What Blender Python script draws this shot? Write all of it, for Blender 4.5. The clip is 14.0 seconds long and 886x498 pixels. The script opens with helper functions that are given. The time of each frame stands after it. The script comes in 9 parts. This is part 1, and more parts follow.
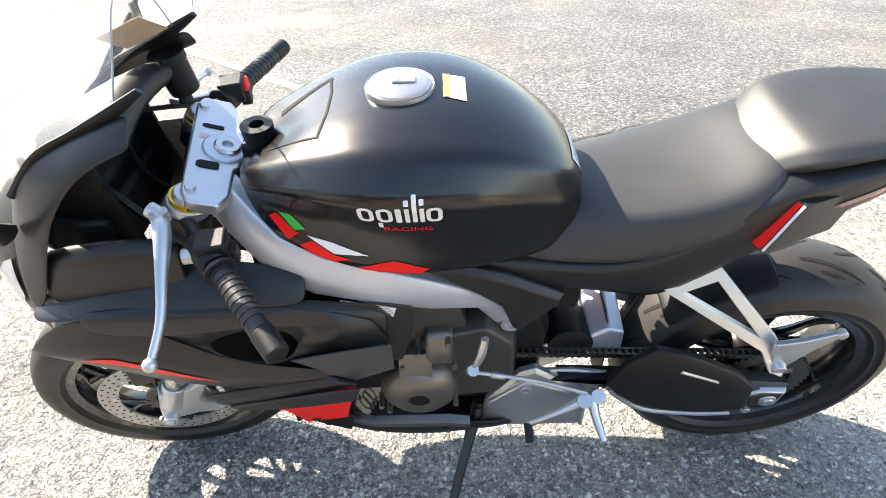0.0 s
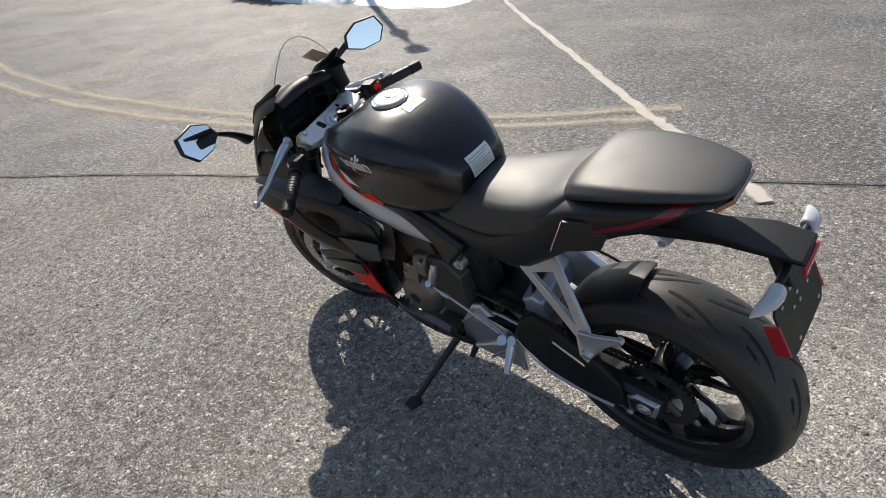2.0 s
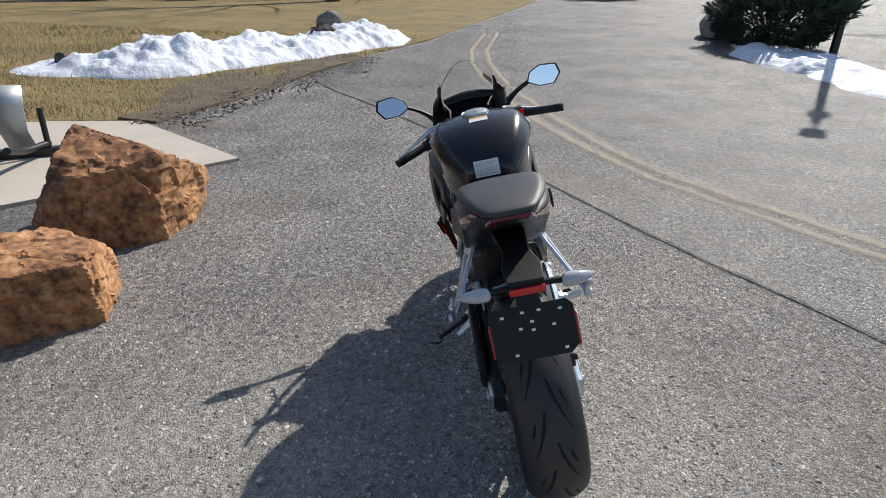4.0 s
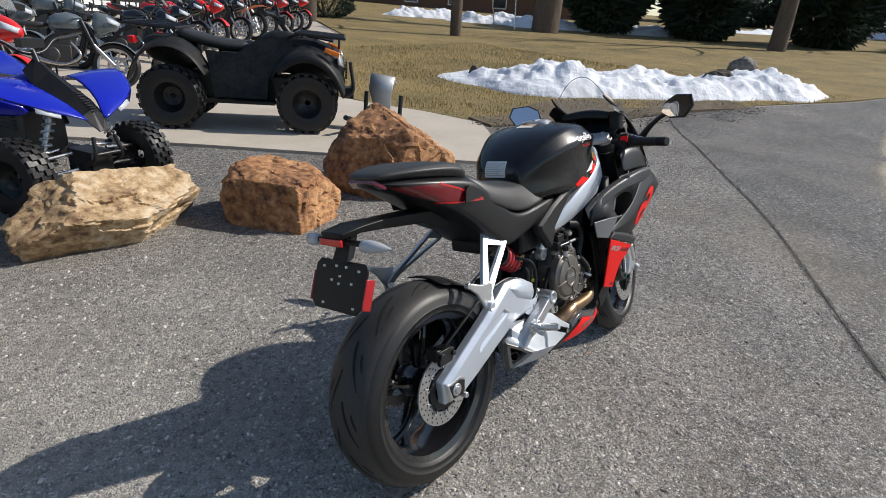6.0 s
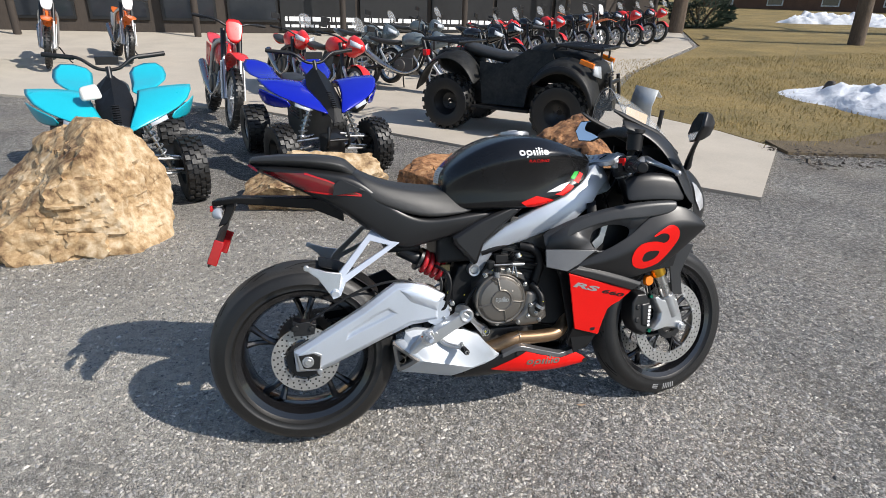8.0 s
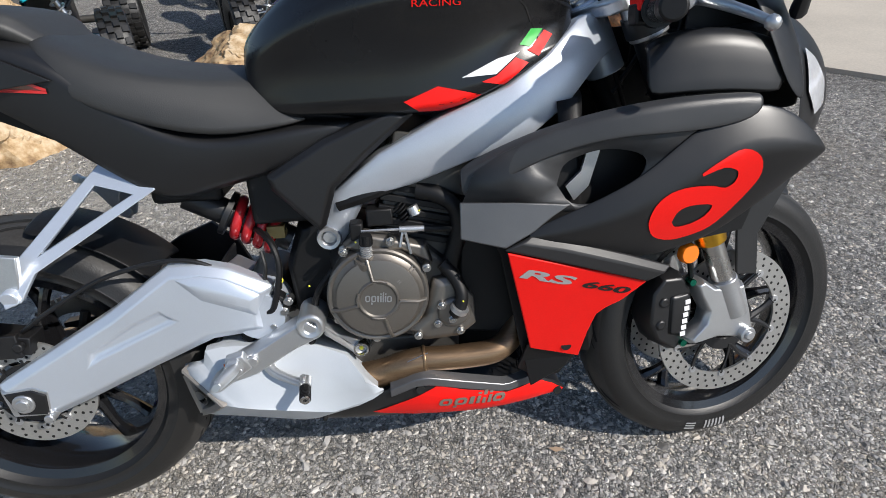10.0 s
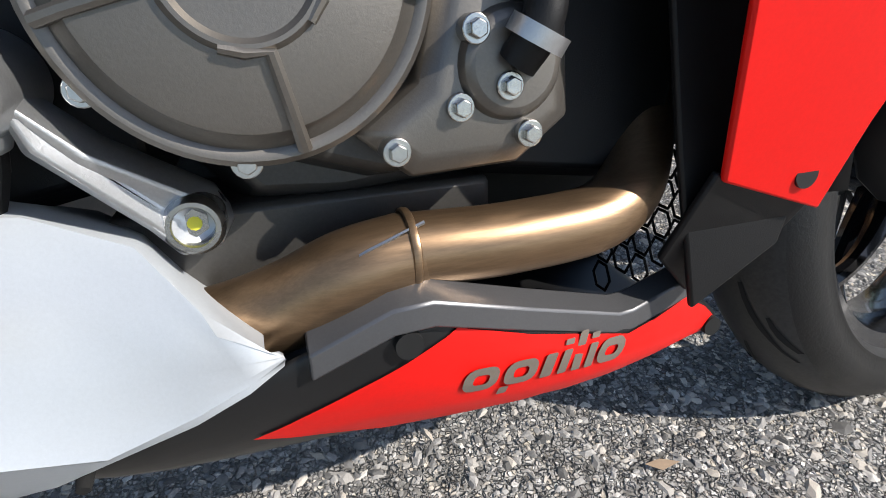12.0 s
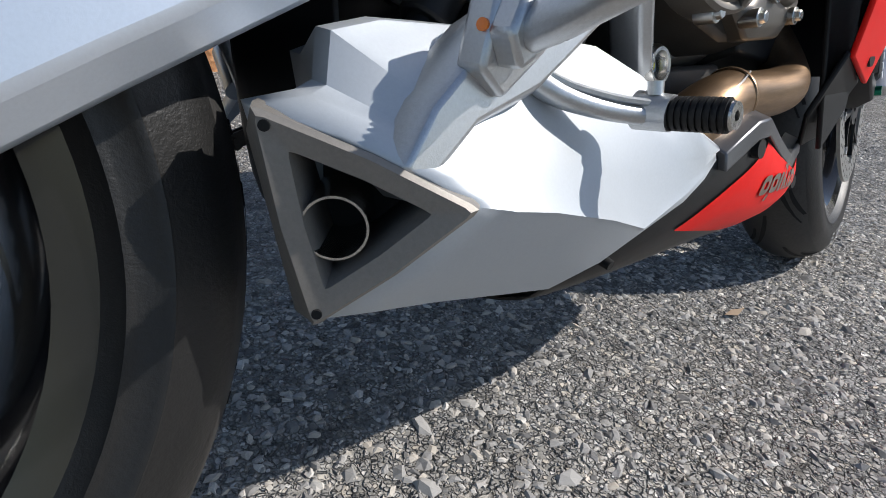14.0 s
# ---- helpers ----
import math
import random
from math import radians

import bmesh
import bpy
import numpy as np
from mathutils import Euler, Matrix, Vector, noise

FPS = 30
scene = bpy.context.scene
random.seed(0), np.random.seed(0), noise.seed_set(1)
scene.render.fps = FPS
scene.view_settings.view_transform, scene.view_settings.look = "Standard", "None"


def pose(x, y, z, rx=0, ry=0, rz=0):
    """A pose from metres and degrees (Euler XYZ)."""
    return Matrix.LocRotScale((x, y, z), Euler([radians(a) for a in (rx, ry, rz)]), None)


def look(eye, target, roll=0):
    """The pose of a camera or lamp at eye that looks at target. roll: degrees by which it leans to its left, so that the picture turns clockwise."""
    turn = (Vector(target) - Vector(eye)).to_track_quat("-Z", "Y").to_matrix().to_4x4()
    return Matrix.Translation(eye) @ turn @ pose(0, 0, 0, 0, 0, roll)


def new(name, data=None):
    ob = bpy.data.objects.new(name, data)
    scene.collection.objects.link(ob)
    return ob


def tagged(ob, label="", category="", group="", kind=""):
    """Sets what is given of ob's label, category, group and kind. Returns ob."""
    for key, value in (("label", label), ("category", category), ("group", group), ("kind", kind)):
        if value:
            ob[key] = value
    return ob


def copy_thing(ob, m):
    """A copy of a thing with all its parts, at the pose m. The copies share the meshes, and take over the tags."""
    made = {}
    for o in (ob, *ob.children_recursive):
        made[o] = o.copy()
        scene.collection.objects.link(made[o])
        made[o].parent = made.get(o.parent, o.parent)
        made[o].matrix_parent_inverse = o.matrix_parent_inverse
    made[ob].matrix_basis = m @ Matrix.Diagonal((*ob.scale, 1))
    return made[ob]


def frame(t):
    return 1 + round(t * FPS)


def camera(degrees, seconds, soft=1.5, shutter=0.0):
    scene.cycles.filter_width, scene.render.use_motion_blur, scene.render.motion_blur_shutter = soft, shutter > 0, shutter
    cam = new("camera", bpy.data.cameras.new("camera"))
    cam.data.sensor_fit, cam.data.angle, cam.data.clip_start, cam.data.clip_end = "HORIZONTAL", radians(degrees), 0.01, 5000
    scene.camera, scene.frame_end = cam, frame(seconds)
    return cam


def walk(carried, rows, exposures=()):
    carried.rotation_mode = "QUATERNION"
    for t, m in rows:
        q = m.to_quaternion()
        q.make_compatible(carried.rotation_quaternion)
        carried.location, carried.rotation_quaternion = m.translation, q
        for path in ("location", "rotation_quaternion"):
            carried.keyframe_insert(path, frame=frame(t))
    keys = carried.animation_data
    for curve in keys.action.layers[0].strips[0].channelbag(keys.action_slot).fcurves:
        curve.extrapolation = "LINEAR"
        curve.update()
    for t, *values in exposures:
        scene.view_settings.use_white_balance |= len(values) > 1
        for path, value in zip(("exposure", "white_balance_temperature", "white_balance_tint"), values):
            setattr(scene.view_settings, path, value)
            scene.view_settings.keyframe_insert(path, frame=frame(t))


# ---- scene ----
cam = camera(77.0, 14.0, soft=0.9)
PATH = [
    (0, (0.684, 1.056, 1.256), (0.758, -0.62, 0.167), -2.8),
    (0.5, (0.493, 1.196, 1.356), (0.87, -0.459, 0.299), -3.5),
    (1, (0.241, 1.234, 1.399), (0.884, -0.333, 0.335), -4.6),
    (1.5, (-0.077, 1.256, 1.408), (0.86, -0.183, 0.382), -7.1),
    (2, (-0.382, 1.194, 1.409), (0.877, 0.018, 0.394), -8.1),
    (2.2, (-0.509, 1.124, 1.404), (0.851, 0.07, 0.384), -7.3),
    (2.9, (-0.942, 0.912, 1.413), (0.742, 0.264, 0.452), -5.4),
    (3.6, (-1.282, 0.585, 1.423), (0.553, 0.345, 0.566), -1.5),
    (4.3, (-1.404, 0.174, 1.405), (0.421, 0.356, 0.606), 1.7),
    (4.5, (-1.43, 0.048, 1.397), (0.392, 0.371, 0.637), 2.1),
    (5, (-1.359, -0.26, 1.359), (0.377, 0.334, 0.563), 3.5),
    (5.5, (-1.212, -0.583, 1.346), (0.384, 0.335, 0.565), 3.5),
    (6, (-1.046, -0.901, 1.348), (0.364, 0.293, 0.581), 4.7),
    (6.5, (-0.763, -1.162, 1.365), (0.414, 0.26, 0.593), 5.4),
    (7, (-0.483, -1.398, 1.376), (0.433, 0.207, 0.611), 4.1),
    (7.2, (-0.367, -1.468, 1.378), (0.445, 0.187, 0.604), 4.3),
    (7.9, (0.079, -1.642, 1.407), (0.509, 0.16, 0.613), 2.3),
    (8.6, (0.492, -1.553, 1.412), (0.619, 0.261, 0.554), -0.5),
    (9.3, (0.702, -1.239, 1.309), (0.74, 0.516, 0.349), -1.8),
    (9.5, (0.731, -1.118, 1.264), (0.761, 0.611, 0.259), -2.8),
    (10, (0.744, -0.805, 1.125), (0.856, 0.835, -0.015), -1.5),
    (10.5, (0.77, -0.586, 0.94), (1.034, 1.001, -0.248), -0.1),
    (11, (0.775, -0.421, 0.782), (1.132, 1.12, -0.443), 0.1),
    (11.5, (0.767, -0.338, 0.642), (1.148, 1.196, -0.583), 0.9),
    (12, (0.687, -0.328, 0.539), (1.204, 1.262, -0.559), 2.0),
    (12.5, (0.547, -0.363, 0.461), (1.18, 1.261, -0.52), 0.4),
    (13, (0.426, -0.359, 0.433), (1.28, 1.182, -0.515), 4.6),
    (13.5, (0.313, -0.322, 0.433), (1.336, 1.133, -0.482), 5.8),
    (14, (0.224, -0.287, 0.434), (1.403, 1.054, -0.467), 5.8),
]
EXPOSURE = [(0, 1.98, 7450, 10), (0.5, 1.17, 7250, 10), (1, 0.76, 7350, 10), (1.5, 0.47, 7250, 10), (2, 0.34, 7100, 10), (4.5, -0.02, 6600, 10), (5, -0.10, 6600, 10), (6, -0.10, 6650, 10), (6.5, 0.04, 6650, 10), (7, 0.18, 6650, 10), (9.5, 0.0, 6500, 10), (11, 0.2, 6500, 10), (12, 0.3, 6600, 10), (13, 0.1, 6500, 10), (14, -0.08, 6400, 10)]
walk(cam, [(t, look(eye, target, roll)) for t, eye, target, roll in PATH], EXPOSURE)

# ---- world, sun, exposure ----
SUN_FROM = Vector((0.94, -0.62, 1.0)).normalized()
world = bpy.data.worlds.new("sky")
scene.world = world
world.use_nodes = True
sky = world.node_tree.nodes.new("ShaderNodeTexSky")
sky.sky_type, sky.sun_disc = "NISHITA", False
sky.sun_elevation = math.asin(SUN_FROM.z)
sky.sun_rotation = math.atan2(SUN_FROM.x, SUN_FROM.y)
sky.air_density, sky.dust_density, sky.ozone_density = 1.0, 0.6, 1.0
world.node_tree.links.new(sky.outputs[0], world.node_tree.nodes["Background"].inputs[0])
world.node_tree.nodes["Background"].inputs[1].default_value = 0.132
sun_data = bpy.data.lights.new("sun", "SUN")
sun_data.energy, sun_data.angle, sun_data.color = 4.9, radians(0.53), (1.0, 0.955, 0.895)
sun = new("sun", sun_data)
sun.matrix_world = look(SUN_FROM * 30, (0, 0, 0))

# ---- materials ----
def node(nt, kind, **values):
    n = nt.nodes.new(kind)
    for key, value in values.items():
        n.inputs[key.replace("_", " ")].default_value = value
    return n


def material(name, rgb, rough=0.5, metal=0.0, coat=0.0, var=0.12, scale=8.0, fine=90.0, bump=0.1, spec=0.5,
             rgb2=None, rough_var=0.12, aniso=None, random_amount=0.0, distance=0.002):
    """A surface with variation at two scales, a little uneven gloss and fine relief. scale and fine are cycles a metre."""
    m = bpy.data.materials.new(name)
    m.use_nodes = True
    nt = m.node_tree
    b = nt.nodes["Principled BSDF"]
    link = nt.links.new
    co = nt.nodes.new("ShaderNodeTexCoord")
    big = node(nt, "ShaderNodeTexNoise", Scale=scale, Detail=5.0, Roughness=0.6)
    small = node(nt, "ShaderNodeTexNoise", Scale=fine, Detail=3.0, Roughness=0.7)
    place = co.outputs["Object"]
    if aniso:
        mp = node(nt, "ShaderNodeMapping", Scale=aniso)
        link(place, mp.inputs[0])
        place = mp.outputs[0]
    link(place, big.inputs["Vector"])
    link(place, small.inputs["Vector"])
    ramp = nt.nodes.new("ShaderNodeValToRGB")
    dark = [c * (1 - var) for c in rgb] if rgb2 is None else rgb2
    light = [min(1, c * (1 + var)) for c in rgb] if rgb2 is None else rgb
    ramp.color_ramp.elements[0].position, ramp.color_ramp.elements[1].position = 0.35, 0.65
    ramp.color_ramp.elements[0].color = (*dark, 1)
    ramp.color_ramp.elements[1].color = (*light, 1)
    mix = nt.nodes.new("ShaderNodeMath")
    mix.operation = "MULTIPLY_ADD"
    mix.inputs[1].default_value = 0.5
    half = nt.nodes.new("ShaderNodeMath")
    half.operation = "MULTIPLY"
    half.inputs[1].default_value = 0.5
    link(big.outputs[0], half.inputs[0])
    link(small.outputs[0], mix.inputs[0])
    link(half.outputs[0], mix.inputs[2])
    link(mix.outputs[0], ramp.inputs[0])
    colour = ramp.outputs[0]
    if random_amount:
        info = nt.nodes.new("ShaderNodeObjectInfo")
        hsv = nt.nodes.new("ShaderNodeHueSaturation")
        mr = node(nt, "ShaderNodeMapRange")
        mr.inputs[3].default_value, mr.inputs[4].default_value = 1 - random_amount, 1 + random_amount
        link(info.outputs["Random"], mr.inputs[0])
        link(mr.outputs[0], hsv.inputs["Value"])
        link(colour, hsv.inputs["Color"])
        colour = hsv.outputs[0]
    link(colour, b.inputs["Base Color"])
    r = node(nt, "ShaderNodeMapRange")
    r.inputs[3].default_value, r.inputs[4].default_value = max(0.02, rough - rough_var), min(1, rough + rough_var)
    link(big.outputs[0], r.inputs[0])
    link(r.outputs[0], b.inputs["Roughness"])
    b.inputs["Metallic"].default_value = metal
    b.inputs["Coat Weight"].default_value = coat
    b.inputs["Coat Roughness"].default_value = 0.06
    b.inputs["Specular IOR Level"].default_value = spec
    if bump:
        bp = node(nt, "ShaderNodeBump", Strength=bump, Distance=distance)
        link(small.outputs[0], bp.inputs["Height"])
        link(bp.outputs[0], b.inputs["Normal"])
    return m


def glass(name, rgb, rough=0.02, alpha=0.25):
    m = bpy.data.materials.new(name)
    m.use_nodes = True
    b = m.node_tree.nodes["Principled BSDF"]
    b.inputs["Base Color"].default_value = (*rgb, 1)
    b.inputs["Roughness"].default_value = rough
    b.inputs["Alpha"].default_value = alpha
    b.inputs["IOR"].default_value = 1.49
    return m


M = {}
M["black_satin"] = material("satin black paint", (0.010, 0.010, 0.0107), 0.40, coat=0.0, var=0.15, fine=500, bump=0.03, spec=0.52)
M["black_gloss"] = material("gloss black paint", (0.008, 0.008, 0.009), 0.18, coat=0.6, var=0.1, fine=300, bump=0.0)
# charcoal that holds sun sheen on the right panels, shade on the left insert
M["sidelight_grey"] = material("fairing plastic with side light in its tone", (0.036, 0.0365, 0.038), 0.40, var=0.2, fine=700, bump=0.12, spec=0.5)
M["black_plastic"] = material("black moulded plastic", (0.006, 0.006, 0.0065), 0.5, var=0.2, fine=900, bump=0.15, spec=0.35)
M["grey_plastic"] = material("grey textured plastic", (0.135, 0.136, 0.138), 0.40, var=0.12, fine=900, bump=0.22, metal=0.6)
M["lip_dark"] = material("dark satin lip paint", (0.02, 0.02, 0.021), 0.42, var=0.1, fine=600, bump=0.05, spec=0.4)
M["lip"] = material("satin charcoal paint", (0.14, 0.14, 0.145), 0.32, metal=0.6, var=0.08, fine=600, bump=0.05)
M["rubber"] = material("tyre rubber", (0.009, 0.009, 0.009), 0.46, var=0.3, fine=260, bump=0.25, rgb2=(0.014, 0.0135, 0.013))
M["tread"] = material("dusty tyre tread", (0.048, 0.046, 0.044), 0.52, var=0.3, fine=220, bump=0.10, rgb2=(0.024, 0.023, 0.022), spec=0.36)
M["red"] = material("bright red paint", (0.84, 0.009, 0.006), 0.48, coat=0.0, spec=0.3, var=0.04, fine=300, bump=0.02)
M["tank_black"] = material("glossy black tank paint", (0.006, 0.0062, 0.007), 0.25, coat=0.15, var=0.12, fine=500, bump=0.02, spec=0.5)
M["reflector_red"] = material("deep red reflector", (0.36, 0.006, 0.010), 0.2, coat=0.6, var=0.1, bump=0.0)
M["dark_red"] = material("dark red tail trim", (0.17, 0.006, 0.010), 0.16, coat=0.9, var=0.05, bump=0.0)
M["red_gloss"] = material("gloss red plastic", (0.55, 0.008, 0.012), 0.2, coat=0.6, var=0.05, bump=0.0)
M["silver"] = material("silver painted metal", (0.62, 0.67, 0.74), 0.33, metal=0.58, var=0.04, fine=600, bump=0.03)
M["aluminium"] = material("bare cast aluminium", (0.57, 0.58, 0.59), 0.35, metal=0.85, var=0.08, fine=500, bump=0.12)
M["frame_grey"] = material("satin grey frame paint", (0.55, 0.59, 0.65), 0.36, metal=0.5, var=0.05, fine=500, bump=0.05)
M["muffler"] = material("pale silver muffler shell", (0.50, 0.53, 0.56), 0.42, metal=0.25, var=0.04, fine=500, bump=0.03)
M["steel"] = material("steel", (0.55, 0.54, 0.52), 0.28, metal=1.0, var=0.1, fine=400, bump=0.05)
M["bronze"] = material("bronze anodised engine cover", (0.200, 0.184, 0.164), 0.43, metal=0.8, var=0.08, fine=500, bump=0.08)
M["engine"] = material("dark grey engine casting", (0.085, 0.081, 0.075), 0.48, metal=0.6, var=0.15, fine=450, bump=0.06)
M["pipe"] = material("heat-tinted exhaust steel", (0.29, 0.19, 0.112), 0.36, metal=0.85, var=0.18, scale=14, fine=60, bump=0.04, aniso=(1, 8, 8))
M["gold"] = material("gold anodised fork cap", (0.75, 0.42, 0.05), 0.28, metal=1.0, var=0.06, bump=0.02)
M["orange"] = material("amber lens", (0.85, 0.20, 0.01), 0.2, coat=0.5, var=0.1, fine=200, bump=0.2)
M["disc"] = material("brake disc steel", (0.42, 0.415, 0.40), 0.36, metal=0.7, var=0.10, scale=20, fine=300, bump=0.1)
M["seat"] = material("black seat vinyl", (0.027, 0.027, 0.0265), 0.50, var=0.2, fine=800, bump=0.35, distance=0.001, spec=0.6)
M["white"] = material("white print", (0.8, 0.8, 0.8), 0.45, var=0.03, bump=0.0)
M["green"] = material("green print", (0.02, 0.42, 0.05), 0.4, var=0.03, bump=0.0)
M["grey_print"] = material("silver print", (0.42, 0.42, 0.42), 0.4, var=0.03, bump=0.0, metal=0.3)
M["faded_print"] = material("faded grey print", (0.17, 0.140, 0.115), 0.5, var=0.1, fine=300, bump=0.0)
M["label"] = material("paper label", (0.75, 0.74, 0.70), 0.55, var=0.05, bump=0.02)
M["yellow"] = material("yellow marking", (0.75, 0.70, 0.06), 0.5, var=0.05, bump=0.0)
M["mirror"] = material("mirror glass", (0.85, 0.87, 0.9), 0.03, metal=1.0, var=0.01, bump=0.0, rough_var=0.01)
M["chain"] = material("oiled chain steel", (0.16, 0.15, 0.14), 0.35, metal=1.0, var=0.2, fine=300, bump=0.1)
M["screen"] = glass("clear windscreen plastic", (0.85, 0.87, 0.88), 0.03, 0.10)
M["display"] = material("display glass", (0.02, 0.03, 0.05), 0.08, coat=0.8, var=0.05, bump=0.0)
M["red_spring"] = material("red coil spring paint", (0.45, 0.015, 0.02), 0.3, coat=0.3, var=0.05, bump=0.0)

# ---- building blocks ----
def part(name, bm, mat, parent=None, label="", smooth=True, bevel=0.0, subsurf=0, solid=0.0, angle=40):
    """One mesh object from a bmesh, under a thing or a part."""
    bmesh.ops.recalc_face_normals(bm, faces=bm.faces[:])
    me = bpy.data.meshes.new(name)
    bm.to_mesh(me)
    bm.free()
    return mesh_part(name, me, mat, parent, label, smooth, bevel, subsurf, solid, angle)


def pieces(name, bm, *args, **more):
    """The separate pieces of a bmesh, each as a mesh object of its own."""
    bm.verts.ensure_lookup_table()
    left, made = set(bm.verts), []
    for seed in bm.verts[:]:
        if seed not in left:
            continue
        left.discard(seed)
        found, todo = [seed], [seed]
        while todo:
            for e in todo.pop().link_edges:
                for v in e.verts:
                    if v in left:
                        left.discard(v)
                        found.append(v)
                        todo.append(v)
        one = bmesh.new()
        to = {v: one.verts.new(v.co) for v in found}
        done = set()
        for v in found:
            for f in v.link_faces:
                if f not in done:
                    done.add(f)
                    one.faces.new([to[w] for w in f.verts])
        made.append(part(name, one, *args, **more))
    bm.free()
    return made


def mesh_part(name, me, mat, parent=None, label="", smooth=True, bevel=0.0, subsurf=0, solid=0.0, angle=40):
    ob = new(name, me)
    me.materials.append(M[mat] if isinstance(mat, str) else mat)
    if smooth:
        me.shade_smooth()
        if not subsurf:
            me.set_sharp_from_angle(angle=radians(angle))
    if solid:
        s = ob.modifiers.new("thickness", "SOLIDIFY")
        s.thickness, s.offset = solid, -1
    if bevel:
        b = ob.modifiers.new("edges", "BEVEL")
        b.width, b.segments, b.limit_method, b.angle_limit = bevel, 2, "ANGLE", radians(35)
        b.harden_normals = False
    if subsurf:
        s = ob.modifiers.new("smooth", "SUBSURF")
        s.levels = s.render_levels = subsurf
    if parent is not None:
        ob.parent = parent
    if label:
        ob["label"] = label
    return ob


def thing(name, m, label, category, group="", kind=""):
    ob = new(name)
    ob.empty_display_size = 0.1
    ob.matrix_basis = m
    return tagged(ob, label, category, group, kind)


def box(bm, cx, cy, cz, sx, sy, sz, m=None):
    """A block by its middle and size."""
    r = bmesh.ops.create_cube(bm, size=1)
    t = Matrix.Translation((cx, cy, cz)) @ (m or Matrix()) @ Matrix.Diagonal((sx, sy, sz, 1))
    bmesh.ops.transform(bm, matrix=t, verts=r["verts"])
    return r["verts"]


def rod(bm, a, b, r1, r2=None, segs=16, caps=True):
    """A round bar from a to b."""
    a, b = Vector(a), Vector(b)
    r2 = r1 if r2 is None else r2
    d = b - a
    t = Matrix.Translation((a + b) / 2) @ d.to_track_quat("Z", "Y").to_matrix().to_4x4()
    r = bmesh.ops.create_cone(bm, cap_ends=caps, segments=segs, radius1=r1, radius2=r2, depth=d.length, matrix=t)
    return r["verts"]


def spline(pts, steps=6):
    """Points along a smooth curve through pts."""
    p = [np.array(q, float) for q in pts]
    p = [2 * p[0] - p[1]] + p + [2 * p[-1] - p[-2]]
    out = []
    for i in range(1, len(p) - 2):
        for k in range(steps):
            t = k / steps
            a, b, c, d = p[i - 1], p[i], p[i + 1], p[i + 2]
            out.append(0.5 * (2 * b + (c - a) * t + (2 * a - 5 * b + 4 * c - d) * t * t + (3 * b - a - 3 * c + d) * t ** 3))
    out.append(p[-2])
    return out


def tube(bm, pts, r, segs=10, steps=6, curve=True, flat=1.0):
    """A bent pipe along pts; r is one radius or one for each point. flat squeezes it across its second side."""
    rr = list(r) if isinstance(r, (list, tuple)) else [r] * len(pts)
    line = spline([(*p, q) for p, q in zip(pts, rr)], steps) if curve else [np.array((*p, q), float) for p, q in zip(pts, rr)]
    rings, side = [], None
    for i, q in enumerate(line):
        p = Vector(q[:3])
        d = Vector(line[min(i + 1, len(line) - 1)][:3]) - Vector(line[max(i - 1, 0)][:3])
        d.normalize()
        if side is None:
            side = d.orthogonal().normalized()
        side = (side - d * side.dot(d)).normalized()
        up = d.cross(side)
        rings.append([bm.verts.new(p + float(q[3]) * (math.cos(a) * side + flat * math.sin(a) * up))
                      for a in [2 * math.pi * k / segs for k in range(segs)]])
    skin(bm, rings)


def skin(bm, rings, closed=True, caps=True):
    n = len(rings[0])
    for a, b in zip(rings, rings[1:]):
        for k in range(n if closed else n - 1):
            bm.faces.new((a[k], a[(k + 1) % n], b[(k + 1) % n], b[k]))
    if caps and closed:
        bm.faces.new(rings[0][::-1])
        bm.faces.new(rings[-1])


def loft(bm, loops, caps=True):
    """A skin over closed loops of 3D points, all of one length."""
    skin(bm, [[bm.verts.new(p) for p in loop] for loop in loops], True, caps)


def sheet(bm, rows):
    """A skin over open rows of 3D points."""
    skin(bm, [[bm.verts.new(p) for p in row] for row in rows], False, False)


def lathe(bm, profile, cx=0, cz=0, segs=64, close=True):
    """A body turned round an axis along y: profile is a closed loop of (radius, y)."""
    rings = []
    for k in range(segs):
        a = 2 * math.pi * k / segs
        rings.append([bm.verts.new((cx + r * math.cos(a), y, cz + r * math.sin(a))) for r, y in profile])
    n = len(profile)
    for k in range(segs):
        a, b = rings[k], rings[(k + 1) % segs]
        for j in range(n if close else n - 1):
            bm.faces.new((a[j], a[(j + 1) % n], b[(j + 1) % n], b[j]))


def slab(bm, pts, thick):
    """A plate: a closed outline of 3D points, thickened by thick along its own normal, both ways by half."""
    p = [Vector(q) for q in pts]
    nrm = sum((p[i].cross(p[(i + 1) % len(p)]) for i in range(len(p))), Vector()).normalized()
    top = [bm.verts.new(q + nrm * thick / 2) for q in p]
    low = [bm.verts.new(q - nrm * thick / 2) for q in p]
    n = len(p)
    bm.faces.new(top)
    bm.faces.new(low[::-1])
    for i in range(n):
        bm.faces.new((top[i], low[i], low[(i + 1) % n], top[(i + 1) % n]))


def side_plate(bm, xz, y, thick):
    """A plate in the x-z plane; y is one number or a function of x and z."""
    f = y if callable(y) else (lambda x, z: y)
    slab(bm, [(x, f(x, z), z) for x, z in xz], thick)

# ---- ground and the large structure ----
def rise(x, y):
    """The ground's height: level round the bike, rising gently far off."""
    d = math.hypot(x - 0.5, y)
    up = 0.0 if d < 8 else (0.055 * (d - 8) if d < 18 else 0.55 + 0.040 * (min(d, 120) - 18))
    return up if (x > -4 or y > 6) else up * 0.3


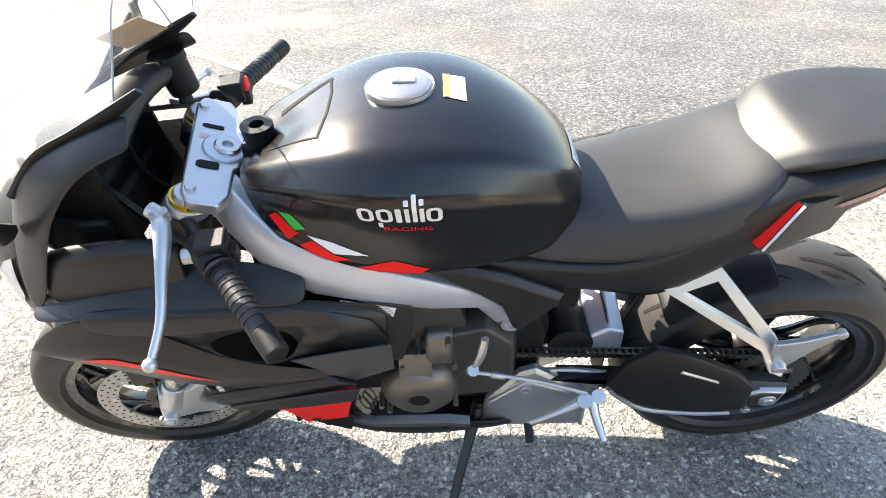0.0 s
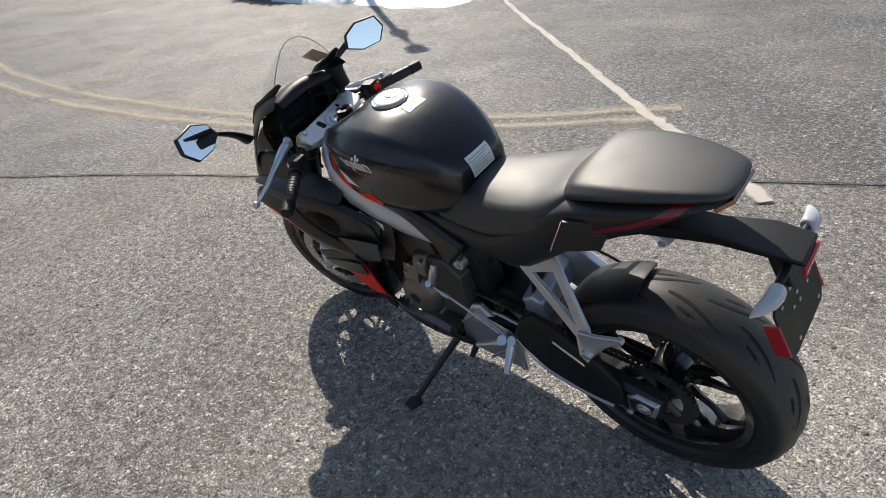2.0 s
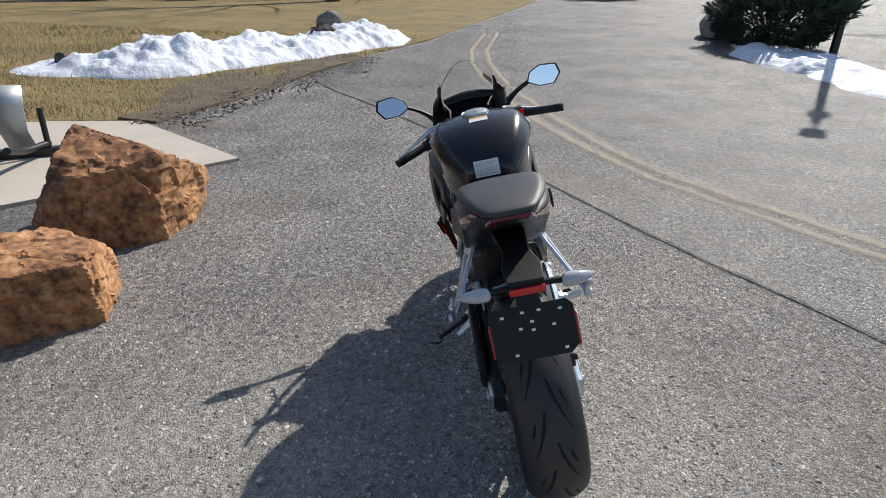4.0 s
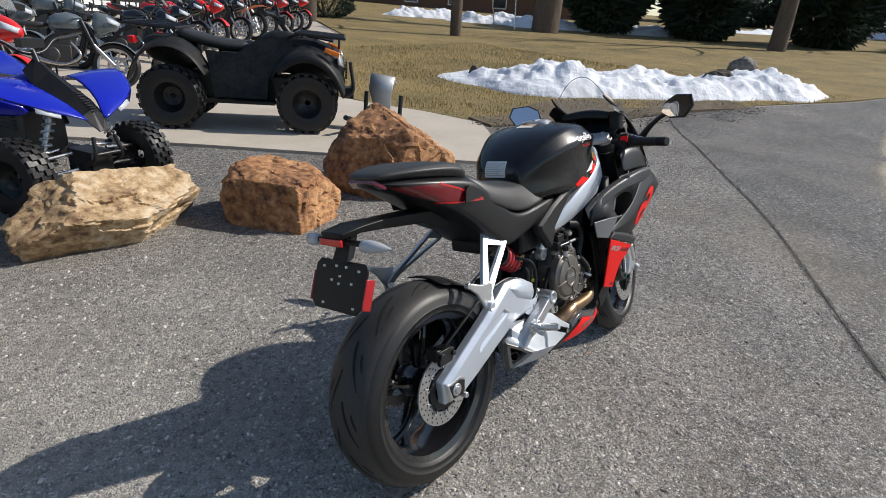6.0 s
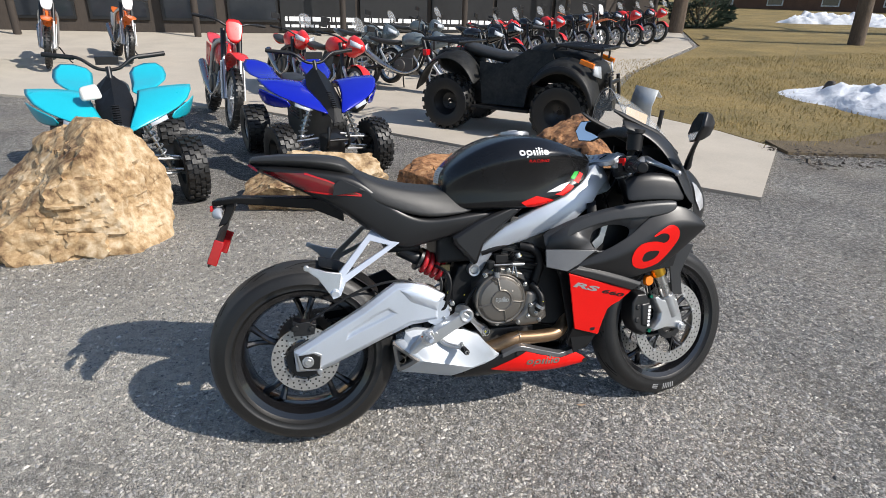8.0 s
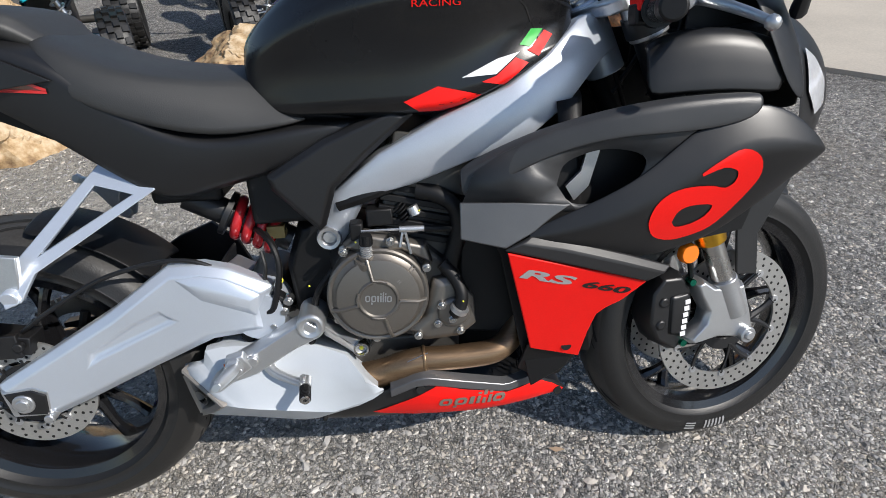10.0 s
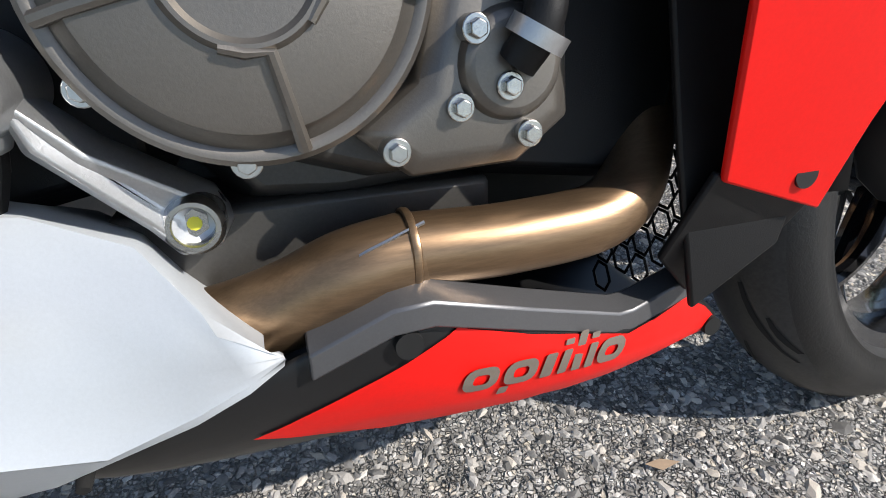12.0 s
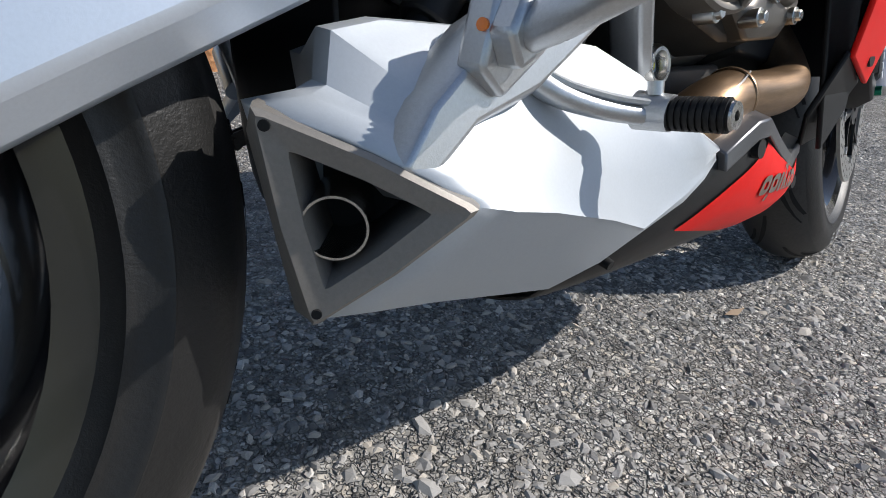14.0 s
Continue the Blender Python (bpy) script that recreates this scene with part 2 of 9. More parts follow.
def aggregate(name, stone_dark, stone_light, binder, size, wear=0.5, bump=0.6, pale=None):
    """Worn asphalt: stones of several sizes in a dark binder, with stains at a larger scale."""
    m = bpy.data.materials.new(name)
    m.use_nodes = True
    nt = m.node_tree
    b = nt.nodes["Principled BSDF"]
    link = nt.links.new
    co = nt.nodes.new("ShaderNodeTexCoord")
    wobble = node(nt, "ShaderNodeTexNoise", Scale=120.0, Detail=2.0)
    add = nt.nodes.new("ShaderNodeVectorMath")
    add.operation = "MULTIPLY_ADD"
    add.inputs[1].default_value = (0.006, 0.006, 0.006)
    link(co.outputs["Object"], wobble.inputs["Vector"])
    link(wobble.outputs["Color"], add.inputs[0])
    link(co.outputs["Object"], add.inputs[2])
    heights, colour = [], None
    for k, sc in enumerate((1 / size, 2.3 / size)):
        v = node(nt, "ShaderNodeTexVoronoi", Scale=sc)
        e = node(nt, "ShaderNodeTexVoronoi", Scale=sc)
        e.feature = "DISTANCE_TO_EDGE"
        link(add.outputs[0], v.inputs["Vector"])
        link(add.outputs[0], e.inputs["Vector"])
        tone = nt.nodes.new("ShaderNodeSeparateColor")
        link(v.outputs["Color"], tone.inputs[0])
        ramp = nt.nodes.new("ShaderNodeValToRGB")
        els = ramp.color_ramp.elements
        els[0].color, els[1].color = (*stone_dark, 1), (*stone_light, 1)
        els[0].position, els[1].position = 0.25, 0.95
        mid = els.new(0.7)
        mid.color = (*[(p * 0.6 + q * 0.4) for p, q in zip(stone_dark, stone_light)], 1)
        warm = els.new(0.82)
        warm.color = (stone_light[0] * 0.75, stone_light[1] * 0.68, stone_light[2] * 0.58, 1)
        link(tone.outputs[0], ramp.inputs[0])
        edge = node(nt, "ShaderNodeMapRange")
        edge.inputs[1].default_value, edge.inputs[2].default_value = 0.02, 0.16
        link(e.outputs["Distance"], edge.inputs[0])
        keep = nt.nodes.new("ShaderNodeMath")
        keep.operation = "MULTIPLY"
        some = node(nt, "ShaderNodeMapRange")
        some.inputs[1].default_value, some.inputs[2].default_value = wear - 0.2, wear + 0.1
        link(tone.outputs[1], some.inputs[0])
        link(edge.outputs[0], keep.inputs[0])
        link(some.outputs[0], keep.inputs[1])
        mix = nt.nodes.new("ShaderNodeMix")
        mix.data_type = "RGBA"
        if colour is None:
            mix.inputs["A"].default_value = (*binder, 1)
        else:
            link(colour, mix.inputs["A"])
        link(ramp.outputs[0], mix.inputs["B"])
        link(keep.outputs[0], mix.inputs["Factor"])
        colour = mix.outputs["Result"]
        heights.append(keep.outputs[0])
    stain = node(nt, "ShaderNodeTexNoise", Scale=1.1, Detail=8.0, Roughness=0.68)
    link(co.outputs["Object"], stain.inputs["Vector"])
    sr = node(nt, "ShaderNodeMapRange")
    sr.inputs[1].default_value, sr.inputs[2].default_value = 0.3, 0.7
    sr.inputs[3].default_value, sr.inputs[4].default_value = 0.66, 1.26
    link(stain.outputs[0], sr.inputs[0])
    # mottling at a hand's width
    mott = node(nt, "ShaderNodeTexNoise", Scale=26.0, Detail=6.0, Roughness=0.86)
    link(co.outputs["Object"], mott.inputs["Vector"])
    mo = node(nt, "ShaderNodeMapRange")
    mo.inputs[1].default_value, mo.inputs[2].default_value = 0.39, 0.61
    mo.inputs[3].default_value, mo.inputs[4].default_value = 0.42, 1.66
    link(mott.outputs[0], mo.inputs[0])
    mh = nt.nodes.new("ShaderNodeHueSaturation")
    link(mo.outputs[0], mh.inputs["Value"])
    link(colour, mh.inputs["Color"])
    colour = mh.outputs[0]
    # pale tan dust lying in patches
    dust = node(nt, "ShaderNodeTexNoise", Scale=0.45, Detail=7.0, Roughness=0.7)
    link(co.outputs["Object"], dust.inputs["Vector"])
    dr = node(nt, "ShaderNodeMapRange")
    dr.inputs[1].default_value, dr.inputs[2].default_value, dr.inputs[4].default_value = 0.46, 0.70, 0.36
    link(dust.outputs[0], dr.inputs[0])
    dm = nt.nodes.new("ShaderNodeMix")
    dm.data_type = "RGBA"
    dm.inputs["B"].default_value = (0.42, 0.345, 0.25, 1)
    link(dr.outputs[0], dm.inputs["Factor"])
    link(colour, dm.inputs["A"])
    colour = dm.outputs["Result"]
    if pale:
        # a wide paler stretch round one point, fading outwards with a mottled edge
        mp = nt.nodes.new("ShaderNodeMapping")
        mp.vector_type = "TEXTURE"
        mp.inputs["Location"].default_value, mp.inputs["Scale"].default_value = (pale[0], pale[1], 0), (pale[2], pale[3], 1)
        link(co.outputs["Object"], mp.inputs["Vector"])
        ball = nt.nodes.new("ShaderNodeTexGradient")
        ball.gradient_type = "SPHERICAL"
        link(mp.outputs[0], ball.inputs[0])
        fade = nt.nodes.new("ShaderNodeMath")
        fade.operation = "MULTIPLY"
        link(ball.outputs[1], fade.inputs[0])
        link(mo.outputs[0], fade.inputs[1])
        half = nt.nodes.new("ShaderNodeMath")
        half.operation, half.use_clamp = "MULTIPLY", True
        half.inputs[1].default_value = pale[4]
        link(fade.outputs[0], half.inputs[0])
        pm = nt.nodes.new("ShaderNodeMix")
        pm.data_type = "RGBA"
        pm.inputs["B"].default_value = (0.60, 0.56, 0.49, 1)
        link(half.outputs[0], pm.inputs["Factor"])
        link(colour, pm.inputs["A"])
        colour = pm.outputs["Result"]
    hsv = nt.nodes.new("ShaderNodeHueSaturation")
    link(sr.outputs[0], hsv.inputs["Value"])
    link(colour, hsv.inputs["Color"])
    link(hsv.outputs[0], b.inputs["Base Color"])
    b.inputs["Roughness"].default_value = 0.78
    total = nt.nodes.new("ShaderNodeMath")
    total.operation = "ADD"
    link(heights[0], total.inputs[0])
    link(heights[1], total.inputs[1])
    bp = node(nt, "ShaderNodeBump", Strength=bump, Distance=0.008)
    link(total.outputs[0], bp.inputs["Height"])
    link(bp.outputs[0], b.inputs["Normal"])
    return m


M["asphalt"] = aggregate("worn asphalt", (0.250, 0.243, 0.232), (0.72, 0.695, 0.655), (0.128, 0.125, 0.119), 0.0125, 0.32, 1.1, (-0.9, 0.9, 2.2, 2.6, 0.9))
M["road"] = aggregate("smoother road asphalt", (0.112, 0.111, 0.110), (0.50, 0.490, 0.475), (0.050, 0.049, 0.049), 0.017, 0.40, 0.9)
M["road"].node_tree.nodes["Principled BSDF"].inputs["Roughness"].default_value = 0.6
M["pebble"] = aggregate("loose stones", (0.2, 0.2, 0.2), (0.2, 0.2, 0.2), (0.2, 0.2, 0.2), 0.01)
M["concrete"] = material("pale concrete", (0.46, 0.41, 0.34), 0.8, var=0.14, scale=1.6, fine=60, bump=0.25)
M["lawn"] = material("dry lawn", (0.33, 0.235, 0.090), 0.95, rgb2=(0.12, 0.098, 0.038), scale=0.8, fine=22, bump=0.9, distance=0.05)
M["soil"] = material("dark soil", (0.20, 0.150, 0.088), 0.95, rgb2=(0.075, 0.058, 0.038), var=0.35, scale=3, fine=40, bump=1.0, distance=0.03)
M["snow"] = material("old snow", (0.82, 0.85, 0.90), 0.7, rgb2=(0.58, 0.60, 0.64), scale=1.5, fine=9, bump=0.6, distance=0.04)

bm = bmesh.new()
radii = [2, 4, 6, 8, 9, 10, 11.5, 13, 14.5, 16, 18, 21, 25, 30, 36, 45, 60, 90, 120, 150, 300, 700, 1800]
rings = [[bm.verts.new((0.5 + r * math.cos(a), r * math.sin(a), rise(0.5 + r * math.cos(a), r * math.sin(a))))
          for a in [2 * math.pi * k / 120 for k in range(120)]] for r in radii]
skin(bm, rings, True, False)
bm.faces.new(rings[0])
ground = part("ground", bm, "asphalt", None, smooth=True)
tagged(ground, "worn grey asphalt with coarse pale stones", "ground", kind="structure")


def drape(name, outline, mat, lift, label, category, step=0.8, kind="structure", rough=0.0):
    """A sheet laid over the ground inside an outline, its edge a little proud."""
    bm = bmesh.new()
    f = bm.faces.new([bm.verts.new((x, y, 0)) for x, y in outline])
    bmesh.ops.triangulate(bm, faces=[f])
    for _ in range(40):
        longer = [e for e in bm.edges if e.calc_length() > step * (1 + 0.12 * max(0, (e.verts[0].co.xy - Vector((0.5, 0))).length - 5))]
        if not longer or len(bm.verts) > 9000:
            break
        bmesh.ops.subdivide_edges(bm, edges=longer, cuts=1)
        bmesh.ops.triangulate(bm, faces=bm.faces[:])
    for v in bm.verts:
        v.co.z = rise(v.co.x, v.co.y) + lift + rough * noise.noise(Vector((v.co.x * 1.3, v.co.y * 1.3, 0.3)))
    rim = [e for e in bm.edges if e.is_boundary]
    out = bmesh.ops.extrude_edge_only(bm, edges=rim)["geom"]
    for v in out:
        if isinstance(v, bmesh.types.BMVert):
            v.co.z -= lift + 0.05
    return tagged(part(name, bm, mat), label, category, kind=kind)


def ribbon(bm, line, width, lift, jag=0.0, seed=1):
    """A thin uneven band laid along a line on the ground; its cover fades towards both edges."""
    rnd = random.Random(seed)
    cover = bm.verts.layers.float.get("cover") or bm.verts.layers.float.new("cover")
    pts = spline([(*p, 0) for p in line], 14)
    rows = []
    for i, p in enumerate(pts):
        d = pts[min(i + 1, len(pts) - 1)] - pts[max(i - 1, 0)]
        d = d / np.linalg.norm(d)
        n = np.array((-d[1], d[0]))
        w = width * (1 + jag * rnd.uniform(-1, 1)) / 2
        o = rnd.uniform(-1, 1) * jag * width * 0.7
        row = []
        for k in (-1, -0.45, 0, 0.45, 1):
            q = p[:2] + n * (o + k * w)
            v = bm.verts.new((*q, rise(*q) + lift))
            v[cover] = 1 - abs(k)
            row.append(v)
        rows.append(row)
    skin(bm, rows, False, False)


def dusting(name, rgb, low, high, grain, most=1.0):
    """A loose or worn layer whose grains thin out where its cover fades."""
    m = material(name, rgb, 0.9, var=0.2, scale=4, fine=140, bump=0.5)
    nt = m.node_tree
    at_ = nt.nodes.new("ShaderNodeAttribute")
    at_.attribute_name = "cover"
    co = nt.nodes.new("ShaderNodeTexCoord")
    g1 = node(nt, "ShaderNodeTexNoise", Scale=grain, Detail=4.0, Roughness=0.8)
    nt.links.new(co.outputs["Object"], g1.inputs["Vector"])
    mul = nt.nodes.new("ShaderNodeMath")
    mul.operation = "MULTIPLY"
    nt.links.new(at_.outputs["Fac"], mul.inputs[0])
    nt.links.new(g1.outputs[0], mul.inputs[1])
    mr = node(nt, "ShaderNodeMapRange")
    mr.inputs[1].default_value, mr.inputs[2].default_value, mr.inputs[4].default_value = low, high, most
    nt.links.new(mul.outputs[0], mr.inputs[0])
    nt.links.new(mr.outputs[0], nt.nodes["Principled BSDF"].inputs["Alpha"])
    return m


M["track_dust"] = dusting("pale tyre dust", (0.40, 0.35, 0.27), 0.12, 0.55, 60.0, 0.85)
M["pale_seal"] = dusting("pale crack filler", (0.50, 0.46, 0.40), 0.05, 0.25, 45.0, 0.9)
M["tar"] = dusting("dark joint filler", (0.035, 0.034, 0.033), 0.05, 0.3, 30.0, 0.6)

SEAM = [(10.0, 3.2), (8.2, 2.3), (6.6, 1.35), (5.4, 0.68), (4.3, 0.06), (3.4, -0.38), (2.3, -0.87), (1.62, -1.20), (0.85, -1.62), (-0.6, -2.25), (-3, -3.2), (-8, -5)]
road_outline = [(p[0], p[1]) for p in spline([(*p, 0) for p in SEAM], 4)] + [(-12, -6), (-14, -30), (10, -40), (60, -60), (90, -30), (60, -10), (44, -8.0), (30, -4.2), (24, -2.5), (18, -0.6), (14.3, 0.6), (12, 1.7)]
road = drape("road", road_outline, "road", 0.004, "smoother grey asphalt driveway curving away", "road", 1.2)
bm = bmesh.new()
ribbon(bm, SEAM, 0.030, 0.012, 0.5, 3)
tagged(part("paving_joint", bm, "tar"), "dark open joint between two asphalt layers", "joint", kind="structure")
bm = bmesh.new()
ribbon(bm, [(8.5, -9.3), (5.87, -6.92), (3.35, -4.55), (1.65, -2.9), (0.83, -2.18), (0.25, -1.62)], 0.13, 0.013, 0.15, 5)
tagged(part("sealed_crack", bm, "pale_seal"), "pale filled crack in the asphalt", "crack", kind="structure")
bm = bmesh.new()
for off in (0.0, -0.36):
    ribbon(bm, [(16, -0.9 + off), (11.6, -0.3 + off), (6.5, -0.69 + off * 0.9), (3.9, -1.24 + off * 0.6), (2.8, -1.69 + off * 0.6), (1.2, -2.6 + off * 0.7)], 0.34, 0.012, 0.10, 7)
tagged(part("tyre_tracks", bm, "track_dust"), "pale dusty curved tyre tracks", "tracks", kind="structure")
slab_outline = [(3.66, 2.22), (5.22, 3.90), (5.15, 4.9), (4.83, 6.0), (4.75, 7.5), (6.5, 10), (11, 14.5), (14, 20), (8, 26), (-20, 26), (-20, 10.5), (-6, 8.0), (-1.0, 6.75), (1.445, 4.395), (2.5, 3.3)]
concrete = drape("concrete_apron", slab_outline, "concrete", 0.03, "pale concrete apron in front of the shop", "paving", 1.0)
lawn_outline = [(5.26, 3.95), (6.0, 3.75), (6.9, 3.75), (8.0, 3.45), (9.3, 3.0), (11.5, 2.1), (14.2, 0.75), (18, -0.45), (24, -2.3), (30, -4.0), (44, -7.5), (90, -20), (140, 10), (130, 80), (60, 110), (14, 70), (14.2, 20), (11.2, 14.4), (6.7, 10), (4.9, 7.5), (4.95, 6.0), (5.2, 4.9)]
lawn = drape("lawn", lawn_outline, "lawn", 0.02, "patchy dry winter lawn", "lawn", 0.9, rough=0.03)
verge = drape("verge", [(5.2, 3.7), (6.2, 3.45), (7.6, 3.15), (9.2, 2.75), (11.3, 1.95), (11.6, 2.5), (9.5, 3.7), (8.2, 4.6), (7.2, 4.5), (6.2, 4.2), (5.3, 4.2)], "soil", 0.035, "muddy verge along the lawn", "verge", 0.4, rough=0.05)

# loose and embedded stones near the bike
def pebbles(name, n, area, size, seed, lift):
    rnd = np.random.RandomState(seed)
    base = np.array([(1, 0, 0), (0.5, 0.87, 0), (-0.5, 0.87, 0), (-1, 0, 0), (-0.5, -0.87, 0), (0.5, -0.87, 0), (0.45, 0.1, 1), (-0.15, 0.4, 0.92), (-0.2, -0.4, 0.96)], float)
    tri = [(0, 1, 6), (1, 7, 6), (1, 2, 7), (2, 3, 7), (3, 8, 7), (3, 4, 8), (4, 5, 8), (5, 6, 8), (5, 0, 6), (6, 7, 8)]
    verts, faces = [], []
    for k in range(n):
        x, y = rnd.uniform(area[0], area[1]), rnd.uniform(area[2], area[3])
        s = size[0] + (size[1] - size[0]) * rnd.rand() ** 2.2
        a = rnd.uniform(0, 2 * math.pi)
        q = base * (1 + 0.28 * rnd.randn(9, 1)).clip(0.5, 1.6)
        q = q * (s * rnd.uniform(0.8, 1.3), s * rnd.uniform(0.5, 0.9), s * rnd.uniform(0.22, 0.5))
        c, d = math.cos(a), math.sin(a)
        q = np.stack([q[:, 0] * c - q[:, 1] * d + x, q[:, 0] * d + q[:, 1] * c + y, q[:, 2] + lift], 1)
        o = len(verts)
        verts += q.tolist()
        faces += [(a0 + o, b0 + o, c0 + o) for a0, b0, c0 in tri]
    me = bpy.data.meshes.new(name)
    me.from_pydata(verts, [], faces)
    return me


m = M["pebble"] = bpy.data.materials.new("mixed stones")
m.use_nodes = True
nt = m.node_tree
geo = nt.nodes.new("ShaderNodeNewGeometry")
ramp = nt.nodes.new("ShaderNodeValToRGB")
els = ramp.color_ramp.elements
els[0].color, els[1].color = (0.09, 0.087, 0.083, 1), (0.62, 0.59, 0.545, 1)
for pos, c in ((0.35, (0.28, 0.27, 0.257, 1)), (0.6, (0.38, 0.364, 0.344, 1)), (0.8, (0.46, 0.41, 0.345, 1))):
    els.new(pos).color = c
grain = node(nt, "ShaderNodeTexNoise", Scale=260.0, Detail=3.0)
mixc = nt.nodes.new("ShaderNodeMix")
mixc.data_type, mixc.blend_type = "RGBA", "OVERLAY"
mixc.inputs["Factor"].default_value = 0.5
nt.links.new(geo.outputs["Random Per Island"], ramp.inputs[0])
nt.links.new(ramp.outputs[0], mixc.inputs["A"])
nt.links.new(grain.outputs[0], mixc.inputs["B"])
nt.links.new(mixc.outputs["Result"], nt.nodes["Principled BSDF"].inputs["Base Color"])
nt.nodes["Principled BSDF"].inputs["Roughness"].default_value = 0.75
for k, (n, area, size) in enumerate(((26000, (-0.6, 2.0, -0.62, 0.35), (0.0025, 0.0085)), (38000, (-1.8, 3.2, -1.7, 2.2), (0.004, 0.0115)))):
    g = mesh_part("asphalt_stones", pebbles("asphalt_stones", n, area, size, 11 + k, -0.0008), "pebble", smooth=False)
    tagged(g, "small pale and grey stones in the asphalt", "gravel", kind="stuff")

# ---- the motorcycle ----
# Built upright, x ahead, y to its left, z up from the tyres' contact; the thing's own pose leans it on its stand.
BIKE = pose(0.025, -0.015, 0.0, 0, 0, 1.5) @ pose(0, 0, 0, -12.5, 0, 0)
bike = thing("motorcycle", BIKE, "black and red sport motorcycle leaning on its side stand", "motorcycle")
AXIS = Vector((-0.408, 0, 0.913)).normalized()
HEAD = Vector((1.4666, 0, 0))
STEER = Matrix.Translation(HEAD) @ Matrix.Rotation(radians(9.5), 4, AXIS) @ Matrix.Translation(-HEAD)


def at(ob, m):
    ob.matrix_basis = m
    return ob


def ring_of(half):
    """A closed loop from half a cross-section (x, [(y, z)...] from the top middle round to the bottom)."""
    x, pts = half
    right = [(x, -y, z) for y, z in pts[1:]]
    left = [(x, y, z) for y, z in pts]
    return left + right[::-1]


def body(name, halves, mat, parent, label="", subsurf=2, caps=True, sharp=(), edge=0.6):
    """A lofted body, the same on both sides; sharp names the points of the half section that run along a crease."""
    bm = bmesh.new()
    loft(bm, [ring_of(h) for h in halves], caps)
    if sharp:
        n, k = len(ring_of(halves[0])), len(halves[0][1])
        crease = bm.edges.layers.float.new("crease_edge")
        bm.verts.ensure_lookup_table()
        for row in range(len(halves) - 1):
            for i in [i for i in sharp] + [n - i for i in sharp]:
                e = bm.edges.get((bm.verts[row * n + i], bm.verts[(row + 1) * n + i]))
                e[crease] = edge * min(1, (row + 1) / 4)
    return part(name, bm, mat, parent, label, subsurf=subsurf)


def wrap(ob, target, off=0.0012, axis="y"):
    """Lays a print onto the surface under it."""
    s = ob.modifiers.new("laid on", "SHRINKWRAP")
    s.target, s.wrap_method, s.offset, s.wrap_mode = target, "PROJECT", off, "ABOVE_SURFACE"
    s.use_project_x, s.use_project_y, s.use_project_z = axis == "x", axis == "y", axis == "z"
    s.use_negative_direction = s.use_positive_direction = True
    return ob


def patch_mesh(bm, pts, cuts):
    """A flat outline of 3D points, cut fine enough to bend over a curved surface."""
    f = bm.faces.new([bm.verts.new(p) for p in pts])
    bmesh.ops.triangulate(bm, faces=[f])
    for _ in range(cuts):
        bmesh.ops.subdivide_edges(bm, edges=bm.edges[:], cuts=1, use_grid_fill=True)
        bmesh.ops.triangulate(bm, faces=bm.faces[:])


def decal(name, xz, y, mat, parent, target, label="", cuts=3, off=0.0012):
    bm = bmesh.new()
    patch_mesh(bm, [(x, y, z) for x, z in xz], cuts)
    ob = part(name, bm, mat, parent, label)
    return wrap(ob, target, off)


def word_mesh(text, size, bold=0.0):
    """The mesh of a word in the built-in font."""
    cu = bpy.data.curves.new("word", "FONT")
    cu.body, cu.size, cu.resolution_u, cu.offset = text, size, 3, bold
    ob = bpy.data.objects.new("word", cu)
    scene.collection.objects.link(ob)
    me = bpy.data.meshes.new_from_object(ob.evaluated_get(bpy.context.evaluated_depsgraph_get()))
    bpy.data.objects.remove(ob)
    return me


def rounded(x0, z0, x1, z1, r, n=4):
    """The outline of a block with rounded corners."""
    out = []
    for cx, cz, a in ((x1 - r, z0 + r, -90), (x1 - r, z1 - r, 0), (x0 + r, z1 - r, 90), (x0 + r, z0 + r, 180)):
        out += [(cx + r * math.cos(radians(a + 90 * k / n)), cz + r * math.sin(radians(a + 90 * k / n))) for k in range(n + 1)]
    return out


def wordmark(bm, width, height, m, thick=0.055):
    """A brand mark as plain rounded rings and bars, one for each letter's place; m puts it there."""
    t = thick
    shapes = [(0.0, 0.19, 0, .62, 1), (.225, .19, 0, .62, 1), (.225, t, -.25, -.03, 0), (.45, .07, 0, .62, 0), (.56, t, 0, .62, 0), (.56, t, .72, .85, 0),
              (.65, t, 0, .95, 0), (.735, t, 0, .62, 0), (.735, t, .72, .85, 0), (.81, .19, 0, .62, 1)]
    for x, w, z0, z1, ring in shapes:
        x0, x1, za, zb = x * width, (x + w) * width, z0 * height, z1 * height
        r = min(x1 - x0, zb - za) * (0.42 if ring else 0.2)
        lines = [rounded(x0, za, x1, zb, r)]
        if ring:
            g = t * width * 0.95
            gz = min(g, (zb - za) * 0.3)
            lines.append(rounded(x0 + g, za + gz, x1 - g, zb - gz, min(x1 - x0 - 2 * g, zb - za - 2 * gz) * 0.4))
        edges = []
        for line in lines:
            vs = [bm.verts.new(m @ Vector((px, pz, 0))) for px, pz in line]
            edges += [bm.edges.new((vs[k], vs[(k + 1) % len(vs)])) for k in range(len(vs))]
        bmesh.ops.triangle_fill(bm, use_beauty=True, edges=edges)


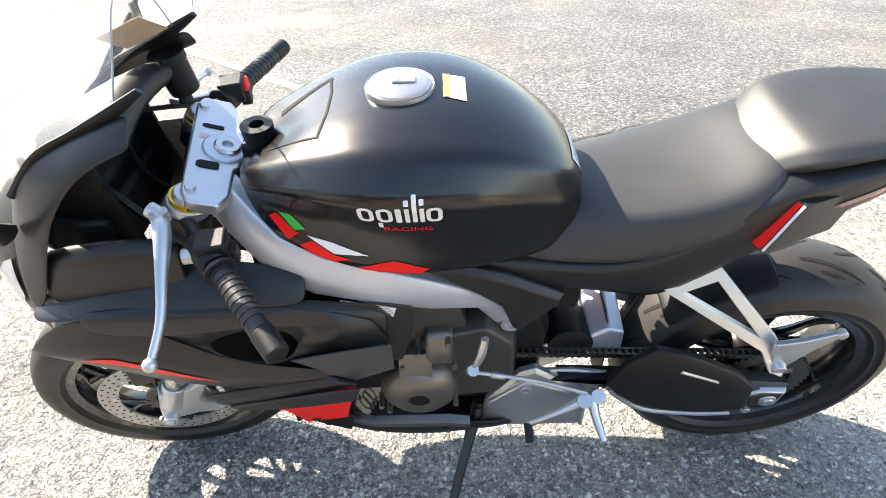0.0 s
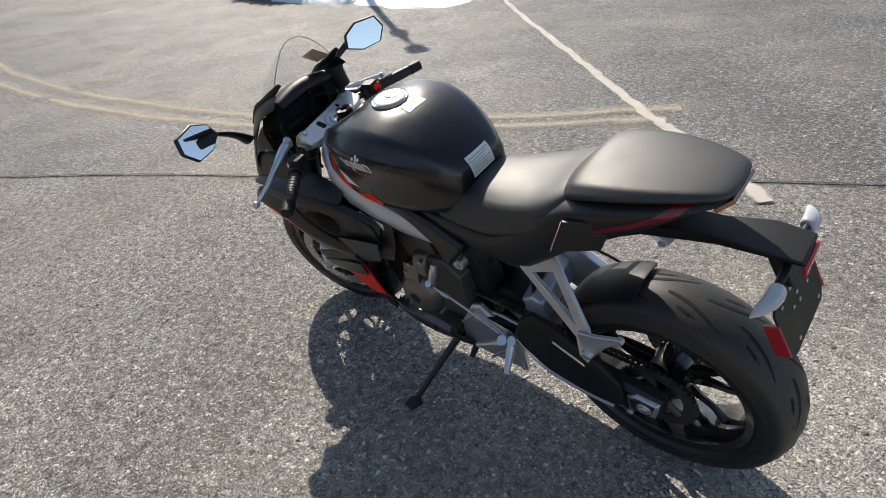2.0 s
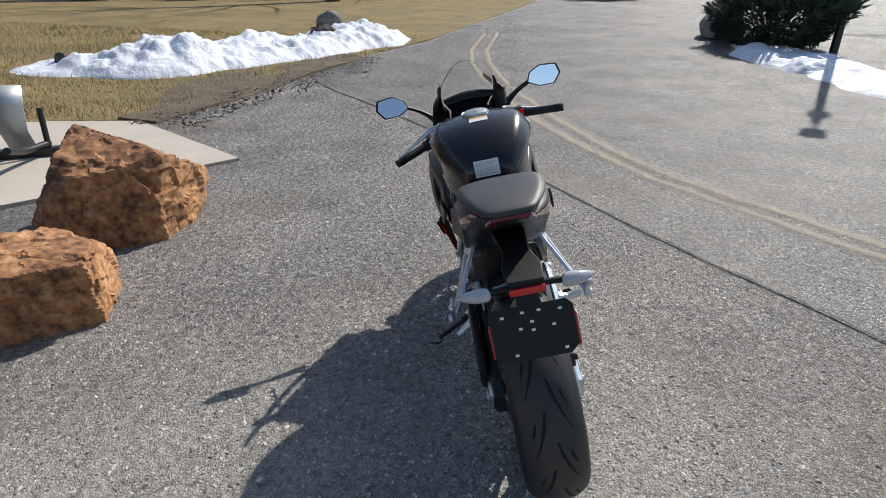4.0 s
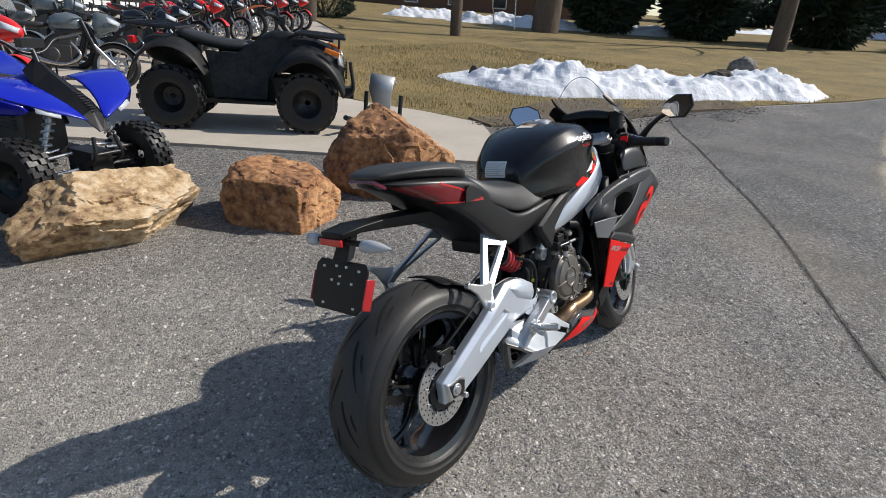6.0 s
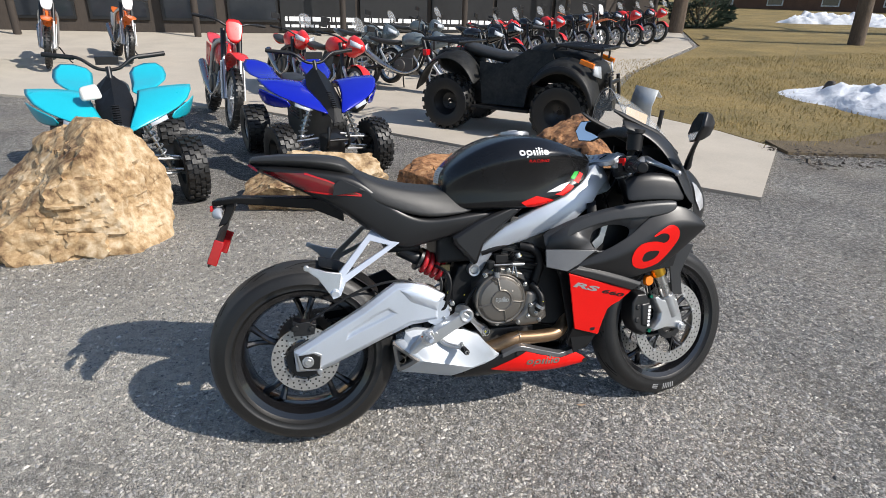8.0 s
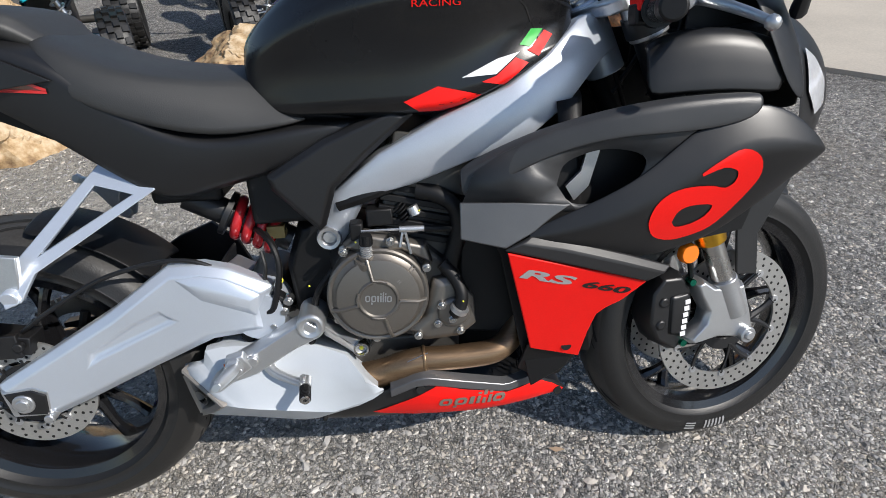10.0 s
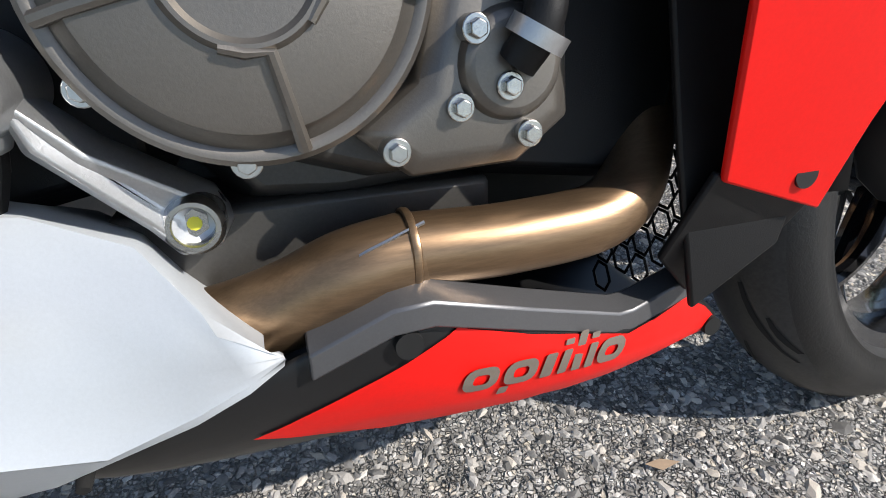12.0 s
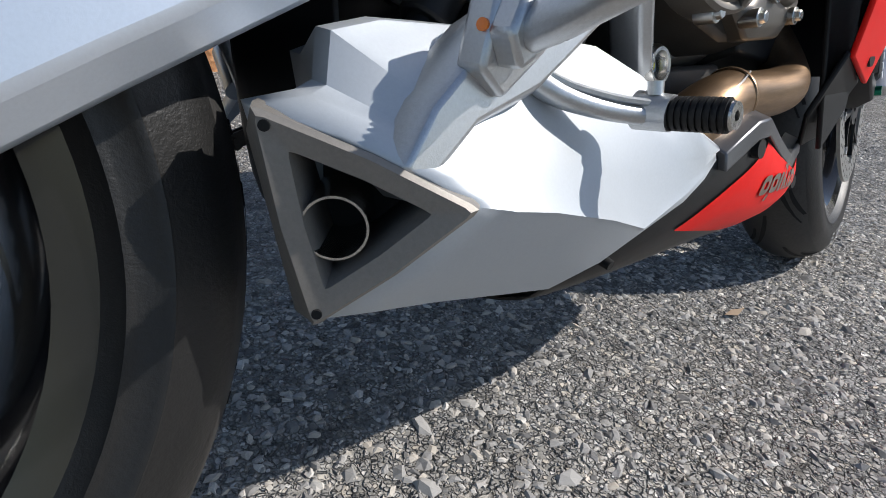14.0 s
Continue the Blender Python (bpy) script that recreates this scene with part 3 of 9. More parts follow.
# -- wheels --
def tyre_grooves(bm, profile, sign_list, n, spans):
    """Thin dark sipes following the tread."""
    ys = [p[1] for p in profile]
    rs = [p[0] for p in profile]
    order = np.argsort(ys)
    yy, rr = np.array(ys)[order], np.array(rs)[order]
    for k in range(n):
        for s in sign_list:
            for a0, a1, y0, y1, w in spans:
                base = 2 * math.pi * (k + (0.5 if s < 0 else 0)) / n
                rows = []
                for i in range(7):
                    t = i / 6
                    a = base + a0 + (a1 - a0) * t
                    y = s * (y0 + (y1 - y0) * t ** 1.4)
                    ww = w * (0.35 + 0.65 * math.sin(math.pi * min(1, t + 0.15)))
                    pair = []
                    for v in (y - 0.5 * ww, y + 0.5 * ww):
                        r = float(np.interp(v, yy, rr)) + 0.0011
                        pair.append(bm.verts.new((r * math.cos(a), v, r * math.sin(a))))
                    rows.append(pair)
                skin(bm, rows, False, False)


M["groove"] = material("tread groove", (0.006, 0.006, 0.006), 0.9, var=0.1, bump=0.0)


def wheel(name, m, half, rim_w, spokes, label):
    """A cast wheel with tyre. half: the tyre's profile from bead to crown."""
    prof = half + [(r, -y) for r, y in half[-2::-1]]
    bm = bmesh.new()
    w = rim_w
    lathe(bm, [(0.229, w), (0.233, w - 0.003), (0.229, w - 0.010), (0.214, w - 0.016), (0.206, w - 0.03), (0.204, 0), (0.206, 0.03 - w), (0.214, 0.016 - w),
               (0.229, 0.010 - w), (0.233, 0.003 - w), (0.229, -w), (0.208, 0.008 - w), (0.197, 0.03 - w), (0.194, 0), (0.197, w - 0.03), (0.208, w - 0.008)], segs=96)
    hub = [(0.012, 0.06), (0.05, 0.06), (0.058, 0.03), (0.06, 0), (0.058, -0.03), (0.05, -0.06), (0.012, -0.06)]
    rim = at(part(name, bm, "black_gloss", bike, label), m)
    bm = bmesh.new()
    lathe(bm, hub, segs=40)
    part("hub", bm, "black_gloss", rim)
    for k in range(spokes):
        a = 2 * math.pi * k / spokes + 0.3
        bm = bmesh.new()
        for d in (-0.17, 0.17):
            c, e = a + d * 0.25, a + d
            tube(bm, [(0.05 * math.cos(a), d * 0.05, 0.05 * math.sin(a)), (0.11 * math.cos(c), d * 0.08, 0.11 * math.sin(c)),
                      (0.16 * math.cos(e * 0.6 + c * 0.4), d * 0.08, 0.16 * math.sin(e * 0.6 + c * 0.4)), (0.203 * math.cos(e), 0, 0.203 * math.sin(e))],
                 [0.019, 0.012, 0.010, 0.014], segs=8, steps=4)
        part("spoke", bm, "black_gloss", rim)
    bm = bmesh.new()
    lathe(bm, prof + [(0.213, -half[0][1] * 0.9), (0.213, half[0][1] * 0.9)], segs=128)
    top = half[-1][0]
    for f in bm.faces:
        f.material_index = 1 if f.calc_center_median().xz.length > top - 0.024 else 0
    tyre = part("tyre", bm, "rubber", rim)
    tyre.data.materials.append(M["tread"])
    return rim, tyre, prof


def brake_disc(r0, r1, y, parent, holes, rows, carrier, mat="disc"):
    bm = bmesh.new()
    t = 0.0025
    lathe(bm, [(r0, y - t), (r1, y - t), (r1, y + t), (r0, y + t)], segs=96)
    d = part("brake_disc", bm, mat, parent, "drilled steel brake disc", angle=30)
    bm = bmesh.new()
    for s in (-1, 1):
        for k in range(holes):
            for j in range(rows):
                a = 2 * math.pi * (k + j * 0.33) / holes
                r = r0 + (r1 - r0) * (0.2 + 0.6 * j / max(1, rows - 1))
                bmesh.ops.create_circle(bm, cap_ends=True, radius=0.0032, segments=8,
                                        matrix=Matrix.Translation((r * math.cos(a), y + s * (t + 0.0004), r * math.sin(a))) @ Matrix.Rotation(math.pi / 2, 4, "X"))
    tagged(part("drilling", bm, "groove", parent), kind="stuff")
    bm = bmesh.new()
    lathe(bm, [(0.040, y - 0.004), (0.062, y - 0.004), (0.062, y + 0.004), (0.040, y + 0.004)], segs=36)
    for k in range(carrier):
        a = 2 * math.pi * k / carrier
        for q in (-0.30, 0.30):
            tube(bm, [(0.056 * math.cos(a), y, 0.056 * math.sin(a)), ((r0 * 0.78) * math.cos(a + q * 0.6), y, (r0 * 0.78) * math.sin(a + q * 0.6)),
                      ((r0 + 0.004) * math.cos(a + q), y, (r0 + 0.004) * math.sin(a + q))], [0.008, 0.006, 0.0075], segs=6, steps=3, flat=0.6)
    pieces("carrier_arm", bm, "black_satin", parent)
    for k in range(carrier * 2):
        a = 2 * math.pi * (k // 2) / carrier + (0.30 if k % 2 else -0.30)
        bm = bmesh.new()
        p = Vector(((r0 + 0.004) * math.cos(a), y, (r0 + 0.004) * math.sin(a)))
        rod(bm, p - Vector((0, 0.005, 0)), p + Vector((0, 0.005, 0)), 0.0075, segs=12)
        part("bobbin", bm, "aluminium", parent)
    return d


REAR_HALF = [(0.222, 0.072), (0.232, 0.084), (0.2345, 0.0885), (0.2375, 0.0885), (0.2395, 0.0880), (0.250, 0.0918), (0.2515, 0.0932), (0.2545, 0.0935), (0.256, 0.0924), (0.272, 0.090), (0.289, 0.079), (0.302, 0.058), (0.311, 0.031), (0.315, 0.0)]
FRONT_HALF = [(0.222, 0.046), (0.231, 0.0545), (0.2335, 0.0585), (0.2365, 0.0585), (0.238, 0.0578), (0.250, 0.061), (0.268, 0.058), (0.284, 0.046), (0.294, 0.030), (0.2985, 0.015), (0.300, 0.0)]
rear_rim, rear_tyre, rear_prof = wheel("rear_wheel", pose(0, 0, 0.315), REAR_HALF, 0.078, 5, "gloss black cast rear wheel")
bm = bmesh.new()
tyre_grooves(bm, rear_prof, (-1, 1), 12, [(0.0, 0.42, 0.010, 0.052, 0.0095), (0.10, 0.40, 0.040, 0.080, 0.008), (0.34, 0.50, 0.058, 0.082, 0.006)])
part("tread_groove", bm, "groove", rear_rim)
brake_disc(0.070, 0.110, -0.095, rear_rim, 26, 3, 5)
bm = bmesh.new()
lathe(bm, [(0.07, 0.088), (0.100, 0.088), (0.100, 0.094), (0.07, 0.094)], segs=42)
for k in range(42):
    a = 2 * math.pi * k / 42
    box(bm, 0.103 * math.cos(a), 0.091, 0.103 * math.sin(a), 0.009, 0.005, 0.007, Matrix.Rotation(-a, 4, "Y"))
for k in range(5):
    a = 2 * math.pi * k / 5
    tube(bm, [(0.03 * math.cos(a), 0.085, 0.03 * math.sin(a)), (0.075 * math.cos(a), 0.09, 0.075 * math.sin(a))], 0.011, segs=8, steps=2)
part("sprocket", bm, "chain", rear_rim)

front_rim, front_tyre, front_prof = wheel("front_wheel", STEER @ pose(1.362, 0, 0.302), FRONT_HALF, 0.050, 5, "gloss black cast front wheel")
bm = bmesh.new()
tyre_grooves(bm, front_prof, (-1, 1), 10, [(0.0, 0.40, 0.008, 0.038, 0.007), (0.14, 0.44, 0.028, 0.055, 0.006)])
part("tread_groove", bm, "groove", front_rim)
for s in (-1, 1):
    brake_disc(0.118, 0.160, s * 0.068, front_rim, 40, 3, 5)
# sidewall marks: pale bars and a small block
bm = bmesh.new()
for a0, n, w in ((-1.63, 6, 0.022), (-1.05, 0, 0)):
    for k in range(n):
        a = a0 + k * 0.036
        rows = []
        for r in (0.247, 0.258, 0.270):
            y = -float(np.interp(r, [p[0] for p in FRONT_HALF], [p[1] for p in FRONT_HALF])) - 0.0015
            rows.append([bm.verts.new((r * math.cos(q), y, r * math.sin(q))) for q in (a - 0.009, a + 0.009)])
        skin(bm, rows, False, False)
for k in range(3):
    r0 = 0.250 + k * 0.007
    rows = []
    for a in (-1.84, -1.78, -1.74):
        rows.append([bm.verts.new((r * math.cos(a), -float(np.interp(r, [p[0] for p in FRONT_HALF], [p[1] for p in FRONT_HALF])) - 0.0015, r * math.sin(a))) for r in (r0, r0 + 0.0035)])
    skin(bm, rows, False, False)
pieces("sidewall_mark", bm, material("pale tyre marking", (0.30, 0.30, 0.30), 0.7, bump=0.0), front_rim, "pale grey sidewall marking")

# -- swingarm, hangers, chain --
ARM = [(-0.036, 0.355), (-0.031, 0.285), (0.046, 0.281), (0.125, 0.313), (0.241, 0.364), (0.353, 0.411), (0.451, 0.420),
       (0.449, 0.465), (0.473, 0.506), (0.403, 0.545), (0.358, 0.557), (0.302, 0.558), (0.188, 0.481)]


def shrink(pts, d):
    """An outline drawn in by about d."""
    n, out = len(pts), []
    area = sum(pts[i][0] * pts[(i + 1) % n][1] - pts[(i + 1) % n][0] * pts[i][1] for i in range(n))
    s = 1 if area > 0 else -1
    for i in range(n):
        a, b, c = Vector(pts[i - 1]), Vector(pts[i]), Vector(pts[(i + 1) % n])
        n1 = Vector((-(b - a).y, (b - a).x)).normalized() * s
        n2 = Vector((-(c - b).y, (c - b).x)).normalized() * s
        q = b + (n1 + n2).normalized() * d / max(0.5, (n1 + n2).length / 2)
        out.append((q.x, q.y))
    return out


def chamfered(bm, xz, y_in, y_out, d, deep=0.0):
    """A side plate whose outer face is drawn in by d, with its edge sloping."""
    y_mid = y_out + (y_in - y_out) * 0.35
    inner = shrink(xz, d)
    loops = [[(x, y_in, z) for x, z in xz], [(x, y_mid, z) for x, z in xz], [(x, y_out, z) for x, z in inner]]
    if deep:
        pocket = shrink(inner, d * 0.9)
        loops += [[(x, y_out, z) for x, z in shrink(inner, d * 0.35)], [(x, y_out + (y_in - y_out) * deep, z) for x, z in pocket]]
    loft(bm, loops)


def pocketed(bm, xz, pocket, y_in, y_out, d, deep):
    """A side plate with a sloping edge and a pocket sunk into its outer face."""
    y_mid = y_out + (y_in - y_out) * 0.35
    inner = shrink(xz, d)
    rings = [[bm.verts.new((x, y, z)) for x, z in loop] for loop, y in ((xz, y_in), (xz, y_mid), (inner, y_out))]
    for a, b in zip(rings, rings[1:]):
        for k in range(len(a)):
            bm.faces.new((a[k], a[(k + 1) % len(a)], b[(k + 1) % len(a)], b[k]))
    bm.faces.new(rings[0][::-1])
    rim = [bm.verts.new((x, y_out, z)) for x, z in pocket]
    floor_ = [bm.verts.new((x, y_out + deep, z)) for x, z in shrink(pocket, abs(deep) * 0.9)]
    n = len(rim)
    for k in range(n):
        bm.faces.new((rim[k], rim[(k + 1) % n], floor_[(k + 1) % n], floor_[k]))
    bm.faces.new(floor_)
    edges = []
    for ring in (rings[2], rim):
        edges += [bm.edges.get((ring[k], ring[(k + 1) % len(ring)])) or bm.edges.new((ring[k], ring[(k + 1) % len(ring)])) for k in range(len(ring))]
    bmesh.ops.triangle_fill(bm, use_beauty=True, edges=edges)


bm = bmesh.new()
pocketed(bm, ARM, [(0.276, 0.480), (0.303, 0.459), (0.157, 0.398), (0.134, 0.384), (0.142, 0.410), (0.232, 0.462)], -0.098, -0.138, 0.016, 0.007)
swingarm = part("swingarm", bm, "silver", bike, "silver aluminium swingarm", bevel=0.003, angle=25)
bm = bmesh.new()
crest = [(0.312, 0.538), (0.350, 0.494), (0.440, 0.456), (0.452, 0.497), (0.398, 0.532), (0.357, 0.542)]
loft(bm, [[(x, -0.1375, z) for x, z in crest], [(x, -0.146, z) for x, z in shrink(crest, 0.014)]])
part("arm_facet", bm, "silver", swingarm, bevel=0.002)
bm = bmesh.new()
rod(bm, (0.44, -0.130, 0.45), (0.44, -0.05, 0.45), 0.045, segs=28)
part("arm_pivot", bm, "silver", swingarm)
bm = bmesh.new()
rod(bm, (0.44, -0.05, 0.45), (0.44, 0.072, 0.45), 0.048, segs=24)
part("pivot_tube", bm, "black_satin", swingarm)
bm = bmesh.new()
loft(bm, [[(0.325, y, z - 0.045), (0.330, y, z + 0.03), (0.365, y, z + 0.045), (0.405, y, z + 0.02), (0.395, y, z - 0.045)] for y, z in ((-0.10, 0.485), (-0.03, 0.475), (0.03, 0.462), (0.070, 0.452))])
part("arm_bridge", bm, "silver", swingarm, bevel=0.006)
bm = bmesh.new()
chamfered(bm, [(x, min(z, 0.372 + 0.10 * x)) for x, z in ARM], 0.100, 0.140, 0.010)
part("left_arm", bm, "black_satin", swingarm, "black chain-side arm", bevel=0.004)
bm = bmesh.new()
chamfered(bm, [(0.378, 0.425), (0.348, 0.500), (0.300, 0.545), (0.230, 0.520), (0.115, 0.450), (0.065, 0.395), (0.055, 0.315), (0.110, 0.300), (0.180, 0.305), (0.282, 0.332), (0.350, 0.385)], 0.142, 0.166, 0.012)
bm2_slot = [(0.243, 0.474), (0.150, 0.428), (0.155, 0.440), (0.240, 0.484)]
arm_guard = part("chain_guard", bm, "black_plastic", bike, "black plastic cover over the chain side of the swingarm", bevel=0.003)
bm = bmesh.new()
loft(bm, [[(x, 0.1655, z) for x, z in bm2_slot], [(x, 0.1690, z) for x, z in shrink(bm2_slot, 0.004)]])
part("guard_slot", bm, "aluminium", arm_guard, "bright slot in the cover")
bm = bmesh.new()
tube(bm, [(0.372, 0.158, 0.414), (0.350, 0.158, 0.382), (0.282, 0.158, 0.322), (0.175, 0.158, 0.295), (0.085, 0.158, 0.290)], 0.0055, segs=8)
part("guard_edge", bm, "aluminium", arm_guard, "bare lower edge of the cover")
bm = bmesh.new()
slab(bm, [(0.549, 0.110, 0.420), (0.440, 0.112, 0.422), (0.361, 0.114, 0.408), (0.381, 0.112, 0.330), (0.436, 0.110, 0.329), (0.514, 0.110, 0.386)], 0.012)
part("arm_end", bm, "aluminium", swingarm, "bare aluminium end of the chain-side arm", bevel=0.004)
for s in (-1, 1):
    bm = bmesh.new()
    yo = s * (0.139 if s < 0 else 0.146)
    chamfered(bm, [(-0.030, 0.350), (-0.022, 0.290), (0.050, 0.288), (0.058, 0.345), (0.030, 0.358)], s * 0.12, yo, 0.005)
    rod(bm, (0.008, s * 0.12, 0.322), (0.008, yo + s * 0.006, 0.322), 0.019, segs=24)
    rod(bm, (0.008, yo, 0.322), (0.008, yo + s * 0.010, 0.322), 0.013, 0.012, segs=6)
    rod(bm, (0.044, s * 0.12, 0.288), (0.044, yo + s * 0.010, 0.288), 0.009, segs=12)
    part("axle_block", bm, "aluminium", swingarm, "bare aluminium axle adjuster", bevel=0.002)
    bm = bmesh.new()
    slot = [(-0.021, 0.344), (-0.007, 0.298), (0.043, 0.294), (0.049, 0.336), (0.026, 0.348)]
    loft(bm, [[(x, yo, z) for x, z in slot], [(x, yo + s * 0.0025, z) for x, z in shrink(slot, 0.002)]])
    part("adjuster_slot", bm, "black_satin", swingarm, "dark chain adjuster slot")
# rear caliper
bm = bmesh.new()
box(bm, 0.0, -0.095, 0.43, 0.075, 0.045, 0.035, Matrix.Rotation(0.2, 4, "Y"))
box(bm, -0.005, -0.118, 0.428, 0.055, 0.012, 0.045)
rod(bm, (-0.025, -0.12, 0.435), (-0.025, -0.132, 0.435), 0.010)
rod(bm, (0.025, -0.12, 0.43), (0.025, -0.132, 0.43), 0.008)
tube(bm, [(0.02, -0.10, 0.445), (0.09, -0.11, 0.49), (0.20, -0.115, 0.545), (0.33, -0.12, 0.565), (0.42, -0.12, 0.52)], 0.0045, segs=8)
part("rear_caliper", bm, "black_satin", bike, "small black rear brake caliper with hose", bevel=0.003)
# chain
bm = bmesh.new()
for z0, z1 in ((0.418, 0.460), (0.214, 0.385)):
    n = 38
    for k in range(n):
        t = (k + 0.5) / n
        x, z = 0.0 + 0.56 * t, z0 + (z1 - z0) * t
        for dy in (-0.007, 0.007):
            box(bm, x, 0.091 + dy, z, 0.0155, 0.003, 0.012, Matrix.Rotation(-math.atan2(z1 - z0, 0.56), 4, "Y"))
        rod(bm, (x + 0.007, 0.080, z), (x + 0.007, 0.102, z), 0.005, segs=8)
pieces("chain_run", bm, "chain", bike)
# passenger footrest hangers
for s in (-1, 1):
    bm = bmesh.new()

    def on_hanger(x, z, s=s):
        return (x, s * (0.206 - (z - 0.57) * 0.62), z)

    outer = [(0.236, 0.742), (0.322, 0.706), (0.318, 0.694), (0.140, 0.592), (0.122, 0.556), (0.098, 0.548), (0.090, 0.566), (0.112, 0.612)]
    hole = [(0.226, 0.706), (0.284, 0.690), (0.148, 0.618)]
    sides = []
    for off in (-0.006, 0.006):
        edges = []
        for line in (outer, hole):
            vs = [bm.verts.new(Vector(on_hanger(x, z)) + Vector((0, off, 0))) for x, z in line]
            edges += [bm.edges.new((vs[k], vs[(k + 1) % len(vs)])) for k in range(len(vs))]
            sides.append(vs)
        bmesh.ops.triangle_fill(bm, use_beauty=True, edges=edges)
    for a, b in ((sides[0], sides[2]), (sides[1], sides[3])):
        for k in range(len(a)):
            bm.faces.new((a[k], a[(k + 1) % len(a)], b[(k + 1) % len(a)], b[k]))
    rod(bm, (0.106, s * 0.196, 0.566), (0.106, s * 0.222, 0.562), 0.013, segs=16)
    hanger = part("footrest_hanger", bm, "silver" if s < 0 else "aluminium", bike, "cast aluminium passenger footrest hanger", bevel=0.002)
    bm = bmesh.new()
    slab(bm, [(0.112, s * 0.205, 0.548), (0.092, s * 0.206, 0.556), (0.056, s * 0.205, 0.612), (0.022, s * 0.202, 0.640), (0.026, s * 0.202, 0.652), (0.082, s * 0.203, 0.632), (0.128, s * 0.203, 0.624), (0.122, s * 0.204, 0.590)], 0.011)
    rod(bm, (0.024, s * 0.196, 0.646), (0.024, s * 0.210, 0.646), 0.009, segs=12)
    part("folded_footrest", bm, "aluminium", hanger, "folded aluminium footrest", bevel=0.002)

# -- seat, tail --
body("rider_seat", [
    (0.15, [(0, 0.960), (0.07, 0.960), (0.110, 0.945), (0.125, 0.905), (0.122, 0.865), (0.10, 0.850)]),
    (0.24, [(0, 0.906), (0.08, 0.906), (0.125, 0.893), (0.143, 0.862), (0.143, 0.835), (0.12, 0.825)]),
    (0.32, [(0, 0.882), (0.08, 0.880), (0.125, 0.867), (0.145, 0.835), (0.145, 0.800), (0.12, 0.792)]),
    (0.42, [(0, 0.869), (0.07, 0.866), (0.110, 0.850), (0.135, 0.815), (0.141, 0.772), (0.12, 0.764)]),
    (0.52, [(0, 0.865), (0.05, 0.861), (0.085, 0.843), (0.115, 0.812), (0.133, 0.780), (0.11, 0.772)]),
    (0.61, [(0, 0.860), (0.04, 0.853), (0.070, 0.838), (0.105, 0.812), (0.128, 0.795), (0.10, 0.788)])], "seat", bike, "black vinyl rider seat", sharp=(2, 4), edge=0.8)
body("passenger_seat", [
    (-0.138, [(0, 0.972), (0.03, 0.972), (0.048, 0.970), (0.054, 0.965), (0.05, 0.958), (0.02, 0.954)]),
    (-0.110, [(0, 0.980), (0.04, 0.980), (0.066, 0.977), (0.076, 0.969), (0.07, 0.957), (0.04, 0.950)]),
    (-0.02, [(0, 0.984), (0.06, 0.984), (0.098, 0.981), (0.112, 0.969), (0.104, 0.952), (0.06, 0.940)]),
    (0.08, [(0, 0.981), (0.07, 0.981), (0.110, 0.977), (0.127, 0.962), (0.118, 0.942), (0.07, 0.928)]),
    (0.148, [(0, 0.971), (0.07, 0.971), (0.106, 0.965), (0.124, 0.949), (0.115, 0.924), (0.07, 0.918)]),
    (0.168, [(0, 0.962), (0.06, 0.961), (0.092, 0.954), (0.108, 0.938), (0.104, 0.912), (0.06, 0.906)]),
    (0.190, [(0, 0.940), (0.050, 0.938), (0.080, 0.928), (0.094, 0.916), (0.093, 0.910), (0.05, 0.896)]),
    (0.222, [(0, 0.914), (0.030, 0.912), (0.054, 0.905), (0.062, 0.896), (0.058, 0.888), (0.03, 0.881)])], "seat", bike, "black vinyl passenger seat", sharp=(2, 3), edge=0.96)


def box_ring(x, z0, z1, w, round_=0.02):
    return (x, [(0, z1), (w * 0.75, z1), (w, z1 - round_), (w, (z0 + z1) / 2), (w * 0.94, z0 + round_), (w * 0.6, z0), (0, z0)])


tail = body("tail_cowl", [box_ring(x, a, b, w) for x, a, b, w in (
    (-0.135, 0.940, 0.962, 0.045), (-0.105, 0.926, 0.962, 0.070), (-0.05, 0.902, 0.958, 0.100), (0.03, 0.858, 0.950, 0.125), (0.12, 0.812, 0.938, 0.134), (0.20, 0.752, 0.922, 0.138),
    (0.28, 0.688, 0.845, 0.140), (0.335, 0.652, 0.808, 0.140), (0.40, 0.672, 0.778, 0.140), (0.50, 0.692, 0.785, 0.140), (0.60, 0.712, 0.798, 0.134), (0.70, 0.730, 0.80, 0.12))],
    "black_satin", bike, "black tail cowl", subsurf=2, sharp=(2, 4), edge=0.9)
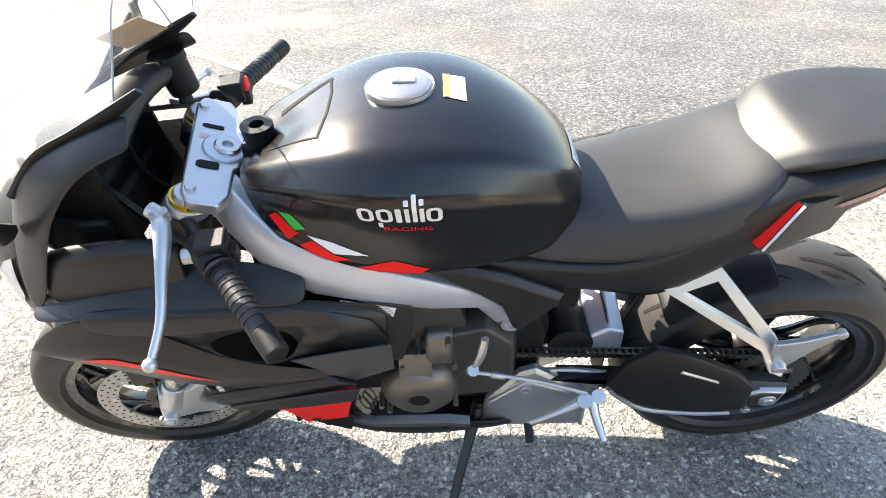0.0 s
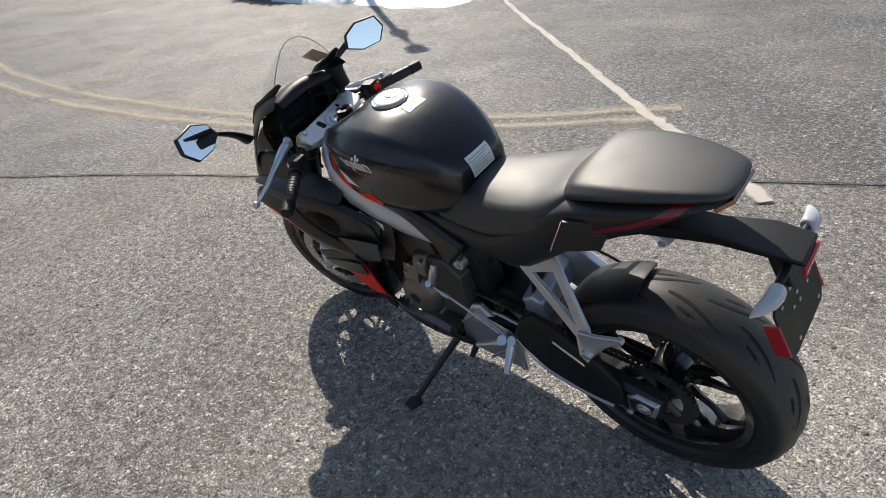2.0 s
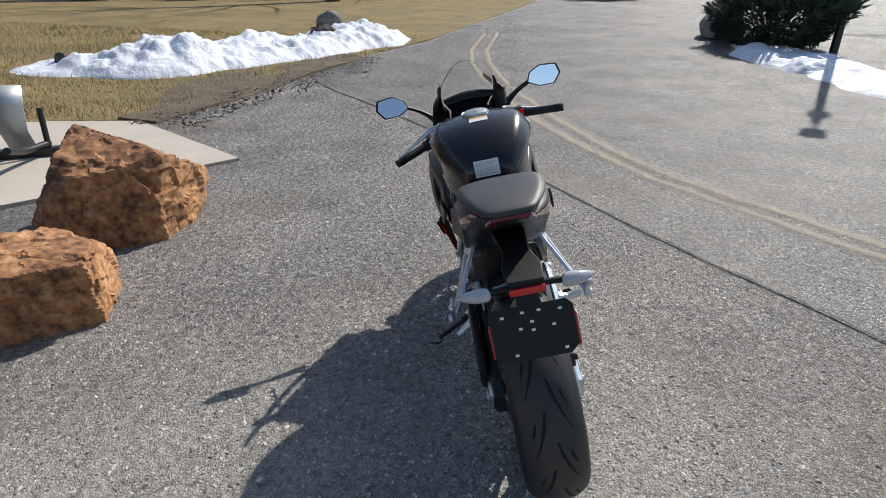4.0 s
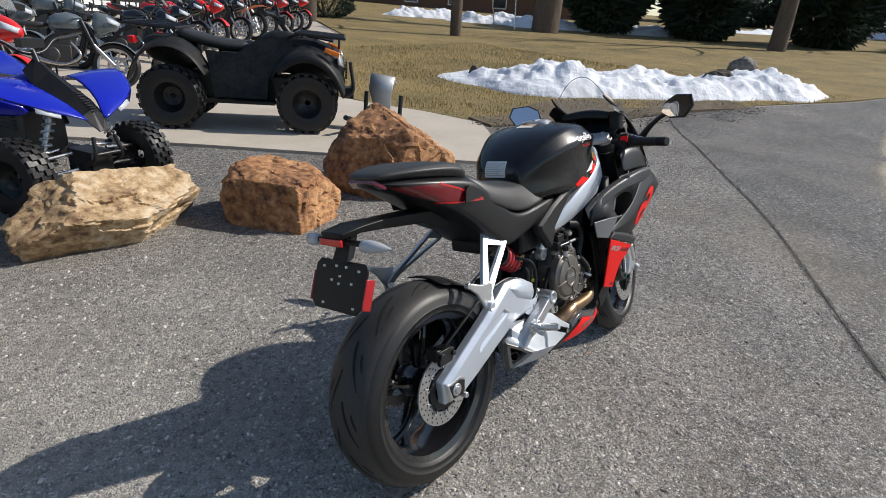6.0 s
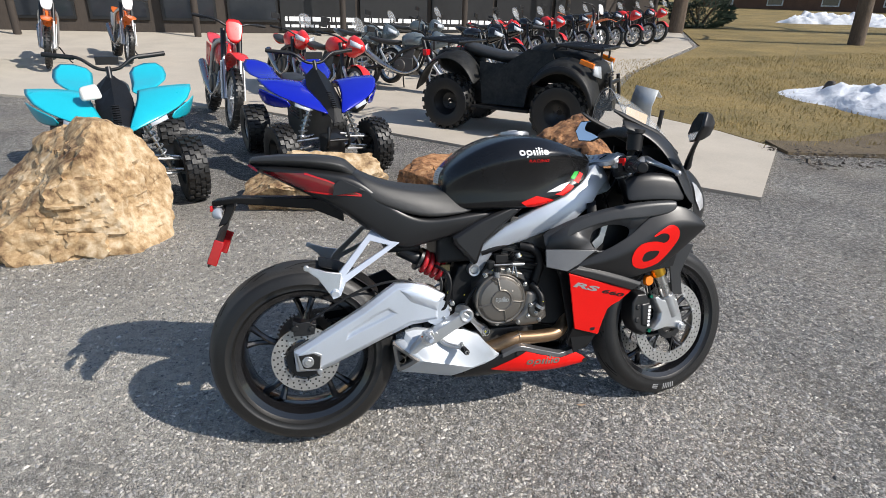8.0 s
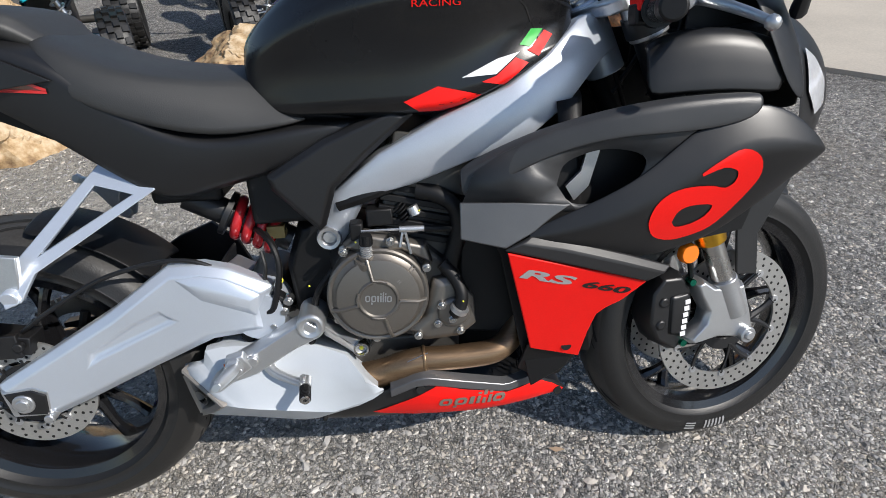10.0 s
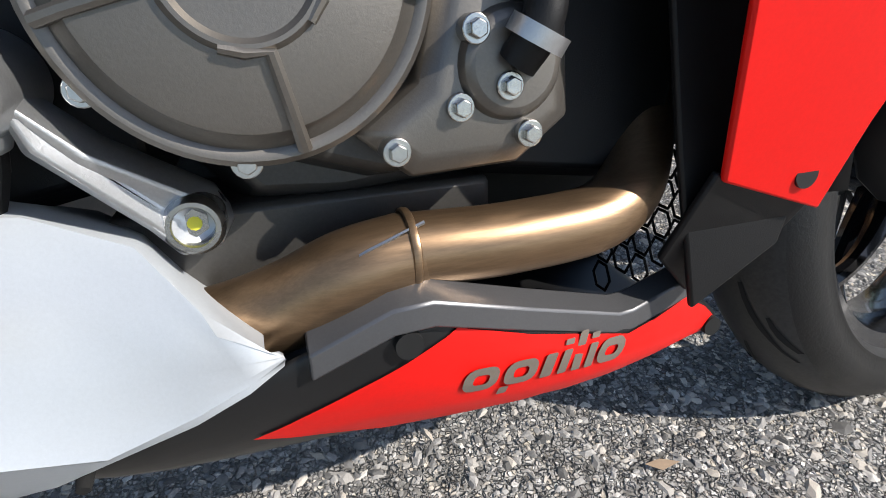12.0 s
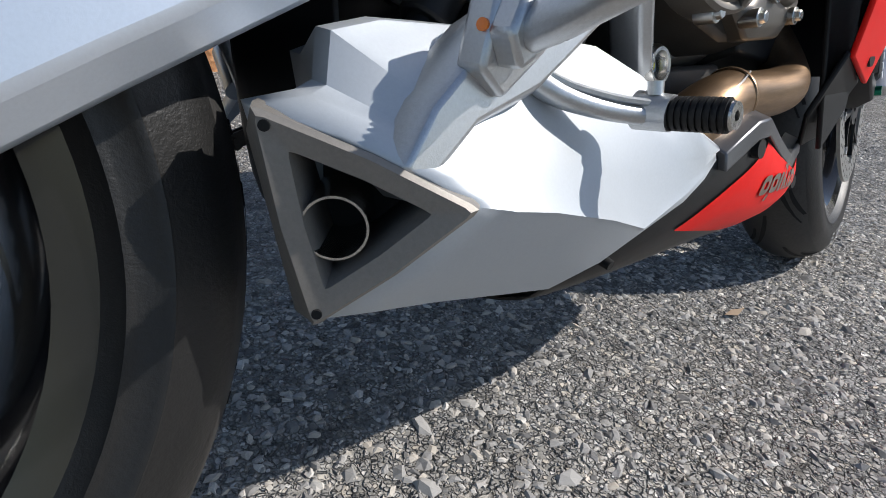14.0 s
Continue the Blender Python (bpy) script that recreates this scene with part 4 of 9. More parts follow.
for s in (-1, 1):
    bm = bmesh.new()
    chamfered(bm, [(0.494, 0.706), (0.590, 0.760), (0.700, 0.803), (0.738, 0.790), (0.660, 0.728), (0.602, 0.678), (0.580, 0.616), (0.568, 0.606), (0.500, 0.682)], s * 0.12, s * 0.152, 0.010)
    part("side_cover", bm, "black_satin", bike, bevel=0.003)
    if s < 0:
        decal("tail_trim", [(-0.095, 0.934), (0.032, 0.926), (0.10, 0.902), (0.205, 0.852), (0.13, 0.855), (0.057, 0.866), (-0.03, 0.902)], -0.15, "dark_red", tail, tail, "dark red tail trim")
        decal("trim_line", [(0.036, 0.928), (0.10, 0.906), (0.205, 0.857), (0.205, 0.852), (0.10, 0.900), (0.034, 0.923)], -0.15, "red_gloss", tail, tail, "bright red trim line", off=0.0025)
        decal("trim_line", [(0.03, 0.876), (0.10, 0.864), (0.205, 0.854), (0.205, 0.850), (0.10, 0.859), (0.03, 0.871)], -0.15, "red_gloss", tail, tail, "bright red trim line", off=0.0025)
    else:
        decal("tail_trim", [(-0.085, 0.955), (-0.040, 0.925), (0.050, 0.888), (0.100, 0.870), (0.135, 0.859), (0.120, 0.873), (0.060, 0.898), (-0.020, 0.934), (-0.055, 0.954)], s * 0.15, "dark_red", tail, tail, "dark red tail trim")
        # wing on the tail's side; its forward face carries a white and red flash
        low_in, low_out, top_in, top_out = Vector((0.212, 0.124, 0.806)), Vector((0.198, 0.158, 0.806)), Vector((0.176, 0.116, 0.897)), Vector((0.162, 0.150, 0.897))
        bm = bmesh.new()
        loft(bm, [[low_in, low_out, (0.09, 0.130, 0.826)], [top_in, top_out, (0.06, 0.118, 0.900)]])
        wing = part("tail_wing", bm, "black_satin", tail, "black wing on the tail's side", bevel=0.001)
        out = (low_out - low_in).cross(top_in - low_in).normalized()
        out = out if out.x > 0 else -out
        for u0, u1, mat in ((0.04, 0.22, "white"), (0.27, 0.80, "red"), (0.86, 0.97, "white")):
            bm = bmesh.new()
            slab(bm, [low_in.lerp(low_out, u).lerp(top_in.lerp(top_out, u), w) + out * 0.0012 for u, w in ((u0, 0.03), (u1, 0.03), (u1, 0.97), (u0, 0.97))], 0.0012)
            part("wing_flash", bm, mat, tail)
bm = bmesh.new()
side_plate(bm, [(0.217, 0.868), (0.142, 0.906), (0.122, 0.892), (0.116, 0.856)], -0.143, 0.005)
part("tail_fin", bm, "black_satin", bike, "dark fin at the tail's side", bevel=0.001)
# undertail light bar in the cowl's end
bm = bmesh.new()
lamp_pts = [(-0.135, -0.05, 0.955), (-0.135, 0.05, 0.955), (-0.108, 0.065, 0.935), (-0.108, -0.065, 0.935)]
slab(bm, lamp_pts, 0.008)
part("tail_lamp", bm, "dark_red", tail, "dark red tail lamp")
# plate holder
bm = bmesh.new()
loft(bm, [[(x, -w, z1), (x, w, z1), (x, w * 0.8, z0), (x, -w * 0.8, z0)] for x, w, z0, z1 in (
    (0.15, 0.05, 0.76, 0.83), (0.05, 0.045, 0.806, 0.842), (-0.10, 0.035, 0.822, 0.850), (-0.185, 0.05, 0.832, 0.852), (-0.255, 0.045, 0.826, 0.844))])
loft(bm, [[(x, -w, z), (x + 0.03, -w, z + 0.01), (x + 0.03, w, z + 0.01), (x, w, z)] for x, w, z in ((-0.215, 0.03, 0.838), (-0.225, 0.026, 0.80), (-0.245, 0.03, 0.76))])
holder = part("plate_holder", bm, "black_plastic", bike, "black number plate holder arm", bevel=0.004)
PLATE = Matrix.Translation((-0.252, 0, 0.703)) @ Matrix.Rotation(radians(22), 4, "Y")
bm = bmesh.new()
slab(bm, [tuple(PLATE @ Vector((0, y, z))) for y, z in ((-0.088, 0.066), (0.088, 0.066), (0.103, 0.05), (0.103, -0.045), (0.080, -0.066), (-0.080, -0.066), (-0.103, -0.045), (-0.103, 0.05))], 0.005)
plate = part("plate_carrier", bm, "black_plastic", holder, "empty black number plate carrier", bevel=0.0015)
for y, z in ((-0.07, 0.045), (-0.02, 0.05), (0.02, 0.05), (0.07, 0.045), (-0.05, 0.01), (0.0, 0.005), (0.03, 0.012), (-0.07, -0.05), (0.05, -0.05), (0.0, 0.025)):
    p = PLATE @ Vector((-0.003, y, z))
    bm = bmesh.new()
    box(bm, p.x, p.y, p.z, 0.002, 0.009, 0.006, Matrix.Rotation(radians(22), 4, "Y"))
    part("rivet", bm, "aluminium", holder)
for s in (-1, 1):
    bm = bmesh.new()
    c = PLATE @ Vector((0.010, s * 0.104, -0.010))
    box(bm, c.x, c.y, c.z, 0.030, 0.006, 0.080, Matrix.Rotation(radians(22), 4, "Y"))
    part("side_reflector", bm, "reflector_red", holder, "red side reflector", bevel=0.003)
    bm = bmesh.new()
    rod(bm, (-0.228, s * 0.03, 0.818), (-0.228, s * 0.092, 0.815), 0.008, segs=10)
    stalk = part("turn_signal_stalk", bm, "black_plastic", holder)
    bm = bmesh.new()
    tube(bm, [(-0.229, s * 0.086, 0.814), (-0.230, s * 0.093, 0.814), (-0.228, s * 0.122, 0.813), (-0.219, s * 0.148, 0.810), (-0.209, s * 0.168, 0.806)], [0.006, 0.017, 0.017, 0.011, 0.002], segs=14, flat=0.85)
    part("turn_signal", bm, material("pale grey turn signal lens", (0.42, 0.43, 0.45), 0.15, coat=0.8, var=0.05, bump=0.0), holder, "pale grey turn signal")
bm = bmesh.new()
box(bm, -0.258, 0, 0.820, 0.008, 0.085, 0.018)
part("rear_reflector", bm, "red_gloss", holder, "red rear reflector", bevel=0.002)
# rear hugger over the tyre
bm = bmesh.new()
rows = []
for k in range(9):
    a = radians(40 + 40 * k / 8)
    rr = 0.332
    rows.append([(rr * math.cos(a), y, 0.315 + rr * math.sin(a) - abs(y) * 0.25) for y in (-0.080, -0.05, 0, 0.05, 0.080)])
sheet(bm, rows)
part("rear_hugger", bm, "black_plastic", bike, "black plastic tyre hugger", solid=0.004, subsurf=1)

# -- tank --
tank = body("fuel_tank", [
    (0.470, [(0, 0.900), (0.04, 0.898), (0.072, 0.890), (0.085, 0.862), (0.085, 0.830), (0.085, 0.800), (0.06, 0.785)]),
    (0.490, [(0, 0.928), (0.045, 0.926), (0.084, 0.916), (0.102, 0.882), (0.099, 0.845), (0.102, 0.800), (0.08, 0.780)]),
    (0.530, [(0, 0.965), (0.055, 0.963), (0.106, 0.950), (0.132, 0.908), (0.121, 0.860), (0.126, 0.800), (0.10, 0.775)]),
    (0.595, [(0, 1.007), (0.065, 1.004), (0.132, 0.988), (0.166, 0.938), (0.147, 0.872), (0.150, 0.802), (0.12, 0.775)]),
    (0.670, [(0, 1.031), (0.070, 1.029), (0.150, 1.014), (0.190, 0.958), (0.162, 0.880), (0.164, 0.802), (0.13, 0.775)]),
    (0.745, [(0, 1.038), (0.072, 1.037), (0.152, 1.021), (0.198, 0.968), (0.166, 0.886), (0.168, 0.800), (0.13, 0.778)]),
    (0.820, [(0, 1.030), (0.070, 1.030), (0.144, 1.016), (0.192, 0.972), (0.159, 0.893), (0.166, 0.806), (0.13, 0.790)]),
    (0.890, [(0, 1.002), (0.062, 1.004), (0.122, 0.998), (0.164, 0.966), (0.139, 0.905), (0.160, 0.838), (0.12, 0.818)]),
    (0.960, [(0, 0.960), (0.052, 0.968), (0.100, 0.970), (0.128, 0.950), (0.107, 0.915), (0.142, 0.872), (0.11, 0.850)]),
    (1.020, [(0, 0.930), (0.045, 0.940), (0.078, 0.944), (0.092, 0.930), (0.077, 0.910), (0.100, 0.895), (0.08, 0.875)])], "tank_black", bike, "satin black fuel tank", sharp=(2, 3, 5), edge=0.8)
bm = bmesh.new()
CAP = Matrix.Translation((0.754, 0.002, 1.036)) @ Matrix.Rotation(radians(-1.5), 4, "Y") @ Matrix.Rotation(radians(-90), 4, "X")
lathe(bm, [(0.0005, 0.008), (0.040, 0.0085), (0.0455, 0.006), (0.0465, 0.0015), (0.049, 0.0015), (0.0515, 0.004), (0.0525, 0.0), (0.0525, -0.012), (0.0005, -0.012)], segs=48)
box(bm, -0.006, 0.0095, 0.0, 0.034, 0.003, 0.014)
rod(bm, (0.006, 0.008, 0), (0.006, 0.0115, 0), 0.006)
bmesh.ops.transform(bm, matrix=CAP @ Matrix.Rotation(math.pi, 4, "X"), verts=bm.verts[:])
part("filler_cap", bm, material("satin grey filler cap", (0.42, 0.42, 0.43), 0.38, metal=0.8, bump=0.05, fine=400), tank, "round satin filler cap")
bm = bmesh.new()
patch_mesh(bm, [(0.690, -0.036, 1.1), (0.656, -0.036, 1.1), (0.656, 0.034, 1.1), (0.690, 0.030, 1.1)], 3)
stick = wrap(part("warning_label", bm, "label", tank, "white warning label"), tank, axis="z")
bm = bmesh.new()
patch_mesh(bm, [(0.690, -0.036, 1.1), (0.680, -0.036, 1.1), (0.680, 0.030, 1.1), (0.690, 0.030, 1.1)], 3)
wrap(part("label_stripe", bm, material("orange print", (0.85, 0.42, 0.12), 0.5, bump=0), tank), tank, 0.0022, axis="z")
bm = bmesh.new()
patch_mesh(bm, [(0.40, 0.050, 0.925), (0.40, -0.036, 0.925), (0.40, -0.036, 0.872), (0.40, 0.050, 0.872)], 3)
lab = wrap(part("rear_label", bm, "label", tank, "white printed label"), tank, axis="x")
bm = bmesh.new()
for k in range(7):
    z = 0.918 - 0.0062 * k
    patch = [(0.40, 0.045, z), (0.40, -0.030 + 0.01 * (k % 3), z), (0.40, -0.030 + 0.01 * (k % 3), z - 0.0022), (0.40, 0.045, z - 0.0022)]
    bm.faces.new([bm.verts.new(p) for p in patch])
bmesh.ops.subdivide_edges(bm, edges=bm.edges[:], cuts=3, use_grid_fill=True)
wrap(part("label_lines", bm, "grey_print", tank), tank, 0.0022, axis="x")
for quad in ([(0.955, -0.050), (0.872, -0.086), (0.866, -0.078), (0.955, -0.036)], [(0.870, -0.087), (0.862, -0.030), (0.866, -0.030), (0.874, -0.085)], [(0.862, -0.030), (0.862, 0.030), (0.866, 0.030), (0.866, -0.030)],
             [(0.862, 0.030), (0.870, 0.087), (0.874, 0.085), (0.866, 0.030)], [(0.868, 0.088), (0.960, 0.058), (0.960, 0.0545), (0.868, 0.0845)]):
    bm = bmesh.new()
    patch_mesh(bm, [(x, y, 1.1) for x, y in quad], 3)
    wrap(part("recess_line", bm, "groove", tank, "dark line of the recess before the cap"), tank, 0.001, axis="z")
for s in (-1, 1):
    decal("tank_seam", [(0.884, 0.965), (0.914, 0.935), (0.936, 0.890), (0.9385, 0.8905), (0.9165, 0.936), (0.8865, 0.966)], s * 0.2, "groove", tank, tank, off=0.0008)
    bm = bmesh.new()
    if s > 0:
        m = Matrix(((-1, 0, 0, 0.815), (0, 0, 1, 0.25), (0, 1, 0, 0.925), (0, 0, 0, 1)))
    else:
        m = Matrix(((1, 0, 0, 0.708), (0, 0, 1, -0.25), (0, 1, 0, 0.965), (0, 0, 0, 1)))
    wordmark(bm, 0.118 if s > 0 else 0.100, 0.056 if s > 0 else 0.026, m)
    for _ in range(2):
        bmesh.ops.subdivide_edges(bm, edges=[e for e in bm.edges if e.calc_length() > 0.008], cuts=1)
        bmesh.ops.triangulate(bm, faces=bm.faces[:])
    for block in pieces("mark_block", bm, "white", tank, "white brand mark block"):
        wrap(block, tank)
    me = word_mesh("RACING", 0.0155)
    me.transform(m @ Matrix.Translation((0.032, -0.022, 0)) @ Matrix.Diagonal((1.25, 0.85, 1, 1)))
    bm = bmesh.new()
    bm.from_mesh(me)
    bmesh.ops.triangulate(bm, faces=bm.faces[:])
    wrap(part("lettering", bm, "red", tank, "small red lettering"), tank)
    for nm, mat, pts in (("stripe", "red", [(0.722, 0.812), (0.775, 0.832), (0.842, 0.816), (0.795, 0.792), (0.745, 0.796)]),
                         ("stripe", "white", [(0.812, 0.842), (0.868, 0.866), (0.905, 0.874), (0.866, 0.844)]),
                         ("stripe", "red", [(0.842, 0.834), (0.866, 0.842), (0.898, 0.866), (0.918, 0.858), (0.880, 0.828)]),
                         ("flag_stripe", "green", [(0.905, 0.884), (0.925, 0.906), (0.945, 0.905), (0.923, 0.880)]),
                         ("flag_stripe", "red", [(0.917, 0.876), (0.925, 0.880), (0.948, 0.903), (0.962, 0.896), (0.935, 0.866)])):
        decal(nm, pts, s * 0.175, mat, tank, tank, cuts=3)

# -- frame --
UP = [(0.561, 0.575), (0.591, 0.662), (0.675, 0.729), (0.778, 0.783), (0.887, 0.826), (0.952, 0.869), (1.010, 0.915), (1.06, 0.93)]
LOW = [(0.600, 0.560), (0.648, 0.651), (0.729, 0.675), (0.818, 0.709), (0.921, 0.743), (0.985, 0.790), (1.050, 0.850), (1.10, 0.87)]
OUT = [0.098, 0.122, 0.144, 0.157, 0.157, 0.148, 0.105, 0.05]
bm = bmesh.new()
for s in (-1, 1):
    loops = []
    for (ux, uz), (lx, lz), y in zip(UP, LOW, OUT):
        mx, mz = (ux + lx) / 2, (uz + lz) / 2
        loops.append([(ux, s * (y - 0.045), uz), (ux, s * (y - 0.006), uz), (ux * 0.85 + lx * 0.15, s * y, uz * 0.85 + lz * 0.15), (mx, s * (y + 0.002), mz),
                      (lx * 0.85 + ux * 0.15, s * y, lz * 0.85 + uz * 0.15), (lx, s * (y - 0.006), lz), (lx, s * (y - 0.045), lz)])
    loft(bm, loops)
rod(bm, HEAD + AXIS * 0.90, HEAD + AXIS * 1.03, 0.035, segs=24)
frame_ob = part("frame", bm, "frame_grey", bike, "satin grey twin-spar frame", bevel=0.003, angle=50)
for s in (-1, 1):
    bm = bmesh.new()
    lathe(bm, [(0.001, s * 0.104), (0.010, s * 0.104), (0.012, s * 0.100), (0.014, s * 0.109), (0.020, s * 0.110), (0.022, s * 0.105), (0.022, s * 0.07), (0.001, s * 0.07)], 0.577, 0.580, segs=32)
    part("frame_bolt", bm, "aluminium", frame_ob)
bm = bmesh.new()
slab(bm, [(0.877, 0.1605, 0.735), (0.785, 0.1605, 0.708), (0.792, 0.1605, 0.685), (0.884, 0.1605, 0.708)], 0.001)
frame_label = part("frame_label", bm, "label", frame_ob, "white printed label")
bm = bmesh.new()
for k in range(5):
    box(bm, 0.835 - 0.002 * k, 0.1614, 0.724 - 0.005 * k, 0.078, 0.0006, 0.0014, Matrix.Rotation(-0.27, 4, "Y"))
part("label_lines", bm, "grey_print", frame_ob)

# -- engine --
bm = bmesh.new()
chamfered(bm, [(0.575, 0.43), (0.57, 0.54), (0.62, 0.60), (0.74, 0.575), (0.80, 0.52), (0.835, 0.43), (0.80, 0.370), (0.715, 0.368), (0.640, 0.392)], 0.0, -0.128, 0.012)
chamfered(bm, [(0.60, 0.40), (0.61, 0.44), (0.82, 0.43), (0.80, 0.355), (0.70, 0.345), (0.64, 0.350)], 0.0, -0.085, 0.016)
chamfered(bm, [(0.555, 0.40), (0.56, 0.54), (0.62, 0.60), (0.74, 0.575), (0.80, 0.52), (0.835, 0.43), (0.80, 0.36), (0.70, 0.335), (0.60, 0.345)], 0.0, 0.125, 0.012)
box(bm, 0.68, 0, 0.32, 0.24, 0.18, 0.08)
engine = part("engine", bm, "engine", bike, "dark grey twin-cylinder engine", bevel=0.005)
bm = bmesh.new()
for k in range(6):
    c = Vector((0.735, 0, 0.575)) + Vector((0.25, 0, 0.97)) * 0.02 * k
    box(bm, c.x, -0.03, c.z, 0.16, 0.18, 0.012, Matrix.Rotation(radians(14), 4, "Y"))
    part("cooling_fin", bm, "black_plastic", engine, bevel=0.002)
    bm = bmesh.new()
box(bm, 0.775, 0, 0.70, 0.17, 0.25, 0.09, Matrix.Rotation(radians(14), 4, "Y"))
box(bm, 0.738, 0, 0.60, 0.14, 0.22, 0.16, Matrix.Rotation(radians(14), 4, "Y"))
part("cylinder_head", bm, "engine", engine, bevel=0.004)
CC = (0.655, 0.485)
bm = bmesh.new()
lathe(bm, [(0.0005, -0.172), (0.030, -0.1725), (0.0325, -0.1755), (0.0345, -0.1755), (0.037, -0.172), (0.068, -0.169), (0.0715, -0.168), (0.0735, -0.1635), (0.080, -0.1585), (0.0825, -0.160), (0.0855, -0.160), (0.0885, -0.157), (0.089, -0.130), (0.0005, -0.130)], *CC, segs=72)
bm_cover = part("clutch_cover", bm, "bronze", engine, "bronze-grey round clutch cover", angle=35)
for a, b in ((1.75, 1.05), (-0.15, -0.75), (-2.9, -3.6), (-1.35, -1.95)):
    bm = bmesh.new()
    q = [(CC[0] + r * math.cos(c), y, CC[1] + r * math.sin(c)) for r, y, c in ((0.036, -0.1735, b), (0.036, -0.1735, (a + b) / 2), (0.037, -0.1730, a), (0.069, -0.1695, a), (0.083, -0.1595, a))]
    tube(bm, q, [0.0026, 0.0030, 0.0032, 0.0034, 0.0038], segs=8, curve=False)
    part("cover_rib", bm, "bronze", engine)
for a in (0.62, 0.70):
    bm = bmesh.new()
    p = [(CC[0] + r * math.cos(a), -0.1712, CC[1] + r * math.sin(a)) for r in (0.045, 0.083)]
    tube(bm, [p[0], (p[1][0], -0.160, p[1][2])], 0.0015, segs=5, curve=False)
    part("cover_rib", bm, "bronze", engine)
bm = bmesh.new()
wordmark(bm, 0.046, 0.020, Matrix(((0.99, 0.10, 0, CC[0] - 0.023), (0, 0, 1, -0.1732), (-0.10, 0.99, 0, CC[1] - 0.002), (0, 0, 0, 1))))
pieces("mark_block", bm, "aluminium", engine, "raised silver brand mark block")
# lower case and pump cover ahead of the clutch cover
bm = bmesh.new()
chamfered(bm, [(0.700, 0.405), (0.735, 0.43), (0.752, 0.50), (0.790, 0.505), (0.825, 0.46), (0.828, 0.405), (0.795, 0.380), (0.73, 0.378)], -0.125, -0.150, 0.012)
chamfered(bm, [(0.60, 0.575), (0.64, 0.60), (0.745, 0.570), (0.755, 0.53), (0.70, 0.56), (0.63, 0.56)], -0.12, -0.148, 0.006)
lathe(bm, [(0.0005, -0.158), (0.026, -0.157), (0.031, -0.150), (0.031, -0.13), (0.0005, -0.13)], 0.787, 0.437, segs=32)
part("pump_cover", bm, "bronze", engine, bevel=0.003)
bm = bmesh.new()
rod(bm, (0.634, -0.146, 0.532), (0.640, -0.154, 0.556), 0.022, 0.020, segs=24)
tube(bm, [(0.639, -0.152, 0.554), (0.641, -0.156, 0.566)], 0.0145, segs=20, curve=False)
part("oil_filler", bm, "bronze", engine)
bm = bmesh.new()
for k in range(5):
    lathe_y = 0.564 + 0.004 * k
    rod(bm, (0.642, -0.158, lathe_y), (0.6422, -0.1585, lathe_y + 0.0022), 0.0105, segs=18)
rod(bm, (0.642, -0.157, 0.560), (0.6425, -0.158, 0.584), 0.009, segs=18)
part("filler_thread", bm, "aluminium", engine)
bm = bmesh.new()
rod(bm, (0.6425, -0.158, 0.582), (0.644, -0.159, 0.600), 0.0105, 0.0095, segs=14)
for k in range(8):
    a = 2 * math.pi * k / 8
    box(bm, 0.643 + 0.010 * math.cos(a), -0.1585 + 0.010 * math.sin(a), 0.590, 0.003, 0.003, 0.015)
pieces("filler_plug", bm, "black_plastic", engine)
# bolts round the covers
for x, y, z in ((0.603, 0.152, 0.570), (0.683, 0.154, 0.584), (0.742, 0.156, 0.531), (0.720, 0.152, 0.396), (0.797, 0.152, 0.399), (0.757, 0.150, 0.416), (0.645, 0.150, 0.398), (0.580, 0.140, 0.436), (0.764, 0.156, 0.455), (0.789, 0.156, 0.445), (0.783, 0.156, 0.426)):
    bm = bmesh.new()
    rod(bm, (x, -y + 0.012, z), (x, -y - 0.004, z), 0.0078, segs=16)
    rod(bm, (x, -y - 0.002, z), (x, -y - 0.0085, z), 0.0056, 0.005, segs=6)
    part("bolt", bm, "steel", engine, bevel=0.0006)
# dark casings that close the gaps ahead of and behind the engine
for xz, y0, nm in (([(0.79, 0.36), (0.80, 0.64), (0.92, 0.64), (0.95, 0.45), (0.93, 0.34)], 0.105, "radiator_duct"), ([(0.50, 0.36), (0.49, 0.52), (0.52, 0.60), (0.61, 0.62), (0.60, 0.38)], 0.085, "rear_casing")):
    for s in (-1, 1):
        bm = bmesh.new()
        chamfered(bm, xz, s * 0.02, s * y0, 0.012)
        part(nm, bm, "black_plastic", engine, bevel=0.003)
# hoses, throttle linkage and harness
bm = bmesh.new()
tube(bm, [(0.787, -0.158, 0.437), (0.797, -0.166, 0.456), (0.800, -0.162, 0.480), (0.790, -0.150, 0.505), (0.770, -0.140, 0.53)], 0.0115, segs=12)
tube(bm, [(0.735, -0.12, 0.660), (0.770, -0.13, 0.652), (0.797, -0.135, 0.630), (0.803, -0.135, 0.590), (0.790, -0.13, 0.54), (0.782, -0.125, 0.50)], 0.015, segs=12)
tube(bm, [(0.742, -0.145, 0.599), (0.78, -0.14, 0.594), (0.82, -0.13, 0.592), (0.86, -0.12, 0.60)], 0.006, segs=8)
tube(bm, [(0.58, -0.13, 0.53), (0.545, -0.13, 0.48), (0.53, -0.12, 0.40), (0.50, -0.11, 0.34)], 0.006, segs=8)
tube(bm, [(0.43, -0.05, 0.60), (0.475, -0.11, 0.585), (0.488, -0.128, 0.54), (0.470, -0.13, 0.47), (0.455, -0.125, 0.455)], 0.0055, segs=8)
